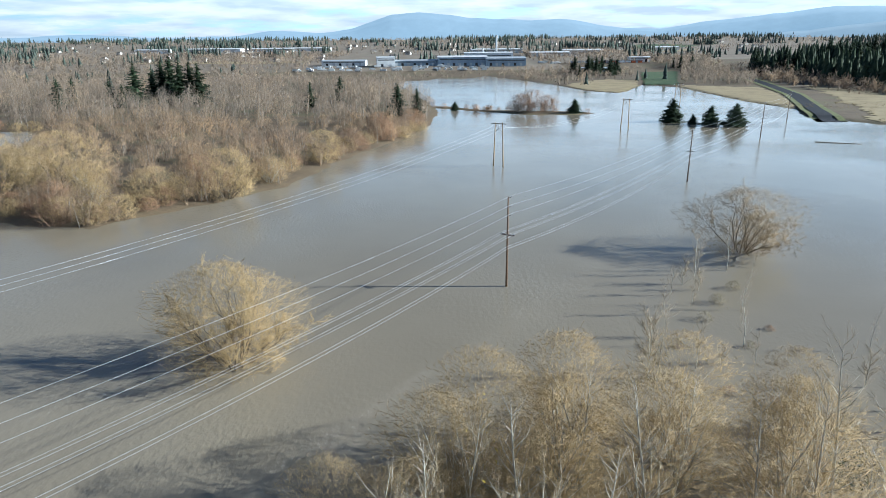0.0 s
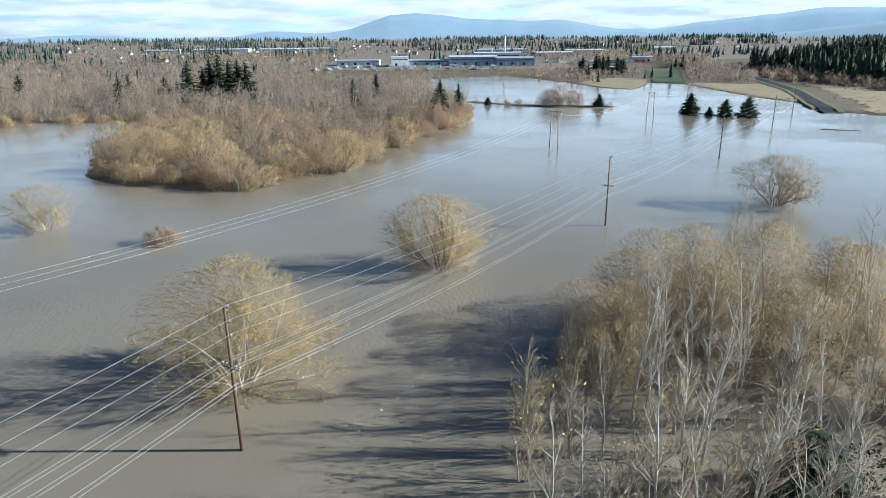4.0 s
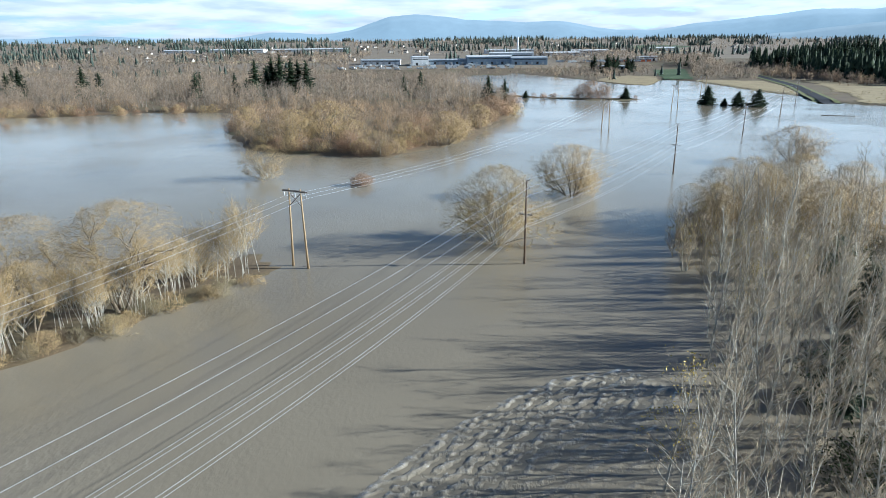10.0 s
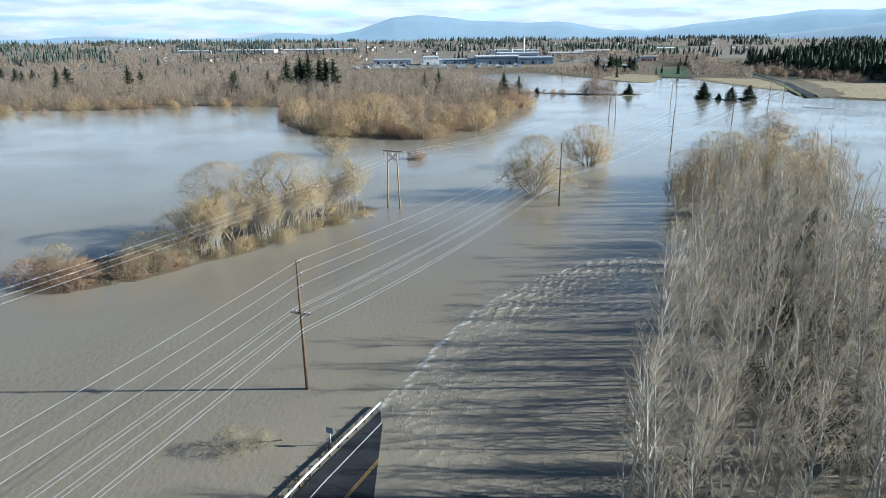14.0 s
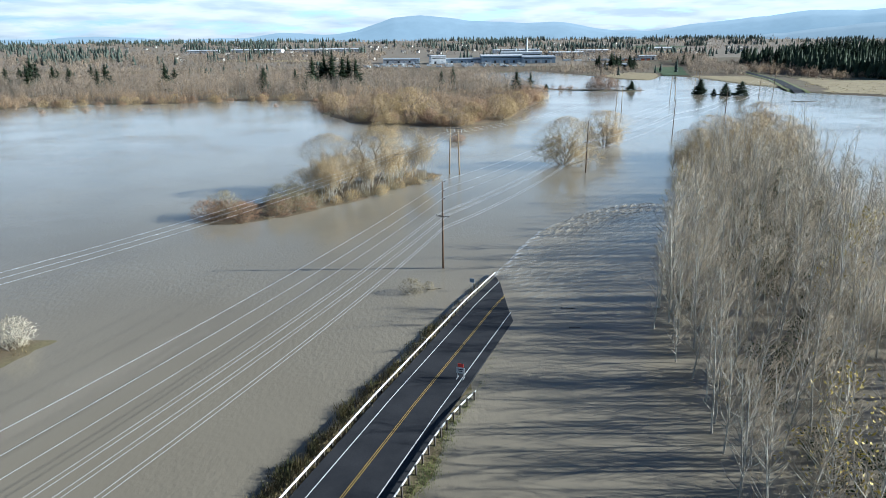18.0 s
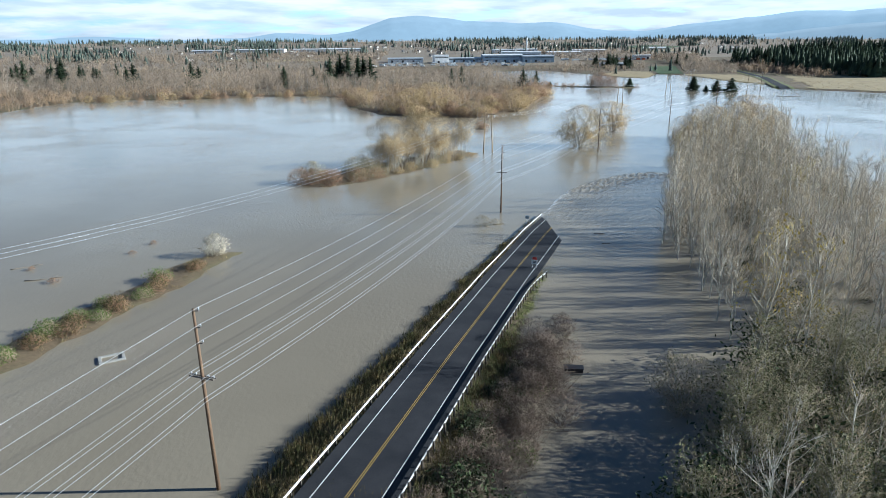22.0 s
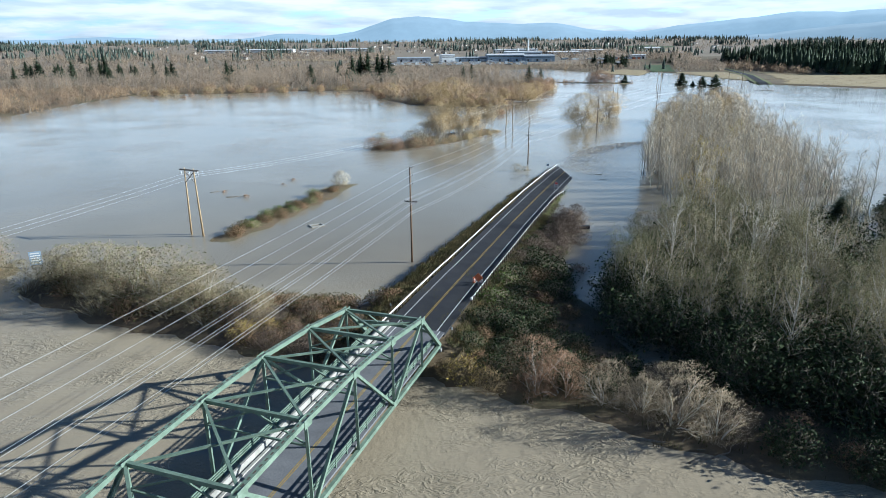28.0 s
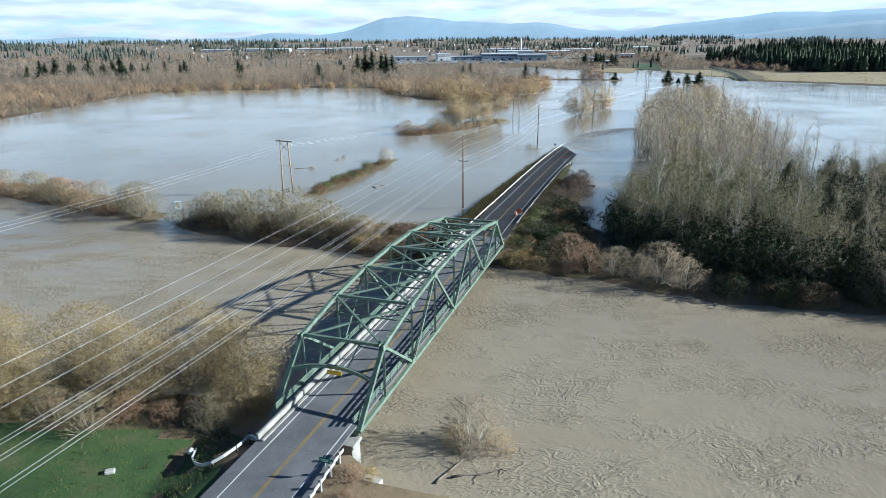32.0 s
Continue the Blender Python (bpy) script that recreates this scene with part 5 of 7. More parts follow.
S_GREY = [kit_of(shrub(72 + k, 3.0, 4.2, 13, 0.035, 1.7), M_BARK_GREY, M_TWIG_OLIVE) for k in range(2)]
S_RED = [kit_of(shrub(74 + k, 2.6, 3.0, 13, 0.034, 1.7), M_BARK, M_TWIG_RED) for k in range(2)]


def leafy(seed, r, h, share, size, leaf, twigs):
    made = shrub(seed, r, h, 16)
    return [("thicket", fast_mesh(*joined(made[:2]), twigs)), ("leaves", fast_mesh(*some_leaves(seed, np.repeat(made[2], 2, 0), share, size, 0.25), leaf))]


S_BRAMBLE = [leafy(80 + k, 2.6, 1.9, 0.9, 0.14, M_BRAMBLE, M_TWIG_RED) for k in range(2)]
S_BRIGHT = [leafy(86, 2.7, 2.2, 1.0, 0.16, M_LEAF_BRIGHT, M_TWIG_GREY)]
S_FLUFF = [kit_of(shrub(90, 2.7, 4.2, 14, 0.06, 1.5), M_BARK, M_FLUFF)]
S_DARK = [leafy(82 + k, 2.9, 2.8, 1.0, 0.2, M_LEAF_DARK, M_TWIG_DARK) for k in range(2)]
S_GOLD = [leafy(88 + k, 2.6, 3.2, 0.7, 0.12, M_LEAF_YELLOW, M_TWIG_TAN) for k in range(1)]
M_LEAF_TAN = surface("withered_tan_leaves", [(0.3, (0.22, 0.155, 0.055)), (0.7, (0.36, 0.27, 0.085))], 0.4, 0.7, bump_s=0, per_island=0.35)
T_LEAFY = [kit_of((made := willow(91 + k, 6.4, 10.5, 10, 0.6)), M_BARK, M_TWIG_GREY, (some_leaves(91 + k, np.repeat(made[2], 3, 0), 0.8, 0.1, 0.4), M_LEAF_TAN)) for k in range(2)]
T_GREENISH = kit_of((made := willow(95, 6.2, 9.5, 10, 0.55)), M_BARK_PALE, M_TWIG_GREY, (some_leaves(95, made[2], 0.4, 0.17, 0.4), M_LEAF))
T_BARE = [kit_of(willow(97 + k, 4.8, 8.4, 8, 0.45, 0.04), M_BARK_PALE, (M_TWIG_RED, M_TWIG_GREY)[k]) for k in range(2)]


S_TANGLE = [kit_of(shrub(132 + k, 3.0, 4.4, 16, 0.035, 1.8), M_BARK, M_TWIG_TANGLE) for k in range(2)]


def put(kits, rows, name, label, category, group=""):
    """Rows of x, y and size."""
    for i, (x, y, sz) in enumerate(rows):
        plant(name, label, category, kits[i % len(kits)], (x, y, float(max(height(x, y), -0.3)) - 0.1), (47 * i + 13 * x) % 360, sz, group)


def off_road(rows, gap=7.8):
    """Keeps rows that stand clear of the road on its eastern side."""
    return [q for q in rows if road_sn(q[0], q[1])[1] - road_mid(road_sn(q[0], q[1])[0]) > gap]


def line_of(a, b, n, sizes, spread, seed):
    r = np.random.RandomState(seed)
    t = (np.arange(n) + r.uniform(0.2, 0.8, n)) / n
    return [(a[0] + (b[0] - a[0]) * q + r.normal(0, spread), a[1] + (b[1] - a[1]) * q + r.normal(0, spread), r.uniform(*sizes)) for q in t]


# tree island in the western flood
for k, (x, y, sz, turn) in enumerate(((-149, -45, 1.12, 150), (-137.5, -42, 1.2, 20), (-146, -54, 0.8, 80))):
    kit = kit_of(old_willow(141 + k, 8.0, 16.5), M_BARK, M_TWIG_TAN)
    plant("willow", "old leaning willow with a broad tan crown on a flooded island", "tree", kit, (x, y, 0), turn, sz, "trees on the flooded island")
CLUMP = [kit_of(tall_tree(25 + k, (11.5, 10.0, 12.5)[k], 4.6, 12, 1.6, 0.024, 0.4, (7, 9, 8)[k]), M_BARK_PALE, M_TWIG_TAN) for k in range(3)]
put(CLUMP, line_of((-152, -62), (-124, -28), 12, (0.7, 0.95), 2.0, 3) + [(-121.5, -23.5, 1.2), (-123.5, -26, 1.05), (-151, -60, 1.0), (-147.5, -57, 1.05)], "white_stemmed_tree", "white-stemmed bare tree on a flooded island", "tree", "trees on the flooded island")
put([W4], [(-129, -24, 0.85), (-156, -58, 0.85)], "willow", "tan bare willow on a flooded island", "tree", "trees on the flooded island")
put(S_RED + S_GREY, line_of((-180, -77), (-154, -64), 13, (1.2, 1.9), 2.6, 4), "shrub", "brown bare shrub on a flooded island", "shrub", "shrubs on the flooded island")
put(S_GREY + S_TAN, line_of((-150, -66), (-116, -26), 16, (0.6, 1.0), 1.6, 5), "shrub", "grey bare shrub on a flooded island", "shrub", "shrubs on the flooded island")
# bush strip
put(S_BRAMBLE + S_BRIGHT, line_of((-207, -212), (-186, -160), 17, (0.75, 1.05), 1.2, 6), "bramble", "brown and green bramble on a drowned hedge bank", "shrub", "brambles on the hedge bank")
put(S_BRIGHT, [(-201, -192, 0.9), (-199, -187, 0.75), (-197, -181, 0.7), (-203.5, -200, 0.6)], "bramble", "bright green bramble on a drowned hedge bank", "shrub", "brambles on the hedge bank")
put(S_FLUFF, [(-185.2, -152.5, 1.2)], "shrub", "pale fluffy shrub at the end of the hedge bank", "shrub")
put(S_RED, [(-105, 63, 1.5), (-106, 61, 1.2), (-103, 63.5, 1.1)], "shrub", "low drowned shrub with caught driftwood", "shrub")
put(S_GREY, [(-122.8, -133.0, 0.8), (-119.5, -132, 0.5)], "shrub", "small bare shrub beside a utility pole", "shrub")
put(S_GREY + S_RED, [(36, 56, 0.5), (41, 63, 0.55), (30, 33, 0.45), (35, 30, 0.5), (42, 33, 0.4), (39, 46, 0.35), (28, 46, 0.35), (45, 52, 0.4), (47, 70, 0.5), (40, 24, 0.6), (48, 14, 0.6)], "shrub", "top of a drowned bare shrub", "shrub", "drowned shrubs")
put(S_RED, [(-213, -168, 0.5), (-222, -160, 0.4), (-205, -150, 0.4), (-203, -143, 0.45), (-330, 235, 1.0), (-372, 240, 1.0), (-235, 255, 1.0), (-395, 225, 1.0)], "shrub", "top of a drowned reddish shrub", "shrub", "drowned shrubs")
# river banks west of the bridge
put(S_GREY + S_RED, line_of((-328, -190), (-256, -229), 20, (1.5, 2.2), 3.0, 7), "shrub", "dense brown shrub on the river bank", "shrub", "shrubs on the river bank")
put([T_GREENISH], [(-250, -235, 1.0), (-255, -230, 0.8)], "tree", "pale leaning tree on the river bank", "tree")
put(S_GREY + S_BRAMBLE, line_of((-236, -240), (-185, -266), 26, (1.2, 1.75), 2.6, 8), "shrub", "tangled grey shrub on the river bank", "shrub", "shrubs on the river bank")
put([T_GREENISH], [(-212, -252, 1.05), (-204, -256, 1.15), (-221, -246, 0.95), (-197, -259, 0.9), (-229, -242, 0.8)], "tree", "sprawling greenish willow on the river bank", "tree", "willows on the river bank")
put(S_GOLD, [(-187.5, -270, 0.95), (-184, -268, 0.7)], "shrub", "golden-leaved shrub at the water's edge", "shrub")
put(S_BRAMBLE, line_of((-188, -259), (-164, -256), 10, (0.9, 1.3), 1.8, 9), "bramble", "dark bramble thicket beside the bridge", "shrub", "brambles by the bridge")
# east of the bridge
put(S_BRIGHT, [(-143, -252, 1.1), (-146, -262, 1.2), (-141.5, -259, 0.9), (-128, -229, 0.8), (-123.5, -215, 0.7)], "bramble", "bright green bramble below the road", "shrub", "brambles by the bridge")
put(S_DARK + S_BRAMBLE, off_road(line_of((-132, -238), (-147, -276), 42, (0.85, 1.3), 3.2, 10), 8.6), "bramble", "dark green bramble thicket below the road", "shrub", "brambles by the bridge")
put(S_TANGLE, off_road(line_of((-117.0, -198), (-131, -234), 26, (0.75, 1.15), 1.8, 11), 8.6), "shrub", "dark tangled leafless shrub below the road", "shrub", "shrubs below the road")
put(S_TANGLE + S_DARK, off_road(line_of((-122.5, -204), (-138, -240), 22, (0.6, 0.95), 1.2, 21)), "shrub", "dark tangled leafless shrub below the road", "shrub", "shrubs below the road")
put(S_DARK, line_of((-150, -270), (-124, -288), 14, (0.7, 1.1), 3.0, 12), "bramble", "shaded bramble on the river bank", "shrub", "brambles by the bridge")
put(S_BRAMBLE + S_TANGLE, [(x, y, 0.6 + 0.5 * ((3 * x) % 1)) for x, y in scatter(np.random.RandomState(111), [(-192, -267), (-172, -262), (-168, -271), (-172, -280), (-180, -277)], 24, 2.4)], "bramble", "brown bramble thicket on the muddy bank", "shrub", "brambles by the bridge")
put(S_DARK + S_BRAMBLE, [(x, y, 0.6 + 0.5 * ((3 * x) % 1)) for x, y in scatter(np.random.RandomState(112), [(-154, -281), (-149, -270), (-140, -268), (-132, -284), (-140, -289), (-150, -286)], 26, 2.4)], "bramble", "shaded bramble on the river bank", "shrub", "brambles by the bridge")
put(S_RED + S_GOLD, [(*road_xy(-72, 8.0), 0.6), (*road_xy(-75, 9.0), 0.55), (*road_xy(-70.5, 9.6), 0.4)], "shrub", "brown shrub beside the bridge end", "shrub")
put(S_GOLD + S_TAN, [(-153.0, -284.5, 1.1), (-150, -287, 0.9), (-155.5, -283, 0.7)], "shrub", "golden shrub beside the bridge abutment", "shrub")
put([T_BARE[0]], [(-144, -288, 0.95), (-140.5, -289.5, 0.75)], "tree", "small bare tree with reddish twigs on the river bank", "tree", "small trees on the river bank")
put([T_BARE[1]], [(-135.5, -291.5, 0.72), (-128.5, -297, 1.0), (-124.5, -300, 0.75), (-131.5, -294, 0.6), (-92, -309, 1.1)], "tree", "tangled bare tree leaning over the river", "tree", "small trees on the river bank")
put(S_DARK + S_RED, line_of((-120, -302), (-86, -314), 20, (0.7, 1.3), 1.6, 13), "shrub", "bare shrub along the river bank", "shrub", "shrubs on the river bank")
put([T_GREENISH], [(-101, -226, 0.95), (-98, -231, 1.0), (-105, -219, 0.75), (-94, -222, 0.8), (-106, -236, 0.9), (-112, -243, 0.8)], "tree", "sprawling greenish willow at the grove's edge", "tree", "willows at the grove's edge")
# south bank
put(T_LEAFY, [(-200, -331, 1.05), (-207, -327, 1.1), (-213, -333, 0.95), (-221, -328, 1.05), (-230, -331, 1.0), (-238, -326, 1.1), (-226, -336, 0.8), (-247, -330, 1.05), (-198, -337, 0.7), (-256, -325, 1.1)], "tree", "tree with thin withered yellow-brown leaves", "tree", "trees on the south bank")
put(S_RED + S_GREY, line_of((-244, -338), (-197, -341), 12, (0.8, 1.2), 1.6, 17), "shrub", "brown shrub at the field's edge", "shrub", "shrubs on the south bank")
put([T_BARE[1]], [(-169.5, -345.5, 0.85)], "tree", "small drowned tree with caught driftwood in the river", "tree")
put(S_TAN, [(-166.5, -346.5, 0.75), (-171.5, -344.5, 0.7)], "shrub", "pale drowned shrub in the river", "shrub")

# ---- conifers ----
CON = [kit_of(conifer(110 + k, h, r, 18, 9, 8), M_BARK, M_NEEDLE) for k, (h, r) in enumerate(((13.5, 6.4), (11.5, 5.6)))]
CON += [kit_of(conifer(112 + k, h, r, 24, 7, 7, 0.5), M_BARK, M_NEEDLE) for k, (h, r) in enumerate(((29.0, 7.6), (25.0, 7.0), (27.0, 6.2)))]
put([CON[0], CON[1]], [(124.2, 327.0, 1.02), (141.0, 314.0, 0.95), (150.6, 304.5, 0.95)], "fir", "dark fir standing in flood water", "tree", "firs in the flood")
put([CON[1], CON[0]], [(-8, -50, 0.85), (-14, -63, 0.75), (-30, -76, 0.6), (-2, -30, 0.7), (-104, -263, 0.7), (-92, -272, 0.6), (-66, -282, 0.8), (-48, -262, 0.8)], "fir", "dark young fir half hidden in the grove", "tree", "firs in the grove")
put([CON[1]], [(132.6, 317.6, 0.5)], "fir", "small pointed fir standing in flood water", "tree", "firs in the flood")
CONA = [(230, 490, 1.15), (262, 505, 1.1), (280, 520, 1.35), (296, 515, 1.3), (312, 500, 1.35), (330, 505, 1.25), (345, 500, 1.1), (88, 470, 0.9), (115, 500, 0.85), (182, 485, 0.75), (205, 480, 0.7), (545, 470, 0.7), (600, 520, 0.7), (704, 400, 0.85), (739, 395, 0.7), (-150, 480, 1.0), (-260, 520, 1.1), (-300, 500, 0.9), (-420, 540, 1.2), (-470, 500, 1.0), (-540, 520, 1.2), (-620, 530, 1.1), (-90, 520, 0.9)]
put(CON[2:], [(-7.9 + d * (u - 784) / 1180, -41.5 + d, sz) for u, d, sz in CONA], "fir", "tall dark fir rising above bare woodland", "tree", "firs in the woodland")
put(CON[2:], [(-760 + 9.5 * k + 11 * (k % 3), 640 - 3.6 * k + 22 * (k % 2) - 9 * (k % 5), 0.62 + 0.11 * (k % 4)) for k in range(24)], "fir", "tall dark fir rising above bare woodland", "tree", "firs in the woodland")
put([CON[1]], [(78, 376, 0.8), (1.0, 404, 0.55)], "fir", "small fir on the dyke", "tree")
RISE = [(375, 765), (402, 670), (445, 600), (560, 530), (760, 520), (800, 760), (640, 900), (430, 900)]
rng = np.random.RandomState(8)
for x, y in scatter(rng, RISE, 150, 10.0):
    plant("fir", "tall dark fir in a dense stand", "tree", CON[2 + rng.randint(3)], (x, y, float(height(x, y)) - 1), rng.uniform(0, 360), rng.uniform(0.75, 1.3), "firs on the rise")

# ---- woodland: bare trees nobody could count ----


def woods(name, label, places, hs, rs, spikes, wide, material, seed, stems=0):
    """Many simple bare trees as one mesh: each a sheaf of tapered limbs that fill a dome."""
    r = np.random.RandomState(seed)
    n = len(places)
    patch = 0.5 + 0.5 * np.sin(places[:, 0] * 0.045 + 2 * np.sin(places[:, 1] * 0.02)) * np.cos(places[:, 1] * 0.037 + places[:, 0] * 0.013)
    h = hs[0] + (hs[1] - hs[0]) * np.clip(0.2 + 0.5 * patch + r.normal(0, 0.3, n), 0, 1.3)
    rad = h * r.uniform(*rs, n)
    base = np.stack([places[:, 0], places[:, 1], np.maximum(height(places[:, 0], places[:, 1]), -0.3)], 1)
    own = np.repeat(np.arange(n), spikes)
    m = len(own)
    a = r.uniform(0, 2 * np.pi, m)
    q = r.uniform(0, 1, m) ** 0.6
    zt = h[own] * (0.3 + 0.7 * np.sqrt(np.maximum(1 - q ** 2, 0)) * r.uniform(0.5, 1.0, m))
    tip = base[own] + np.stack([np.cos(a) * q * rad[own], np.sin(a) * q * rad[own], zt], 1)
    heart = base[own] + np.stack([np.zeros(m), np.zeros(m), h[own] * 0.3], 1)
    way = (tip - heart) / h[own][:, None] * 1.6 + np.array((0, 0, 0.25)) + r.normal(0, 0.4, (m, 3))
    way /= np.linalg.norm(way, axis=1, keepdims=True)
    foot = tip - way * (h[own] * r.uniform(0.12, 0.34, m))[:, None]
    stem = r.uniform(0, 1, m) < 0.1
    lean = r.normal(0, 0.12, (m, 2)) * rad[own][:, None]
    foot[stem] = base[own][stem] + np.concatenate([lean, np.zeros((m, 1))], 1)[stem]
    foot[:, 2] = np.maximum(foot[:, 2], base[own][:, 2])
    w = wide * r.uniform(0.6, 1.4, m) * np.where(stem, 1.8, 1.0)
    V, T = tubes(np.stack([foot, tip], 1), np.stack([w, w * 0.35], 1), 3)
    me = fast_mesh(V, T, material)
    tone = np.clip(0.5 + 0.3 * (patch - 0.5) + r.normal(0, 0.24, n), 0, 1)
    me.attributes.new("tone", "FLOAT", "POINT").data.foreach_set("value", np.repeat(tone[own], len(V) // m).astype(np.float32))
    ob = new(name, me)
    if stems:
        own = np.repeat(np.arange(n), stems)
        m = len(own)
        foot = base[own] + np.concatenate([r.normal(0, 0.16, (m, 2)) * rad[own][:, None], np.full((m, 1), -0.3)], 1)
        top = foot + np.concatenate([r.normal(0, 0.09, (m, 2)) * h[own][:, None], (h[own] * r.uniform(0.7, 1.05, m))[:, None]], 1)
        w = wide * r.uniform(0.7, 1.3, m)
        V, T = tubes(np.stack([foot, (foot + top) / 2 + r.normal(0, 0.2, (m, 3)), top], 1), np.stack([w * 1.2, w * 0.8, w * 0.3], 1), 3)
        part("trunks", fast_mesh(V, T, M_BARK_GREY), ob, "pale bare trunks")
    return tagged(ob, label, "woodland", kind="stuff")


def spread(seed, box, n, keep):
    r = np.random.RandomState(seed)
    p = np.stack([r.uniform(box[0], box[1], n), r.uniform(box[2], box[3], n)], 1)
    return p[keep(p)]


EAST = [(-96, -296), (-84, -268), (-78, -215), (-40, -200), (0, -200), (50, -222), (60, -360), (20, -353), (-40, -333), (-68, -320), (-86, -309)]
DENSE = []
for k in range(4):
    made = tall_tree(65 + k, (17.0, 15.0, 18.0, 13.0)[k], 3.4, 20, 0.75, 0.045, 0.1)
    DENSE.append([("trunks", made[0], M_BARK_GREY), ("twigs", made[1], M_TWIG_OLIVE), ("leaves", some_leaves(k, np.repeat(made[2], 3, 0), 0.85, 0.13, 0.7), M_LEAF)])
# extra firs, mostly hidden by the grove, added to shade its base
put([CON[1], CON[0]], [(x, y, 0.36 + 0.24 * ((7 * x) % 1)) for x, y in scatter(np.random.RandomState(98), EAST, 46, 8.0)], "fir", "dark young fir half hidden in the grove", "tree", "firs in the grove")
copse("woodland", "dense grove of pale trees with dull green leaves", DENSE, scatter(np.random.RandomState(61), EAST, 290, 3.8), (0.6, 0.88), 62)
SHORE = [(-104, -290), (-88, -294), (-50, -304), (-24, -326), (-38, -332), (-66, -320), (-88, -310), (-102, -303)]
copse("woodland", "tall pale trees crowding the river's edge", DENSE, scatter(np.random.RandomState(79), SHORE, 85, 2.7), (0.62, 0.85), 80)
BARE = []
for k in range(3):
    made = tall_tree(45 + k, (18.5, 20.0, 16.5)[k], 3.2, 24, 1.0, 0.026, 0.2)
    BARE.append([("trunks", made[0], M_BARK_PALE), ("twigs", made[1], M_TWIG_GREY)])
INNER = [(-89, -204), (-83, -160), (-75, -131), (-62, -106), (-40, -66), (-28, -40), (0, -40), (-8, -92), (-18, -130), (-28, -170), (-40, -205)]
copse("woodland", "close-grown bare grey trees within the flooded grove", BARE, scatter(np.random.RandomState(77), INNER, 250, 3.6), (0.72, 1.08), 78)
UNDER = []
for k in range(2):
    made = shrub(86 + k, 3.2, 4.6, 9, 0.06, 0.3)
    UNDER.append([("stems", made[0], M_BARK), ("twigs", made[1], M_TWIG_DARK), ("leaves", some_leaves(k, np.repeat(made[2], 5, 0), 0.9, 0.21, 0.5), M_LEAF_DARK)])
HIDDEN = line_of((-122, -280), (-20, -306), 34, (1.1, 1.9), 3.0, 14) + line_of((-104, -244), (-60, -262), 26, (1.2, 2.0), 6.0, 15) + line_of((-38, -195), (-2, -80), 22, (1.2, 2.0), 4.0, 65) + line_of((-72, -190), (-24, -66), 30, (0.9, 1.7), 6.0, 64) + line_of((-58, -135), (-30, -92), 12, (1.2, 1.8), 3.0, 66) + line_of((-18, -95), (30, 8), 26, (0.8, 1.6), 6.0, 16)
copse("undergrowth", "dark green undergrowth beneath the bare grove", UNDER, [q[:2] for q in HIDDEN], (0.6, 1.2), 99)
FRINGE = [(-108, -238), (-118, -246), (-127, -262), (-126, -276), (-118, -274), (-112, -252)]
copse("undergrowth", "tall dark thicket along the grove's western edge", UNDER, scatter(np.random.RandomState(103), FRINGE, 34, 2.6), (1.0, 1.7), 104)
EDGE = [(-124, -276), (-118, -292), (-104, -302), (-84, -312), (-50, -324), (-48, -312), (-84, -298), (-108, -284)]
copse("undergrowth", "tall dark thicket along the grove's southern edge", UNDER, scatter(np.random.RandomState(101), EDGE, 90, 2.6), (1.0, 1.9), 102)
# thickened, also out of view in the east, to block the low sun
copse("undergrowth", "dense dark undergrowth of the river grove", UNDER, np.concatenate([scatter(np.random.RandomState(68), EAST, 170, 3.8), scatter(np.random.RandomState(69), WEST, 75, 3.6)]), (1.0, 1.8), 70)
NW = LANDS[0][0]
in_nw = lambda p, d: shore(p[:, 0], p[:, 1], NW) > d
woods("woodland", "bare brown woodland along the flood's edge", spread(21, (-470, 0, 100, 330), 2100, lambda p: in_nw(p, 1.0)), (3.5, 13), (0.4, 0.65), 60, 0.07, M_WOODLAND, 22, 1)
woods("woodland", "dense bare grey-brown woodland", spread(23, (-620, 60, 320, 640), 2600, lambda p: in_nw(p, 4)), (8, 22), (0.25, 0.42), 34, 0.1, M_WOODLAND_FAR, 24, 1)
woods("woodland", "bare woodland towards the town", spread(25, (-1100, 420, 640, 1500), 6000, lambda p: (height(p[:, 0], p[:, 1]) > 0.4) & ~((p[:, 1] > 940) & (p[:, 1] < 1100) & (p[:, 0] > -160) & (p[:, 0] < 140)) & ((p[:, 0] < 150) | (p[:, 1] > 1020) | (p[:, 0] > 330)) & ~((p[:, 1] > 760) & (np.abs(p[:, 0] + 30) < 190))), (6, 18), (0.3, 0.55), 15, 0.34, M_WOODLAND_FAR, 26)
woods("woodland", "low bare scrub before the factory", spread(53, (-230, 160, 700, 920), 700, lambda p: height(p[:, 0], p[:, 1]) > 0.4), (2.5, 6), (0.3, 0.5), 18, 0.16, M_WOODLAND_FAR, 54)
woods("woodland", "far bare woods and hedges across the plain", spread(27, (-3200, 3000, 1400, 4300), 7600, lambda p: np.abs(p[:, 0]) < 0.85 * p[:, 1] + 100), (7, 19), (0.3, 0.55), 12, 0.5, M_WOODLAND_FAR, 28)


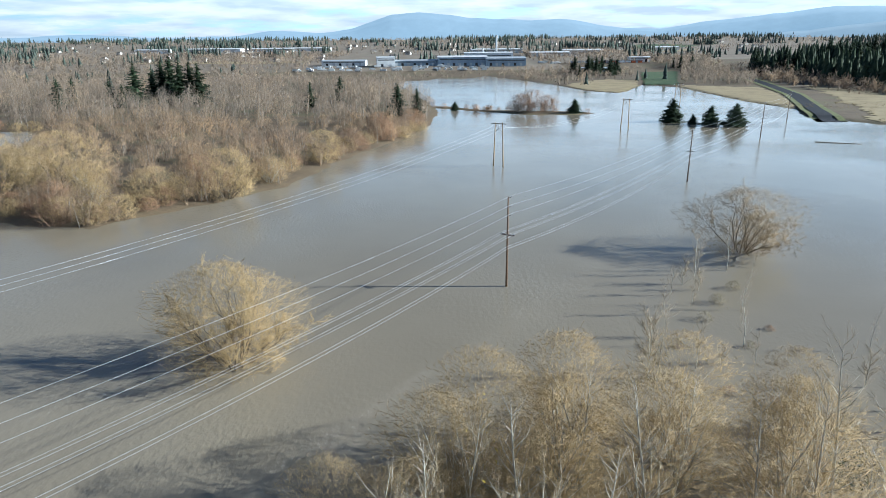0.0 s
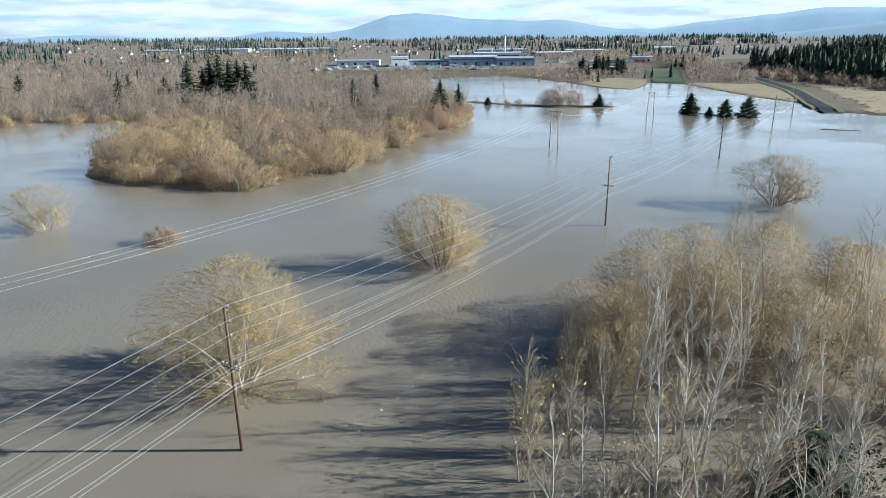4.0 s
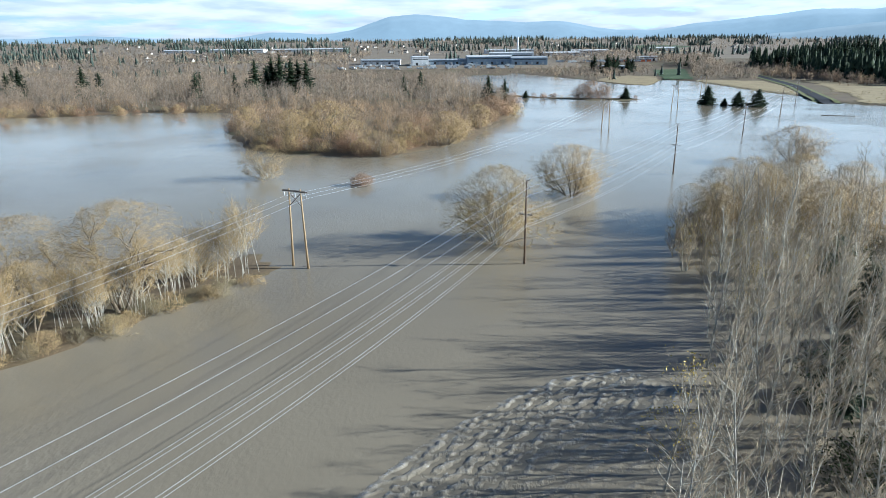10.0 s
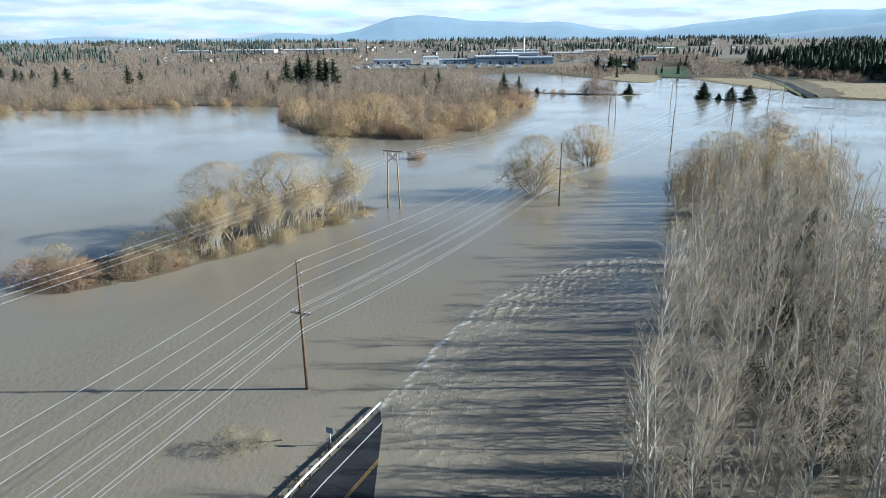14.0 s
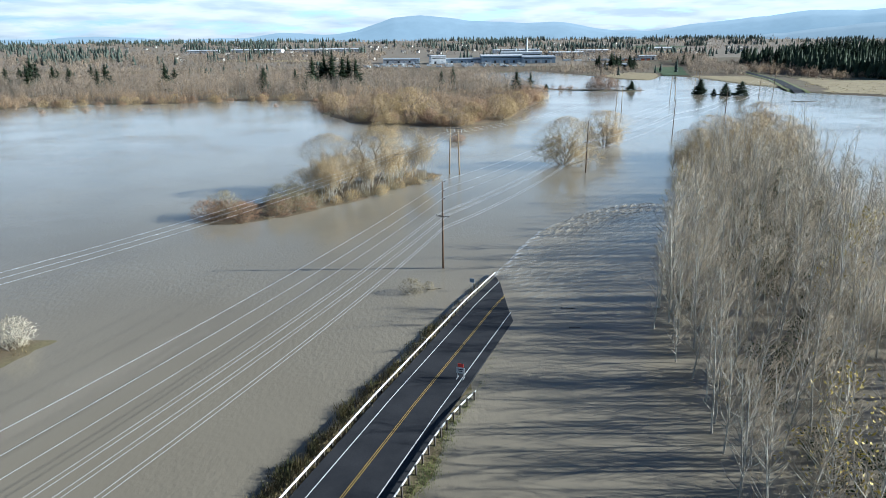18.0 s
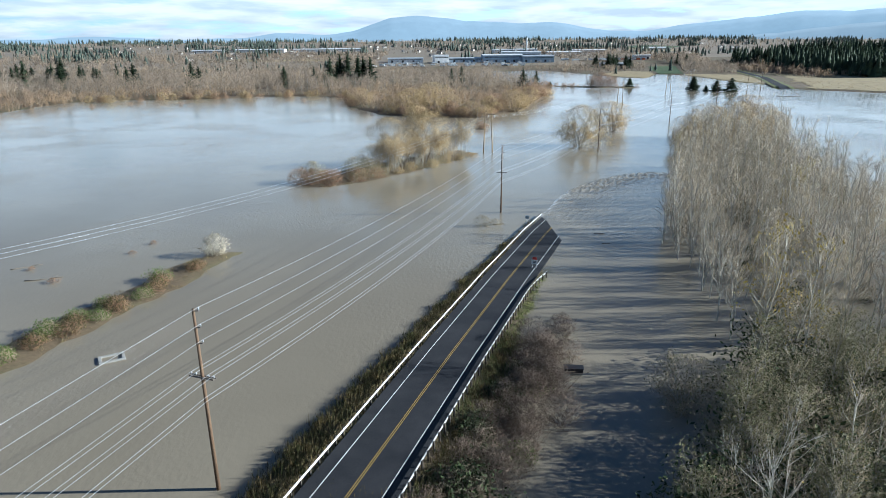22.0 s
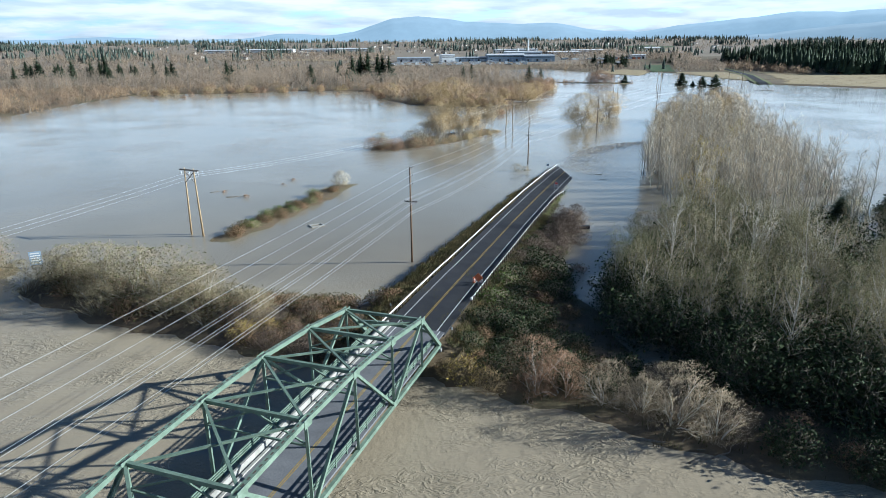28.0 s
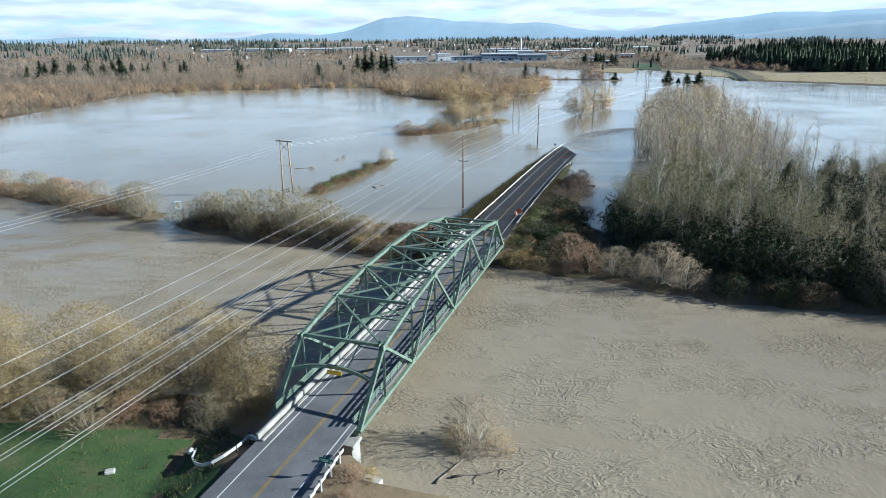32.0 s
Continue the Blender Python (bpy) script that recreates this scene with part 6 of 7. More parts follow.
def far_firs(name, label, places, hs, seed, material=None):
    """Distant conifers as one mesh: each two ragged stacked cones."""
    r = np.random.RandomState(seed)
    n = len(places)
    h = r.uniform(*hs, n)
    z = height(places[:, 0], places[:, 1])
    V, T = [], []
    ang = np.linspace(0, 2 * np.pi, 11)[:-1]
    slim = r.uniform(0.7, 1.15, n)
    for k, (lo, hi, w) in enumerate(((0.08, 0.5, 0.23), (0.24, 0.66, 0.20), (0.4, 0.8, 0.16), (0.56, 0.92, 0.115), (0.72, 1.0, 0.075))):
        rad = (h * w * slim)[:, None] * r.uniform(0.75, 1.3, (n, 10)) * np.where(np.arange(10) % 2, 0.6, 1.0)
        ring = np.stack([places[:, :1] + np.cos(ang) * rad, places[:, 1:] + np.sin(ang) * rad, (z + h * lo)[:, None] + rad * r.uniform(-0.5, 0.3, (n, 10))], 2)
        top = np.stack([places[:, 0], places[:, 1], z + h * hi], 1)[:, None]
        V.append(np.concatenate([ring, top], 1).reshape(-1, 3))
        t = np.array([(j, (j + 1) % 10, 10) for j in range(10)])[None] + (np.arange(n) * 11 + k * n * 11)[:, None, None]
        T.append(t.reshape(-1, 3))
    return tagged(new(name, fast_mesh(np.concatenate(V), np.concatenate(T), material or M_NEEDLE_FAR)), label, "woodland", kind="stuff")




def clumped(seed, n, per, box, size):
    """Places in clumps: n middles in a box, with some number round each."""
    r = np.random.RandomState(seed)
    y = r.uniform(box[2], box[3], n)
    mid = np.stack([r.uniform(box[0], box[1], n) * (y + 300), y], 1)
    own = np.repeat(np.arange(n), r.randint(per[0], per[1], n))
    p = mid[own] + r.normal(0, 1, (len(own), 2)) * np.array((size * 1.6, size * 0.8)) * r.uniform(0.4, 1.4, n)[own][:, None]
    return p[(height(p[:, 0], p[:, 1]) > 0.4) & ~((p[:, 1] < 1120) & (p[:, 0] > -240) & (p[:, 0] < 160))]


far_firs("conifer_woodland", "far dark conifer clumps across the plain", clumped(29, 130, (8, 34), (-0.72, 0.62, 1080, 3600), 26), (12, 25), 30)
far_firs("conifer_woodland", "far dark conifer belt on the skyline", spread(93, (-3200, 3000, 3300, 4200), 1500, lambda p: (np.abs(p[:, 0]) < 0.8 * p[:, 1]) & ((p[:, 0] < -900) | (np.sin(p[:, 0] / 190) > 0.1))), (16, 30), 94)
far_firs("conifer_woodland", "dense dark fir stand at the foot of the rise", np.concatenate([scatter(np.random.RandomState(95), [(392, 700), (386, 610), (384, 530), (400, 475), (520, 455), (800, 440), (800, 560), (560, 540), (450, 610), (404, 680)], 620, 4.2), scatter(np.random.RandomState(96), RISE, 620, 5.0)]), (17, 33), 97, M_NEEDLE)
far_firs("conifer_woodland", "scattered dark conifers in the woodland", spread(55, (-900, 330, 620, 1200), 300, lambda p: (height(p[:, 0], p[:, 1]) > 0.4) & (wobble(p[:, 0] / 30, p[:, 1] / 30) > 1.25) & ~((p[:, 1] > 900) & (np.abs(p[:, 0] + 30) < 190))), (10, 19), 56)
FIELD_E = [(246, 640), (300, 598), (316, 640), (343, 740), (388, 900), (440, 1100), (340, 1100), (335, 890), (270, 720)]
FIELD_W = [(70, 850), (110, 700), (185, 745), (212, 720), (268, 890), (290, 920), (200, 960), (60, 920)]
woods("woodland", "grey-green bare trees beside a green field", scatter(np.random.RandomState(81), FIELD_E, 240, 6.5), (7, 19), (0.25, 0.42), 60, 0.12, M_WOODLAND_FAR, 82)
woods("woodland", "bare trees and bushes beside a green field", scatter(np.random.RandomState(83), FIELD_W, 200, 8.0), (5, 13), (0.3, 0.5), 40, 0.14, M_WOODLAND_FAR, 84)
put(CON[2:], [(172 + 9 * (k % 7) + 3 * (k % 3), 815 + 14 * (k // 7) + 17 * (k % 4), 0.55 + 0.1 * (k % 5)) for k in range(20)] + [(352, 905, 0.8), (345, 930, 0.7), (338, 940, 0.6)], "fir", "dark fir beside a green field", "tree", "firs beside the green field")
woods("woodland", "pale scrub on the western shore", spread(31, (-700, -400, -160, 330), 1900, lambda p: in_nw(p, 2)), (4, 12), (0.35, 0.55), 30, 0.12, M_WOODLAND, 32)
woods("woodland", "grey-green scrub before the fir stand", spread(33, (300, 700, 440, 760), 1500, lambda p: (height(p[:, 0], p[:, 1]) > 0.5) & (p[:, 1] > 430 + 0.12 * p[:, 0]) & (np.abs(p[:, 0] - 285 - 0.24 * (p[:, 1] - 490)) > 14) & (p[:, 0] > 330)), (5, 14), (0.35, 0.6), 34, 0.14, M_WOODLAND, 34)
woods("woodland", "low brown scrub along the eastern shore", spread(35, (200, 700, -60, 420), 2200, lambda p: (height(p[:, 0], p[:, 1]) > 0.2) & (p[:, 0] > 232)), (0.6, 1.8), (0.8, 1.4), 18, 0.09, M_STRAW, 36)
# tan willows on the tip of the woodland
WF = [kit_of(willow(19 + k, 11.5, 16.0 - 2 * k, 12, 0.6, 0.06), M_BARK, (M_TWIG_TAN, M_TWIG_RED)[k]) for k in range(2)]
put([WF[0], W4], [(-130.3, 159, 1.2), (-117, 150, 0.95), (-145, 152, 1.0), (-105, 128, 0.75), (-74, 148, 0.95), (-160, 158, 0.8), (-92, 138, 0.7), (-66, 168, 0.75), (-55, 205, 0.8), (-150, 175, 1.0), (-182, 205, 0.8)], "willow", "tan bare willow on the woodland's edge", "tree", "willows on the woodland's edge")
put([WF[1]], [(-118, 132, 0.62), (-86, 160, 0.8), (-48, 232, 0.7), (-36, 262, 0.7), (-24, 300, 0.8), (-40, 285, 0.8)], "tree", "reddish bare tree on the woodland's edge", "tree", "willows on the woodland's edge")
put(S_TAN + S_RED, line_of((-163, 143), (-100, 118), 16, (1.3, 2.0), 2.0, 18) + line_of((-98, 120), (-20, 300), 34, (1.2, 1.9), 3.0, 19), "shrub", "tan shrub at the woodland's flooded edge", "shrub", "shrubs on the woodland's edge")
put(S_TAN + S_RED, line_of((-430, 270), (-230, 318), 26, (1.3, 2.2), 5.0, 20) + line_of((-190, 198), (-205, 300), 12, (1.3, 1.9), 3.0, 37), "shrub", "tan shrub at the woodland's flooded edge", "shrub", "shrubs on the woodland's edge")
put([WF[1]], [(52, 383, 1.05), (44, 386, 0.85), (62, 384, 0.8), (-18, 432, 0.5), (15, 398, 0.35), (24, 396, 0.3)], "tree", "bare tree on a narrow dyke in the flood", "tree", "trees on the dyke")
put(S_RED, line_of((-20, 425), (88, 374), 14, (0.6, 1.2), 1.0, 38), "shrub", "low shrub on a narrow dyke", "shrub", "shrubs on the dyke")

# ---- verges, fields and far ground ----


def drape(name, poly, step, material, label, category, up=0.08, ragged=1.0):
    """A sheet laid over the ground inside an outline."""
    xs, ys = [p[0] for p in poly], [p[1] for p in poly]
    gx, gy = np.arange(min(xs) - step, max(xs) + step * 2, step), np.arange(min(ys) - step, max(ys) + step * 2, step)
    X, Y = np.meshgrid(gx, gy, indexing="ij")
    d = shore(X, Y, poly) + ragged * wobble(X, Y)
    Z = height(X, Y) + up
    ok = (d > 0) & (Z > up - 0.8)
    nx, ny = X.shape
    idx = np.arange(nx * ny).reshape(nx, ny)
    cell = ok[:-1, :-1] & ok[1:, :-1] & ok[1:, 1:] & ok[:-1, 1:]
    a, b, c, e = (q[cell] for q in (idx[:-1, :-1], idx[1:, :-1], idx[1:, 1:], idx[:-1, 1:]))
    if not len(a):
        return None
    tris = np.concatenate([np.stack([a, b, c], 1), np.stack([a, c, e], 1)])
    used, inv = np.unique(tris, return_inverse=True)
    V = np.stack([X.ravel(), Y.ravel(), Z.ravel()], 1)[used]
    ob = new(name, fast_mesh(V, inv.reshape(-1, 3), material, smooth=True))
    return tagged(ob, label, category, kind="structure")


drape("field_ground", [(-420, -340), (-250, -338), (-212, -340), (-200, -344), (-194.5, -353), (-192, -370), (-190, -430), (-420, -430)], 2.0, M_FIELD, "lush green field on the south bank", "field", ragged=0.5)
drape("field_ground", [(202, 640), (234, 615), (262, 700), (328, 882), (300, 905), (275, 895), (235, 760)], 4.0, M_FIELD, "bright green field at the head of the flood", "field", 0.3, 0.5)
drape("dry_field_ground", [(118, 640), (132, 563), (152, 540), (168, 565), (200, 642), (215, 700), (190, 740), (150, 700)], 2.5, M_DRY, "strip of straw-coloured grass beside the flood", "field", 0.05)
drape("dry_field_ground", [(226, 384), (220, 450), (222, 520), (227, 604), (236, 618), (294, 575), (272, 490), (246, 420)], 2.0, M_DRY, "straw-coloured meadow beside the far road", "field", 0.05)
drape("dry_field_ground", [(228, 318), (300, 225), (420, 90), (900, 60), (900, 420), (500, 420), (330, 440), (300, 470), (250, 350)], 5.0, M_DRY, "straw-coloured meadow along the eastern shore", "field", 0.2)
drape("field_ground", [(480, 1700), (560, 1650), (760, 1900), (740, 2150), (560, 2050)], 14.0, M_FIELD, "far green field on the plain", "field", 0.6)
drape("dry_field_ground", [(430, 1480), (520, 1450), (640, 1600), (560, 1660)], 14.0, M_DRY, "far pale field on the plain", "field", 0.6)
drape("dry_field_ground", [(-620, 1150), (-300, 1100), (-220, 1180), (-560, 1260)], 14.0, M_DRY, "far pale field before the town", "field", 0.6)


drape("scrub_ground", [(262, 400), (300, 470), (336, 590), (420, 560), (520, 500), (600, 430), (330, 425)], 6.0, M_DRY, "tan rough ground beside the far road", "field", 0.15)
drape("scrub_ground", [(-2400, 1060), (-900, 700), (-240, 700), (-200, 905), (180, 905), (210, 1020), (420, 1080), (700, 1000), (2400, 1300), (3000, 3900), (-3000, 3900)], 30.0, M_SCRUB, "far plain of tan scrub and gardens", "plain", 0.25)


def path_ribbon(points, half, up, material, step=6.0):
    """A flat strip along a line, following the ground."""
    P = np.array(points, float)
    seg = np.r_[0, np.cumsum(np.hypot(*np.diff(P, axis=0).T))]
    t = np.arange(0, seg[-1], step)
    x, y = np.interp(t, seg, P[:, 0]), np.interp(t, seg, P[:, 1])
    dx, dy = np.gradient(x), np.gradient(y)
    n = np.hypot(dx, dy)
    nx, ny = dy / n, -dx / n
    z = np.maximum(height(x, y), -0.4) + up
    L, R = np.stack([x - nx * half, y - ny * half, z], 1), np.stack([x + nx * half, y + ny * half, z], 1)
    V = np.stack([L, R], 1).reshape(-1, 3)
    F = [(2 * i, 2 * i + 1, 2 * i + 3, 2 * i + 2) for i in range(len(t) - 1)]
    return mesh_of(V, F, material)


FAR_ROAD = [(212, 318), (218, 335), (232, 372), (252, 420), (281, 490), (302, 560), (322, 630), (350, 740), (395, 900), (440, 1100)]
far_road = thing("far_road", "grey country road rising out of the flood", "road", kind="structure")
part("roadway", path_ribbon(FAR_ROAD, 4.6, 0.45, M_ASPHALT), far_road)
part("verge", path_ribbon([(x - 6.6, y) for x, y in FAR_ROAD], 2.2, 0.4, M_GRASS), far_road, "yellow-green grass verge")
part("verge", path_ribbon([(x + 6.6, y) for x, y in FAR_ROAD], 2.0, 0.4, M_GRASS), far_road, "yellow-green grass verge")


def tufts(name, label, places, hs, blades, wide, material, seed, spread=0.45, lean=0.5):
    """Grass and weeds: each place a tuft of thin tapered blades, all one mesh."""
    r = np.random.RandomState(seed)
    n = len(places)
    own = np.repeat(np.arange(n), blades)
    h = (r.uniform(*hs, n)[own]) * r.uniform(0.5, 1.0, len(own))
    a = r.uniform(0, 2 * np.pi, len(own))
    foot = places[own] + np.stack([r.normal(0, spread, len(own)), r.normal(0, spread, len(own)), np.full(len(own), -0.08)], 1)
    tip = foot + np.stack([np.cos(a) * h * lean * r.uniform(0, 1, len(own)), np.sin(a) * h * lean * r.uniform(0, 1, len(own)), h], 1)
    w = wide * r.uniform(0.6, 1.4, len(own))
    V, T = tubes(np.stack([foot, tip], 1), np.stack([w, w * 0.2], 1), 3)
    return tagged(new(name, fast_mesh(V, T, material)), label, "grass", kind="stuff")


def verge_places(seed, s0, s1, o0, o1, n):
    r = np.random.RandomState(seed)
    s, o = r.uniform(s0, s1, n), r.uniform(o0, o1, n)
    p = RO[None] + RU[None] * s[:, None] + RN[None] * (road_mid(s) + o)[:, None]
    z = height(p[:, 0], p[:, 1])
    return np.stack([p[:, 0], p[:, 1], z], 1)[z > -0.42]


tufts("roadside_weeds", "brown dead weeds on the western road bank", verge_places(41, 8, 173, -11, -5.6, 3000), (0.5, 1.4), 9, 0.035, M_STRAW, 42)
tufts("roadside_brush", "dark tangled brush on the western road bank", verge_places(43, 8, 172, -12, -6.2, 3000), (0.7, 2.0), 9, 0.05, M_BRAMBLE, 44)
tufts("roadside_grass", "green and yellow grass on the eastern road bank", verge_places(45, 70, 158, 5.6, 11, 3200), (0.25, 0.7), 10, 0.035, M_GRASS, 46)
tufts("roadside_brush", "dark tangled brush on the eastern road bank", verge_places(47, 8, 95, 5.8, 13.0, 2800), (0.5, 1.5), 9, 0.05, M_BRAMBLE, 48)
r_ = np.random.RandomState(49)
_q = np.stack([r_.uniform(-245, -190, 5200), r_.uniform(-378, -336, 5200)], 1)
_q = _q[(height(_q[:, 0], _q[:, 1]) > 0.6) & (np.abs(road_sn(_q[:, 0], _q[:, 1])[1] - 1) > 6.5)]
tufts("field_grass", "green and brown grass at the field's edge", np.stack([_q[:, 0], _q[:, 1], height(_q[:, 0], _q[:, 1])], 1), (0.2, 0.6), 9, 0.035, M_GRASS, 50)
_q = np.stack([r_.uniform(-160, -20, 3500), r_.uniform(-340, -235, 3500)], 1)
_q = _q[height(_q[:, 0], _q[:, 1]) > 0.1]
tufts("undergrowth", "matted brown undergrowth on the wooded bank", np.stack([_q[:, 0], _q[:, 1], height(_q[:, 0], _q[:, 1])], 1), (0.3, 1.2), 8, 0.05, M_BRAMBLE, 51)
_q = np.stack([r_.uniform(-340, -150, 5200), r_.uniform(-285, -20, 5200)], 1)
_q = _q[(height(_q[:, 0], _q[:, 1]) > 0.02) & (np.abs(road_sn(_q[:, 0], _q[:, 1])[1]) > 9)]
tufts("bank_grass", "dead grass and weeds on flooded banks", np.stack([_q[:, 0], _q[:, 1], height(_q[:, 0], _q[:, 1])], 1), (0.3, 1.0), 9, 0.05, M_STRAW, 52)

# ---- water pouring over the drowned road ----


def rapids():
    """Broken water below the drowned road's edge: a line of foam, standing waves in scales, and fine ripples that die away."""
    edge_line = [(-106.5, -124), (-101.7, -114.8), (-98.8, -107.1), (-91.6, -93.3), (-84.5, -84.3), (-76, -76), (-65, -68.5), (-54, -65.5)]
    poly = edge_line + [(-47, -74), (-50, -92), (-62, -112), (-74, -136), (-86, -152), (-97, -152), (-104, -136)]
    step = 0.3
    gx, gy = np.arange(-110, -46, step), np.arange(-154, -62, step)
    X, Y = np.meshgrid(gx, gy, indexing="ij")
    d = shore(X, Y, poly)
    e = np.full(X.shape, 1e9)
    wander = 0.7 * np.sin(0.9 * X + 0.5 * Y) + 0.4 * np.sin(2.1 * Y - X)
    for (x0, y0), (x1, y1) in zip(edge_line, edge_line[1:]):
        ex, ey = x1 - x0, y1 - y0
        t = np.clip(((X - x0) * ex + (Y - y0) * ey) / (ex * ex + ey * ey), 0, 1)
        e = np.minimum(e, np.hypot(X - x0 - t * ex, Y - y0 - t * ey))
    e = np.maximum(e + 0.5 * wander, 0)
    r = np.random.RandomState(61)
    chop = np.zeros(X.shape)
    for k in range(12):
        a, f = 2.3 + r.normal(0, 0.6), r.uniform(2.2, 6.0)
        chop += np.sin(f * (X * np.cos(a) + Y * np.sin(a)) + r.uniform(0, 6.3) + 1.3 * np.sin(0.33 * Y + 0.21 * X + k)) / f
    # scalloped standing waves: sharp broken crests in rows
    u, v = X * math.cos(2.16) + Y * math.sin(2.16), -X * math.sin(2.16) + Y * math.cos(2.16)
    u = u + 0.7 * np.sin(0.55 * v + 0.8 * np.sin(0.3 * u)) + 0.35 * np.sin(1.5 * v + 1.3 * u)
    crest = (1 - np.abs(np.sin(2.3 * u))) ** 1.5 * (0.5 + 0.5 * np.sin(1.15 * v + 2.4 * np.floor(2.3 * u / math.pi)))
    north = np.clip((Y + 101) / 8, 0, 1)
    band = np.clip((13 - e) / 5, 0, 1) * north
    soft = np.clip(d / 3, 0, 1)
    lip = np.exp(-(e - 0.5) ** 2 / 0.4)
    ripple = soft * np.clip(1.25 * np.exp(-e / 15) + 0.3 * north, 0, 1)
    Z = (chop * (0.06 * ripple + 0.10 * band + 0.16 * lip) + 0.17 * crest * band + 0.06 * lip) * np.clip(d / 1.2, 0, 1) + 0.012
    foam = np.clip(lip * (0.4 + 1.1 * chop) * (1 - 0.6 * north) + 0.6 * band * crest ** 2 * soft + 0.25 * ripple * np.clip(chop - 0.2, 0, 1), 0, 1)
    keep = d > -0.2
    nx, ny = X.shape
    idx = np.arange(nx * ny).reshape(nx, ny)
    cell = keep[:-1, :-1] & keep[1:, :-1] & keep[1:, 1:] & keep[:-1, 1:]
    a, b, c, q = (w[cell] for w in (idx[:-1, :-1], idx[1:, :-1], idx[1:, 1:], idx[:-1, 1:]))
    tris = np.concatenate([np.stack([a, b, c], 1), np.stack([a, c, q], 1)])
    used, inv = np.unique(tris, return_inverse=True)
    V = np.stack([X.ravel(), Y.ravel(), Z.ravel()], 1)[used]
    me = fast_mesh(V, inv.reshape(-1, 3), M_RAPID, smooth=True)
    for name, field in (("ripple", ripple), ("froth", foam)):
        me.attributes.new(name, "FLOAT", "POINT").data.foreach_set("value", field.ravel()[used].astype(np.float32))
    tagged(new("rapids_water", me), "rippling brown water pouring over the drowned road", "water", kind="structure")


rapids()

# ---- the town and works beyond the flood ----
M_CLAD = surface("blue_grey_cladding", [(0.3, (0.20, 0.27, 0.35)), (0.7, (0.30, 0.38, 0.46))], 0.1, 0.6, fine=0.6, bump_s=0.1, stretch=(4, 4, 0.3))
M_PALE = surface("pale_cladding", [(0.3, (0.58, 0.60, 0.60)), (0.7, (0.75, 0.76, 0.76))], 0.1, 0.6, fine=0.8, bump_s=0.1)
M_ROOF = surface("grey_metal_roof", [(0.3, (0.34, 0.37, 0.40)), (0.7, (0.5, 0.53, 0.56))], 0.08, 0.5, fine=0.6, bump_s=0.1)
M_TILE = surface("dark_house_roof", [(0.3, (0.07, 0.065, 0.06)), (0.7, (0.15, 0.13, 0.12))], 0.3, 0.85, fine=2, per_object=0.3)
M_SIDING = surface("house_siding", [(0.3, (0.48, 0.46, 0.42)), (0.7, (0.66, 0.64, 0.60))], 0.2, 0.8, fine=2, per_object=0.25)
M_DARKGLASS = surface("dark_window_glass", [(0.3, (0.02, 0.025, 0.03)), (0.7, (0.05, 0.055, 0.06))], 0.5, 0.15, bump_s=0)
M_ORANGE = surface("orange_paint", [(0.3, (0.55, 0.12, 0.04)), (0.7, (0.7, 0.2, 0.08))], 0.5, 0.6, bump_s=0)


def hall(name, label, x, y, w, d, h, walls, roof, turn=0.0, doors=4, bands=True):
    """A low works hall: walls, a shallow gabled roof with eaves, a window band and loading doors."""
    z = float(height(x, y))
    ob = thing(name, label, "building", at=(x, y, z), turn=turn)
    part("wall", boxes([((0, 0, h / 2 - 0.5), (w / 2, d / 2, h / 2 + 0.5))], walls), ob)
    rise = min(2.2, d * 0.05)
    V = [(-w / 2 - 0.5, -d / 2 - 0.5, h), (w / 2 + 0.5, -d / 2 - 0.5, h), (w / 2 + 0.5, 0, h + rise), (-w / 2 - 0.5, 0, h + rise), (w / 2 + 0.5, d / 2 + 0.5, h), (-w / 2 - 0.5, d / 2 + 0.5, h)]
    V += [(a, b, c - 0.5) for a, b, c in V]
    F = [(0, 1, 2, 3), (3, 2, 4, 5), (6, 9, 8, 7), (9, 11, 10, 8), (0, 6, 7, 1), (4, 10, 11, 5), (1, 7, 8, 2), (2, 8, 10, 4), (0, 3, 9, 6), (3, 5, 11, 9)]
    part("roof", mesh_of(V, F, roof), ob)
    if bands:
        part("window_band", boxes([((0, -d / 2 - 0.02, h * 0.72), (w * 0.46, 0.06, h * 0.05))], M_DARKGLASS), ob, "dark strip of windows")
    for k in range(doors):
        dx = (k + 0.5) / doors * w * 0.9 - w * 0.45
        part("loading_door", boxes([((dx, -d / 2 - 0.03, 2.1), (1.9, 0.08, 2.2))], M_ROOF if k % 2 else M_DARKGLASS), ob)
    return ob


hall("factory_hall", "long blue-grey factory hall with a pale roof", 25, 1010, 78, 40, 13, M_CLAD, M_PALE, 0, 8)
hall("factory_hall", "lower blue factory hall with a grey roof", 92, 1000, 62, 44, 11, M_CLAD, M_ROOF, 0, 6)
hall("factory_hall", "low grey storage hall", -55, 1015, 86, 30, 8, M_CLAD, M_ROOF, 0, 8)
hall("factory_hall", "tall white works building", -96, 1000, 28, 26, 14, M_PALE, M_PALE, 8, 2)
hall("factory_hall", "low grey storage hall", -165, 1030, 70, 30, 8, M_PALE, M_ROOF, 0, 6)
hall("warehouse", "grey barn with a pale roof", 215, 905, 44, 24, 6, M_CLAD, M_ROOF, -6, 3)
hall("factory_hall", "pale process building behind the halls", 70, 1060, 80, 26, 17, M_PALE, M_PALE, 0, 4)
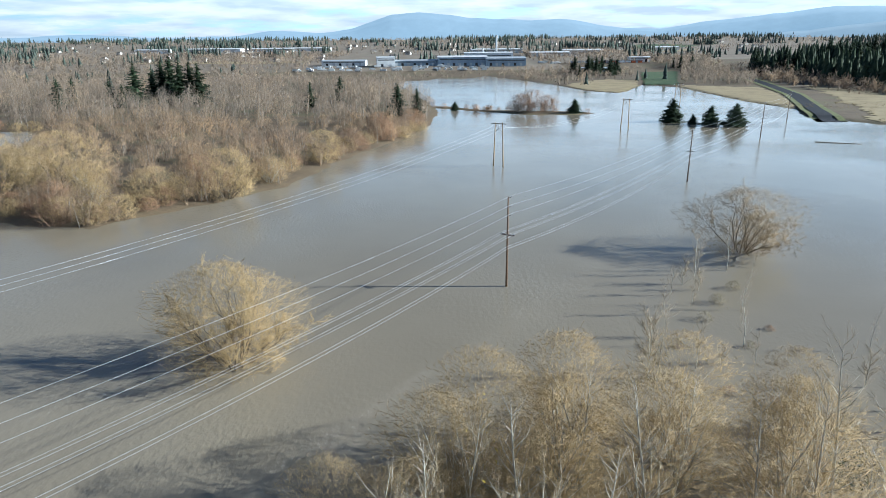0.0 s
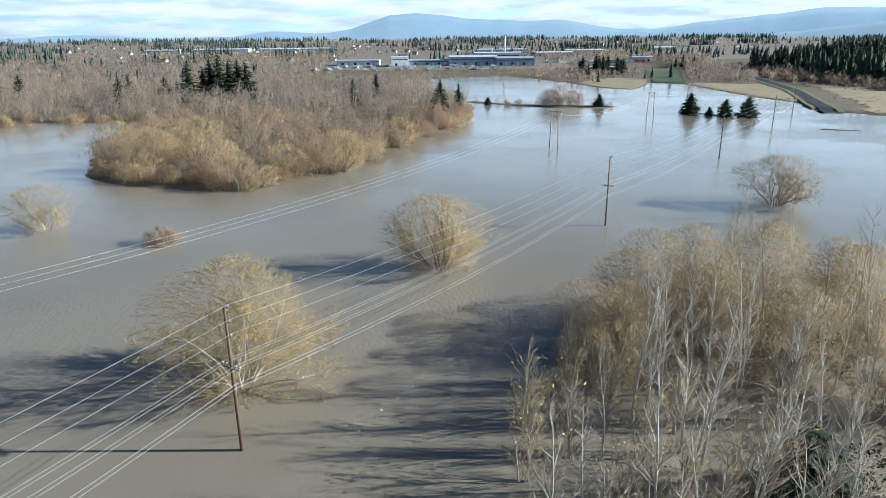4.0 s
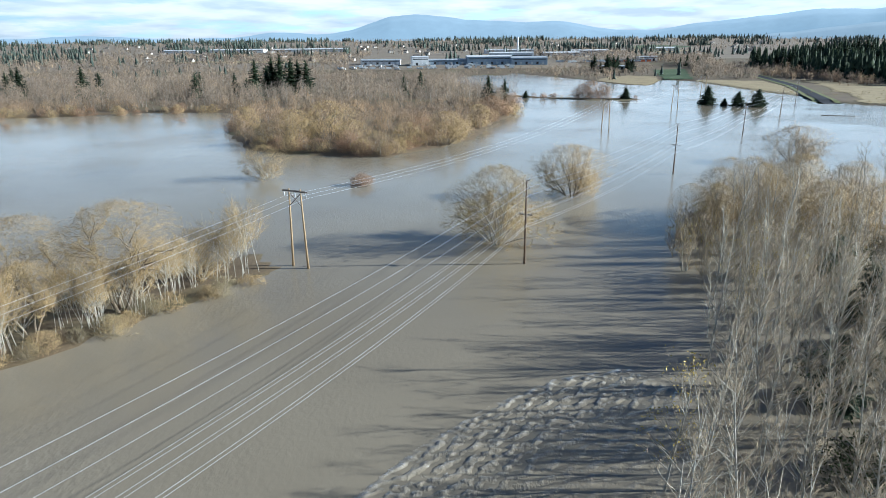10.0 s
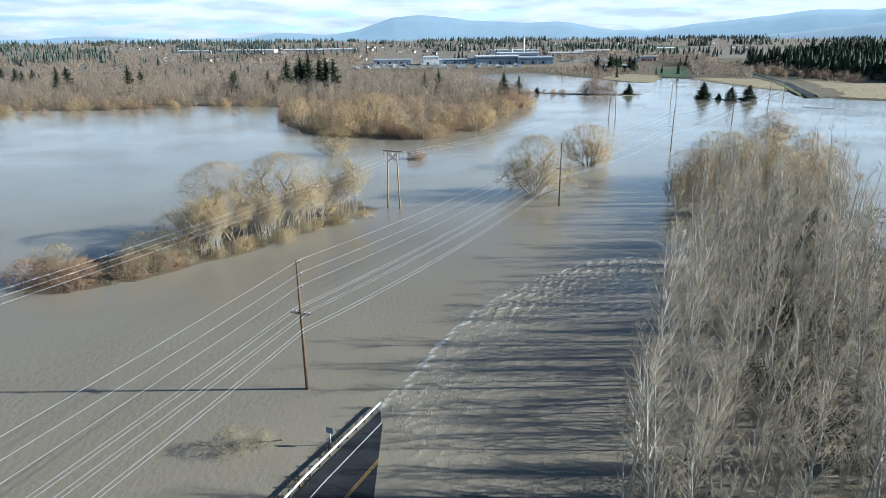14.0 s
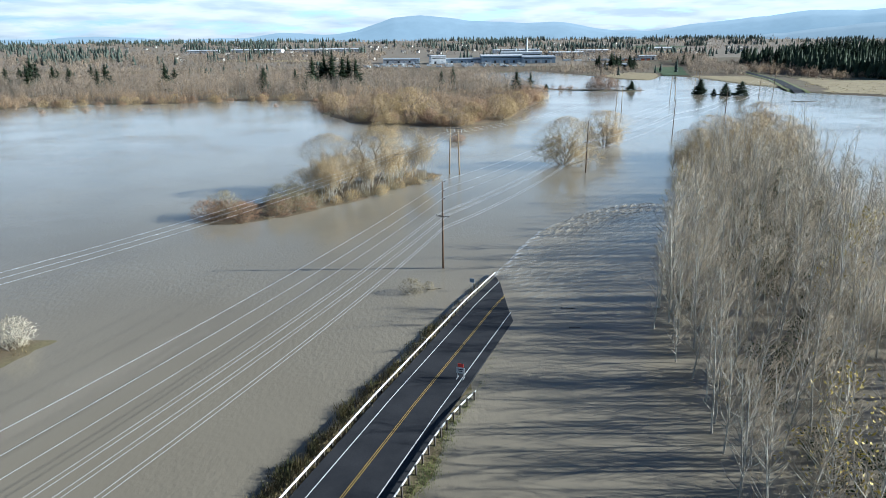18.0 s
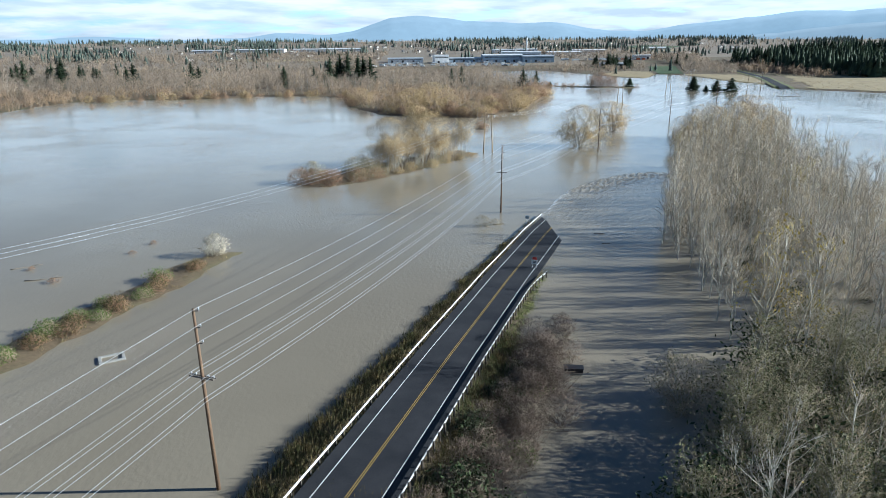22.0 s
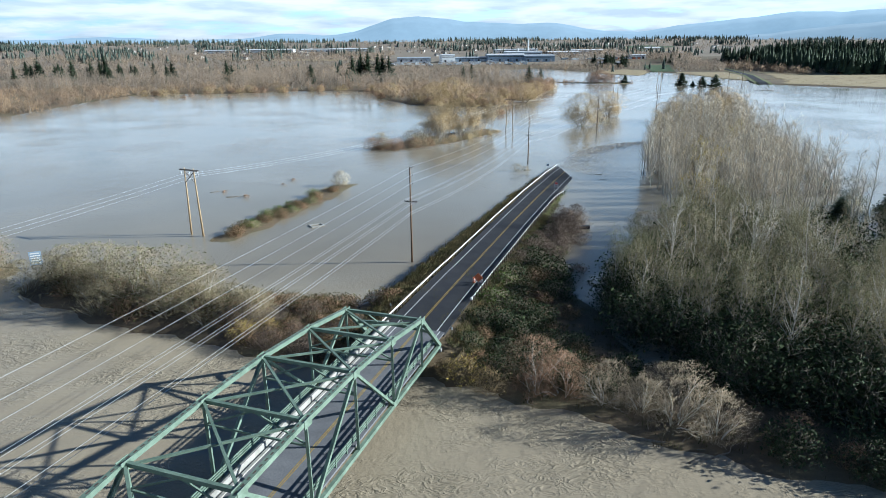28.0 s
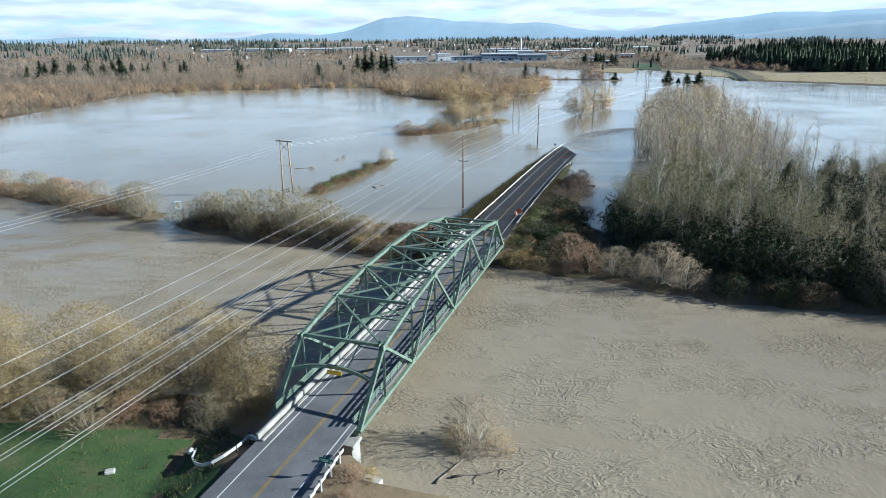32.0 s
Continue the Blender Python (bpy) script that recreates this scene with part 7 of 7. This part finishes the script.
for x, y, w, h in ((-620, 1750, 150, 9), (-470, 1780, 110, 8), (-380, 1800, 130, 8), (-760, 1700, 90, 9), (120, 1500, 120, 9), (300, 1420, 90, 8), (210, 1300, 80, 8), (520, 1560, 80, 8)):
    hall("warehouse", "long white warehouse on the plain", x, y, w, 40, h, M_PALE, M_PALE, 0, 6)


def chimney(x, y, h, r, label):
    z = float(height(x, y))
    ob = thing("chimney", label, "chimney", at=(x, y, z))
    part("shaft", tube([(0, 0, -1), (0, 0, h * 0.6), (0, 0, h)], [r, r * 0.9, r * 0.85], 14, M_PALE), ob)
    part("rim", tube([(0, 0, h - 0.8), (0, 0, h + 0.1)], [r * 1.05, r * 1.05], 14, M_ROOF), ob)
    part("base", boxes([((0, 0, 1.5), (r * 1.6, r * 1.6, 2.5))], M_CONC, 0.1), ob)
    return ob


chimney(85.1, 1080, 44, 1.7, "tall pale factory chimney")
chimney(62, 1076, 24, 1.3, "short pale process chimney")
for k, (dx, h) in enumerate(((92, 17), (98, 19), (104, 16), (45, 15), (52, 18))):
    chimney(dx, 1066, h, 2.6, "squat silver silo beside the factory")


def house(label):
    ob = thing("house", label, "house")
    part("wall", boxes([((0, 0, 2.2), (6, 4.5, 2.7))], M_SIDING), ob)
    V = [(-6.6, -5.1, 4.7), (6.6, -5.1, 4.7), (6.6, 0, 7.6), (-6.6, 0, 7.6), (6.6, 5.1, 4.7), (-6.6, 5.1, 4.7)]
    V += [(a, b, c - 0.3) for a, b, c in V]
    F = [(0, 1, 2, 3), (3, 2, 4, 5), (6, 9, 8, 7), (9, 11, 10, 8), (0, 6, 7, 1), (4, 10, 11, 5), (1, 7, 8, 2), (2, 8, 10, 4), (0, 3, 9, 6), (3, 5, 11, 9)]
    roof = part("roof", mesh_of(V, F, M_TILE), ob)
    for e in (-6, 6):
        part("gable", mesh_of([(e, -4.5, 4.8), (e, 4.5, 4.8), (e, 0, 7.3)], [(0, 2, 1) if e < 0 else (0, 1, 2)], M_SIDING), ob)
    for dx in (-4, -1.3, 3.8):
        part("window", boxes([((dx, -4.52, 2.6), (0.8, 0.06, 0.6))], M_DARKGLASS, 0.01), ob)
    part("door", boxes([((1.4, -4.52, 1.3), (0.5, 0.06, 1.05))], M_TILE, 0.01), ob)
    part("chimney", boxes([((2.5, 1.2, 7.4), (0.4, 0.4, 0.9))], M_CONC, 0.02), roof)
    return ob


first = house("pale house with a dark roof among bare trees")
tagged(first, group="houses of the town")
rng = np.random.RandomState(71)
spots = []
while len(spots) < 130:
    y = rng.uniform(1120, 2500)
    x = rng.uniform(-0.62, 0.5) * (y + 40)
    if (-200 < x < 160 and y < 1120) or (x > 380 and y < 1150):
        continue
    spots.append((x, y))
for k, (x, y) in enumerate(spots):
    m = pose(x, y, float(height(x, y)) - 0.2, 0, 0, rng.uniform(-40, 40))
    if k == 0:
        first.matrix_basis = m
    else:
        copy_thing(first, m)


def truck():
    ob = thing("truck", "white box truck parked in the works yard", "truck", group="trucks in the works yard")
    part("cargo_box", boxes([((-1.2, 0, 2.1), (3.4, 1.25, 1.35))], M_PALE, 0.04), ob)
    cab = part("cab", boxes([((3.3, 0, 1.5), (0.95, 1.15, 1.0))], M_PALE, 0.08), ob)
    part("windscreen", boxes([((4.26, 0, 1.95), (0.03, 1.0, 0.4))], M_DARKGLASS), cab)
    for dx in (-3.2, -2.2, 3.2):
        for sy in (-1, 1):
            part("wheel", tube([(dx, sy * 1.0, 0.5), (dx, sy * 1.25, 0.5)], [0.5, 0.5], 12, M_POST), ob)
    return ob


first_truck = truck()
for k in range(100):
    x = rng.uniform(-230, 60) if k % 4 else rng.uniform(150, 300)
    y = rng.uniform(935, 988) if k % 4 else rng.uniform(1015, 1060)
    m = pose(x, y, float(height(x, y)), 0, 0, rng.choice([0, 90, 180]) + rng.uniform(-8, 8))
    if k == 0:
        first_truck.matrix_basis = m
    else:
        copy_thing(first_truck, m)
hall("workshop", "low white workshop at the green field's end", 318, 1050, 34, 16, 8, M_PALE, M_PALE, 0, 3)
hall("workshop", "long orange-red shed at the green field's end", 282, 1030, 70, 10, 3.5, M_ORANGE, M_TILE, 0, 6, False)

# ---- small things ----
M_RED = surface("red_sign_face", [(0.3, (0.55, 0.04, 0.03)), (0.7, (0.68, 0.08, 0.05))], 2, 0.5, bump_s=0)
M_SIGNGREEN = surface("green_sign_face", [(0.3, (0.0, 0.13, 0.07)), (0.7, (0.01, 0.19, 0.1))], 2, 0.5, bump_s=0)
M_BLACK = surface("black_plastic", [(0.3, (0.012, 0.012, 0.014)), (0.7, (0.03, 0.03, 0.034))], 1, 0.5, fine=8)
M_DRIFT = surface("grey_driftwood", [(0.3, (0.12, 0.095, 0.07)), (0.7, (0.26, 0.215, 0.165))], 1.5, 0.9, fine=10)

# warning board on the road's eastern edge line
x, y, z = road_point(128.5, 3.2)
sg = thing("road_sign", "white and red warning board on a low stand", "sign", at=(x, y, z), turn=-21)
part("board", boxes([((0, 0, 1.25), (0.6, 0.03, 0.45))], M_WHITE, 0.01), sg, "white board")
part("panel", boxes([((0, 0, 2.0), (0.42, 0.03, 0.28))], M_RED, 0.01), sg, "red panel")
for k, wd in enumerate((0.4, 0.3)):
    part("lettering_bar", boxes([((0, -0.036, 1.4 - 0.28 * k), (wd, 0.006, 0.07))], M_BLACK), sg)
for sx in (-0.45, 0.45):
    part("leg", boxes([((sx, 0, 0.5), (0.03, 0.03, 0.9))], M_RAIL, 0.005), sg)
    part("foot", boxes([((sx, 0, 0.04), (0.04, 0.5, 0.04))], M_RAIL, 0.005), sg)

# orange work signs at the bridge approach
x, y, z = road_point(33.5, 4.2)
sg = thing("road_work_sign", "orange diamond work sign on a stand beside the guardrail", "sign", at=(x, y, z), turn=-21)
bm = boxes([((0, 0, 0), (0.62, 0.02, 0.62))], M_ORANGE, 0.01)
part("diamond", bm, sg, "orange diamond", pose(0, 0, 1.45, 0, 45, 0))
part("board", boxes([((0.15, 0.25, 0.75), (0.55, 0.03, 0.3))], M_WHITE, 0.01), sg, "white board")
for a in (-25, 25):
    part("leg", boxes([((0, 0, 0.4), (0.025, 0.025, 0.55))], M_RAIL), sg, "", pose(0, 0, 0.1, a, 0, 0))
cone = thing("barrel", "orange and white traffic barrel on the road", "barrel", at=road_point(34.5, 3.1))
part("drum", tube([(0, 0, 0.05), (0, 0, 0.5), (0, 0, 1.0)], [0.3, 0.26, 0.22], 14, M_ORANGE), cone)
for h in (0.35, 0.7):
    part("band", tube([(0, 0, h), (0, 0, h + 0.14)], [0.295 - 0.06 * h, 0.285 - 0.06 * h], 14, M_WHITE, cap=False), cone, "white band")
part("foot", tube([(0, 0, 0), (0, 0, 0.06)], [0.4, 0.38], 14, M_BLACK), cone, "black rubber base")

# back of a small sign on the western verge, and slim markers at the bridge approach
x, y, z = road_point(161.5, -6.6)
sg = thing("road_sign", "small blue-green sign on a post by the drowned verge", "sign", at=(x, y, max(z, 0) - 0.2), turn=-21)
part("board", boxes([((0, 0, 2.1), (0.45, 0.025, 0.4))], M_CLAD, 0.01), sg, "weathered blue-green board")
part("post", boxes([((0, 0.05, 1.0), (0.04, 0.04, 1.3))], M_RAIL, 0.006), sg)
for s_, o_ in ((16.5, -6.3), (10.5, 5.9)):
    x, y, z = road_point(s_, o_)
    mk = thing("marker_post", "slim white marker post beside the bridge approach", "post", at=(x, y, z - 0.3), turn=-21, group="marker posts by the bridge")
    part("post", boxes([((0, 0, 0.7), (0.05, 0.03, 0.8))], M_POST, 0.008), mk)
    part("reflector", boxes([((0, -0.04, 1.3), (0.11, 0.012, 0.24))], M_WHITE, 0.006), mk, "white reflector plate")
x, y, z = road_point(24.5, 5.25)
te = thing("rail_terminal", "white rounded guardrail terminal beside the road", "guardrail", at=(x, y, z), turn=-21)
part("cap", tube([(0, 0, 0.4), (0, 0, 0.84)], [0.22, 0.22], 12, M_WHITE), te, "white rounded cap")
part("post", boxes([((0, 0.1, 0.2), (0.09, 0.09, 0.6))], M_POST, 0.012), te)

# info board at the river mouth
sg = thing("notice_board", "large grey notice board standing in flood water", "sign", at=(-241.2, -231.4, -0.3), turn=20)
part("board", boxes([((0, 0, 2.6), (1.15, 0.06, 1.5))], M_CLAD, 0.02), sg)
for k in range(5):
    part("lettering_bar", boxes([((0, -0.075, 3.7 - 0.52 * k), (0.9, 0.015, 0.12))], M_WHITE), sg)
for sx in (-1.0, 1.0):
    part("post", boxes([((sx, 0.1, 1.2), (0.08, 0.08, 1.6))], M_POST, 0.01), sg)

# green sign and barrier blocks at the south end of the bridge
x, y, z = road_point(-73.0, 4.9)
sg = thing("road_sign", "small green road sign beside the bridge end", "sign", at=(x, y, z), turn=-21)
part("board", boxes([((0, 0, 1.75), (0.6, 0.02, 0.3))], M_SIGNGREEN, 0.01), sg)
part("lettering_bar", boxes([((0, -0.026, 1.84), (0.45, 0.006, 0.06))], M_WHITE), sg)
part("lettering_bar", boxes([((0, -0.026, 1.66), (0.35, 0.006, 0.06))], M_WHITE), sg)
part("post", boxes([((0, 0.05, 0.7), (0.035, 0.035, 1.2))], M_RAIL, 0.005), sg)
for k in range(6):
    x, y, z = road_point(-70.5 - 2.2 * k, 5.1 + 0.12 * k)
    b = thing("barrier_post", "white guard post at the bridge end", "barrier", at=(x, y, z), turn=-21, group="guard posts at the bridge end")
    part("post", boxes([((0, 0, 0.35), (0.12, 0.14, 0.7))], M_CONC_OLD, 0.03), b)
    part("rail_piece", boxes([((0, -0.1, 0.62), (0.05, 1.1, 0.16))], M_RAIL, 0.02), b)

# curved rail end at the south-west corner
pts = []
_sx, _sy, _sz = road_point(-70, -5.0)
for k in range(15):
    t = k / 14
    if t < 0.45:
        q = t / 0.45
        x, y = _sx + (-194.6 - _sx) * q, _sy + (-347.5 - _sy) * q
    else:
        q = (t - 0.45) / 0.55 * math.pi
        x, y = -197.6 + 3.0 * math.cos(q), -347.5 - 4.2 * math.sin(q)
    pts.append((x, y, max(float(height(x, y)) + 0.55, _sz + 0.27 - 3.2 * t)))
cr = thing("curved_guardrail", "white guardrail curving away from the road", "guardrail", at=pts[7])
inv = Matrix.Translation(-Vector(pts[7]))
part("rail", sweep(pts, 0.06, 0.17, M_RAIL), cr, "pale steel rail", inv)
pb = boxes([((0, 0, -0.55), (0.09, 0.09, 0.85))], M_POST, 0.01)
for k in range(0, 15, 2):
    part("post", pb, cr, "", inv @ Matrix.Translation(Vector(pts[k]) + Vector((0.05, 0.12, 0))))
part("terminal", tube([Vector(pts[-1]) + Vector((-0.5, 0, -0.2)), Vector(pts[-1]) + Vector((-0.5, 0, 0.25))], [0.35, 0.35], 12, M_WHITE), cr, "white rounded rail end", inv)

# floating box and drifting frame
bx = thing("floating_box", "black plastic crate floating in the flood", "crate", at=(-117.2, -209.5, 0.12), turn=-8)
part("body", boxes([((0, 0, 0.1), (1.35, 0.6, 0.42))], M_BLACK, 0.08), bx)
part("rim", boxes([((0, 0, 0.5), (1.42, 0.67, 0.05))], M_BLACK, 0.02), bx)
fr = thing("floating_raft", "drifting wooden frame of grey timbers", "raft", at=(-186.0, -202.0, 0.12), turn=28)
for c, h in (((0, 1.1, 0), (1.7, 0.12, 0.1)), ((0, -1.1, 0), (1.7, 0.12, 0.1)), ((-1.6, 0, 0.02), (0.12, 1.1, 0.1)), ((1.6, 0, 0.02), (0.12, 1.1, 0.1))):
    part("timber", boxes([(c, (h[0] + 0.1, h[1] + 0.1, 0.12))], M_CONC_OLD, 0.02), fr)
con = thing("concrete_block", "weathered concrete block at the bridge end", "block", at=(*road_xy(-69, 8.6), 0.6), turn=-30)
part("block", boxes([((0, 0, 0.3), (1.2, 0.8, 0.7))], M_CONC, 0.06), con)
rock = thing("concrete_block", "pale broken slab in the grass", "block", at=(-208.5, -350.5, float(height(-208.5, -350.5)) + 0.2), turn=15)
part("block", boxes([((0, 0, 0.05), (0.5, 0.35, 0.2))], M_CONC, 0.08), rock)


def log(x, y, ln, r, turn, label):
    ob = thing("drift_log", label, "log", at=(x, y, 0.02), turn=turn)
    rg = np.random.RandomState(int(abs(x * 7 + y)) % 1000)
    p = [(ln * (k / 5 - 0.5), rg.normal(0, 0.05 * ln ** 0.5), rg.normal(0.03, 0.04)) for k in range(6)]
    part("trunk", tube(p, [r * (1 - 0.1 * k) for k in range(6)], 7, M_DRIFT), ob)
    for k in range(3):
        q = Vector(p[2 + k])
        e = q + Vector((rg.uniform(0.3, 0.8), rg.choice([-1, 1]) * rg.uniform(0.4, 1.0), rg.uniform(0.2, 0.7))) * ln * 0.16
        part("branch", tube([q, e], [r * 0.4, r * 0.12], 5, M_DRIFT), ob)


for x, y, ln, r, tn in ((-169, -350.5, 7, 0.16, 10), (-172.5, -350, 5, 0.14, 50), (-130, -300.5, 9, 0.2, -20), (-126, -303, 7, 0.15, 15), (-135, -296, 6, 0.12, -35), (-105, 59, 6, 0.2, 8), (-106.5, 61.5, 5, 0.15, -25),
                        (-112.5, -138.5, 1.5, 0.1, 40), (-95, -142, 2.5, 0.12, -10), (-228, -243, 6, 0.14, -20), (-118.5, -131.5, 3, 0.1, 5), (170, 243, 18, 0.25, -25), (-216, -166, 7, 0.1, 20), (-224, -158, 6, 0.1, 30), (-95.5, -150, 2, 0.1, 0)):
    log(x, y, ln, r, tn, "grey drift log lying in flood water")
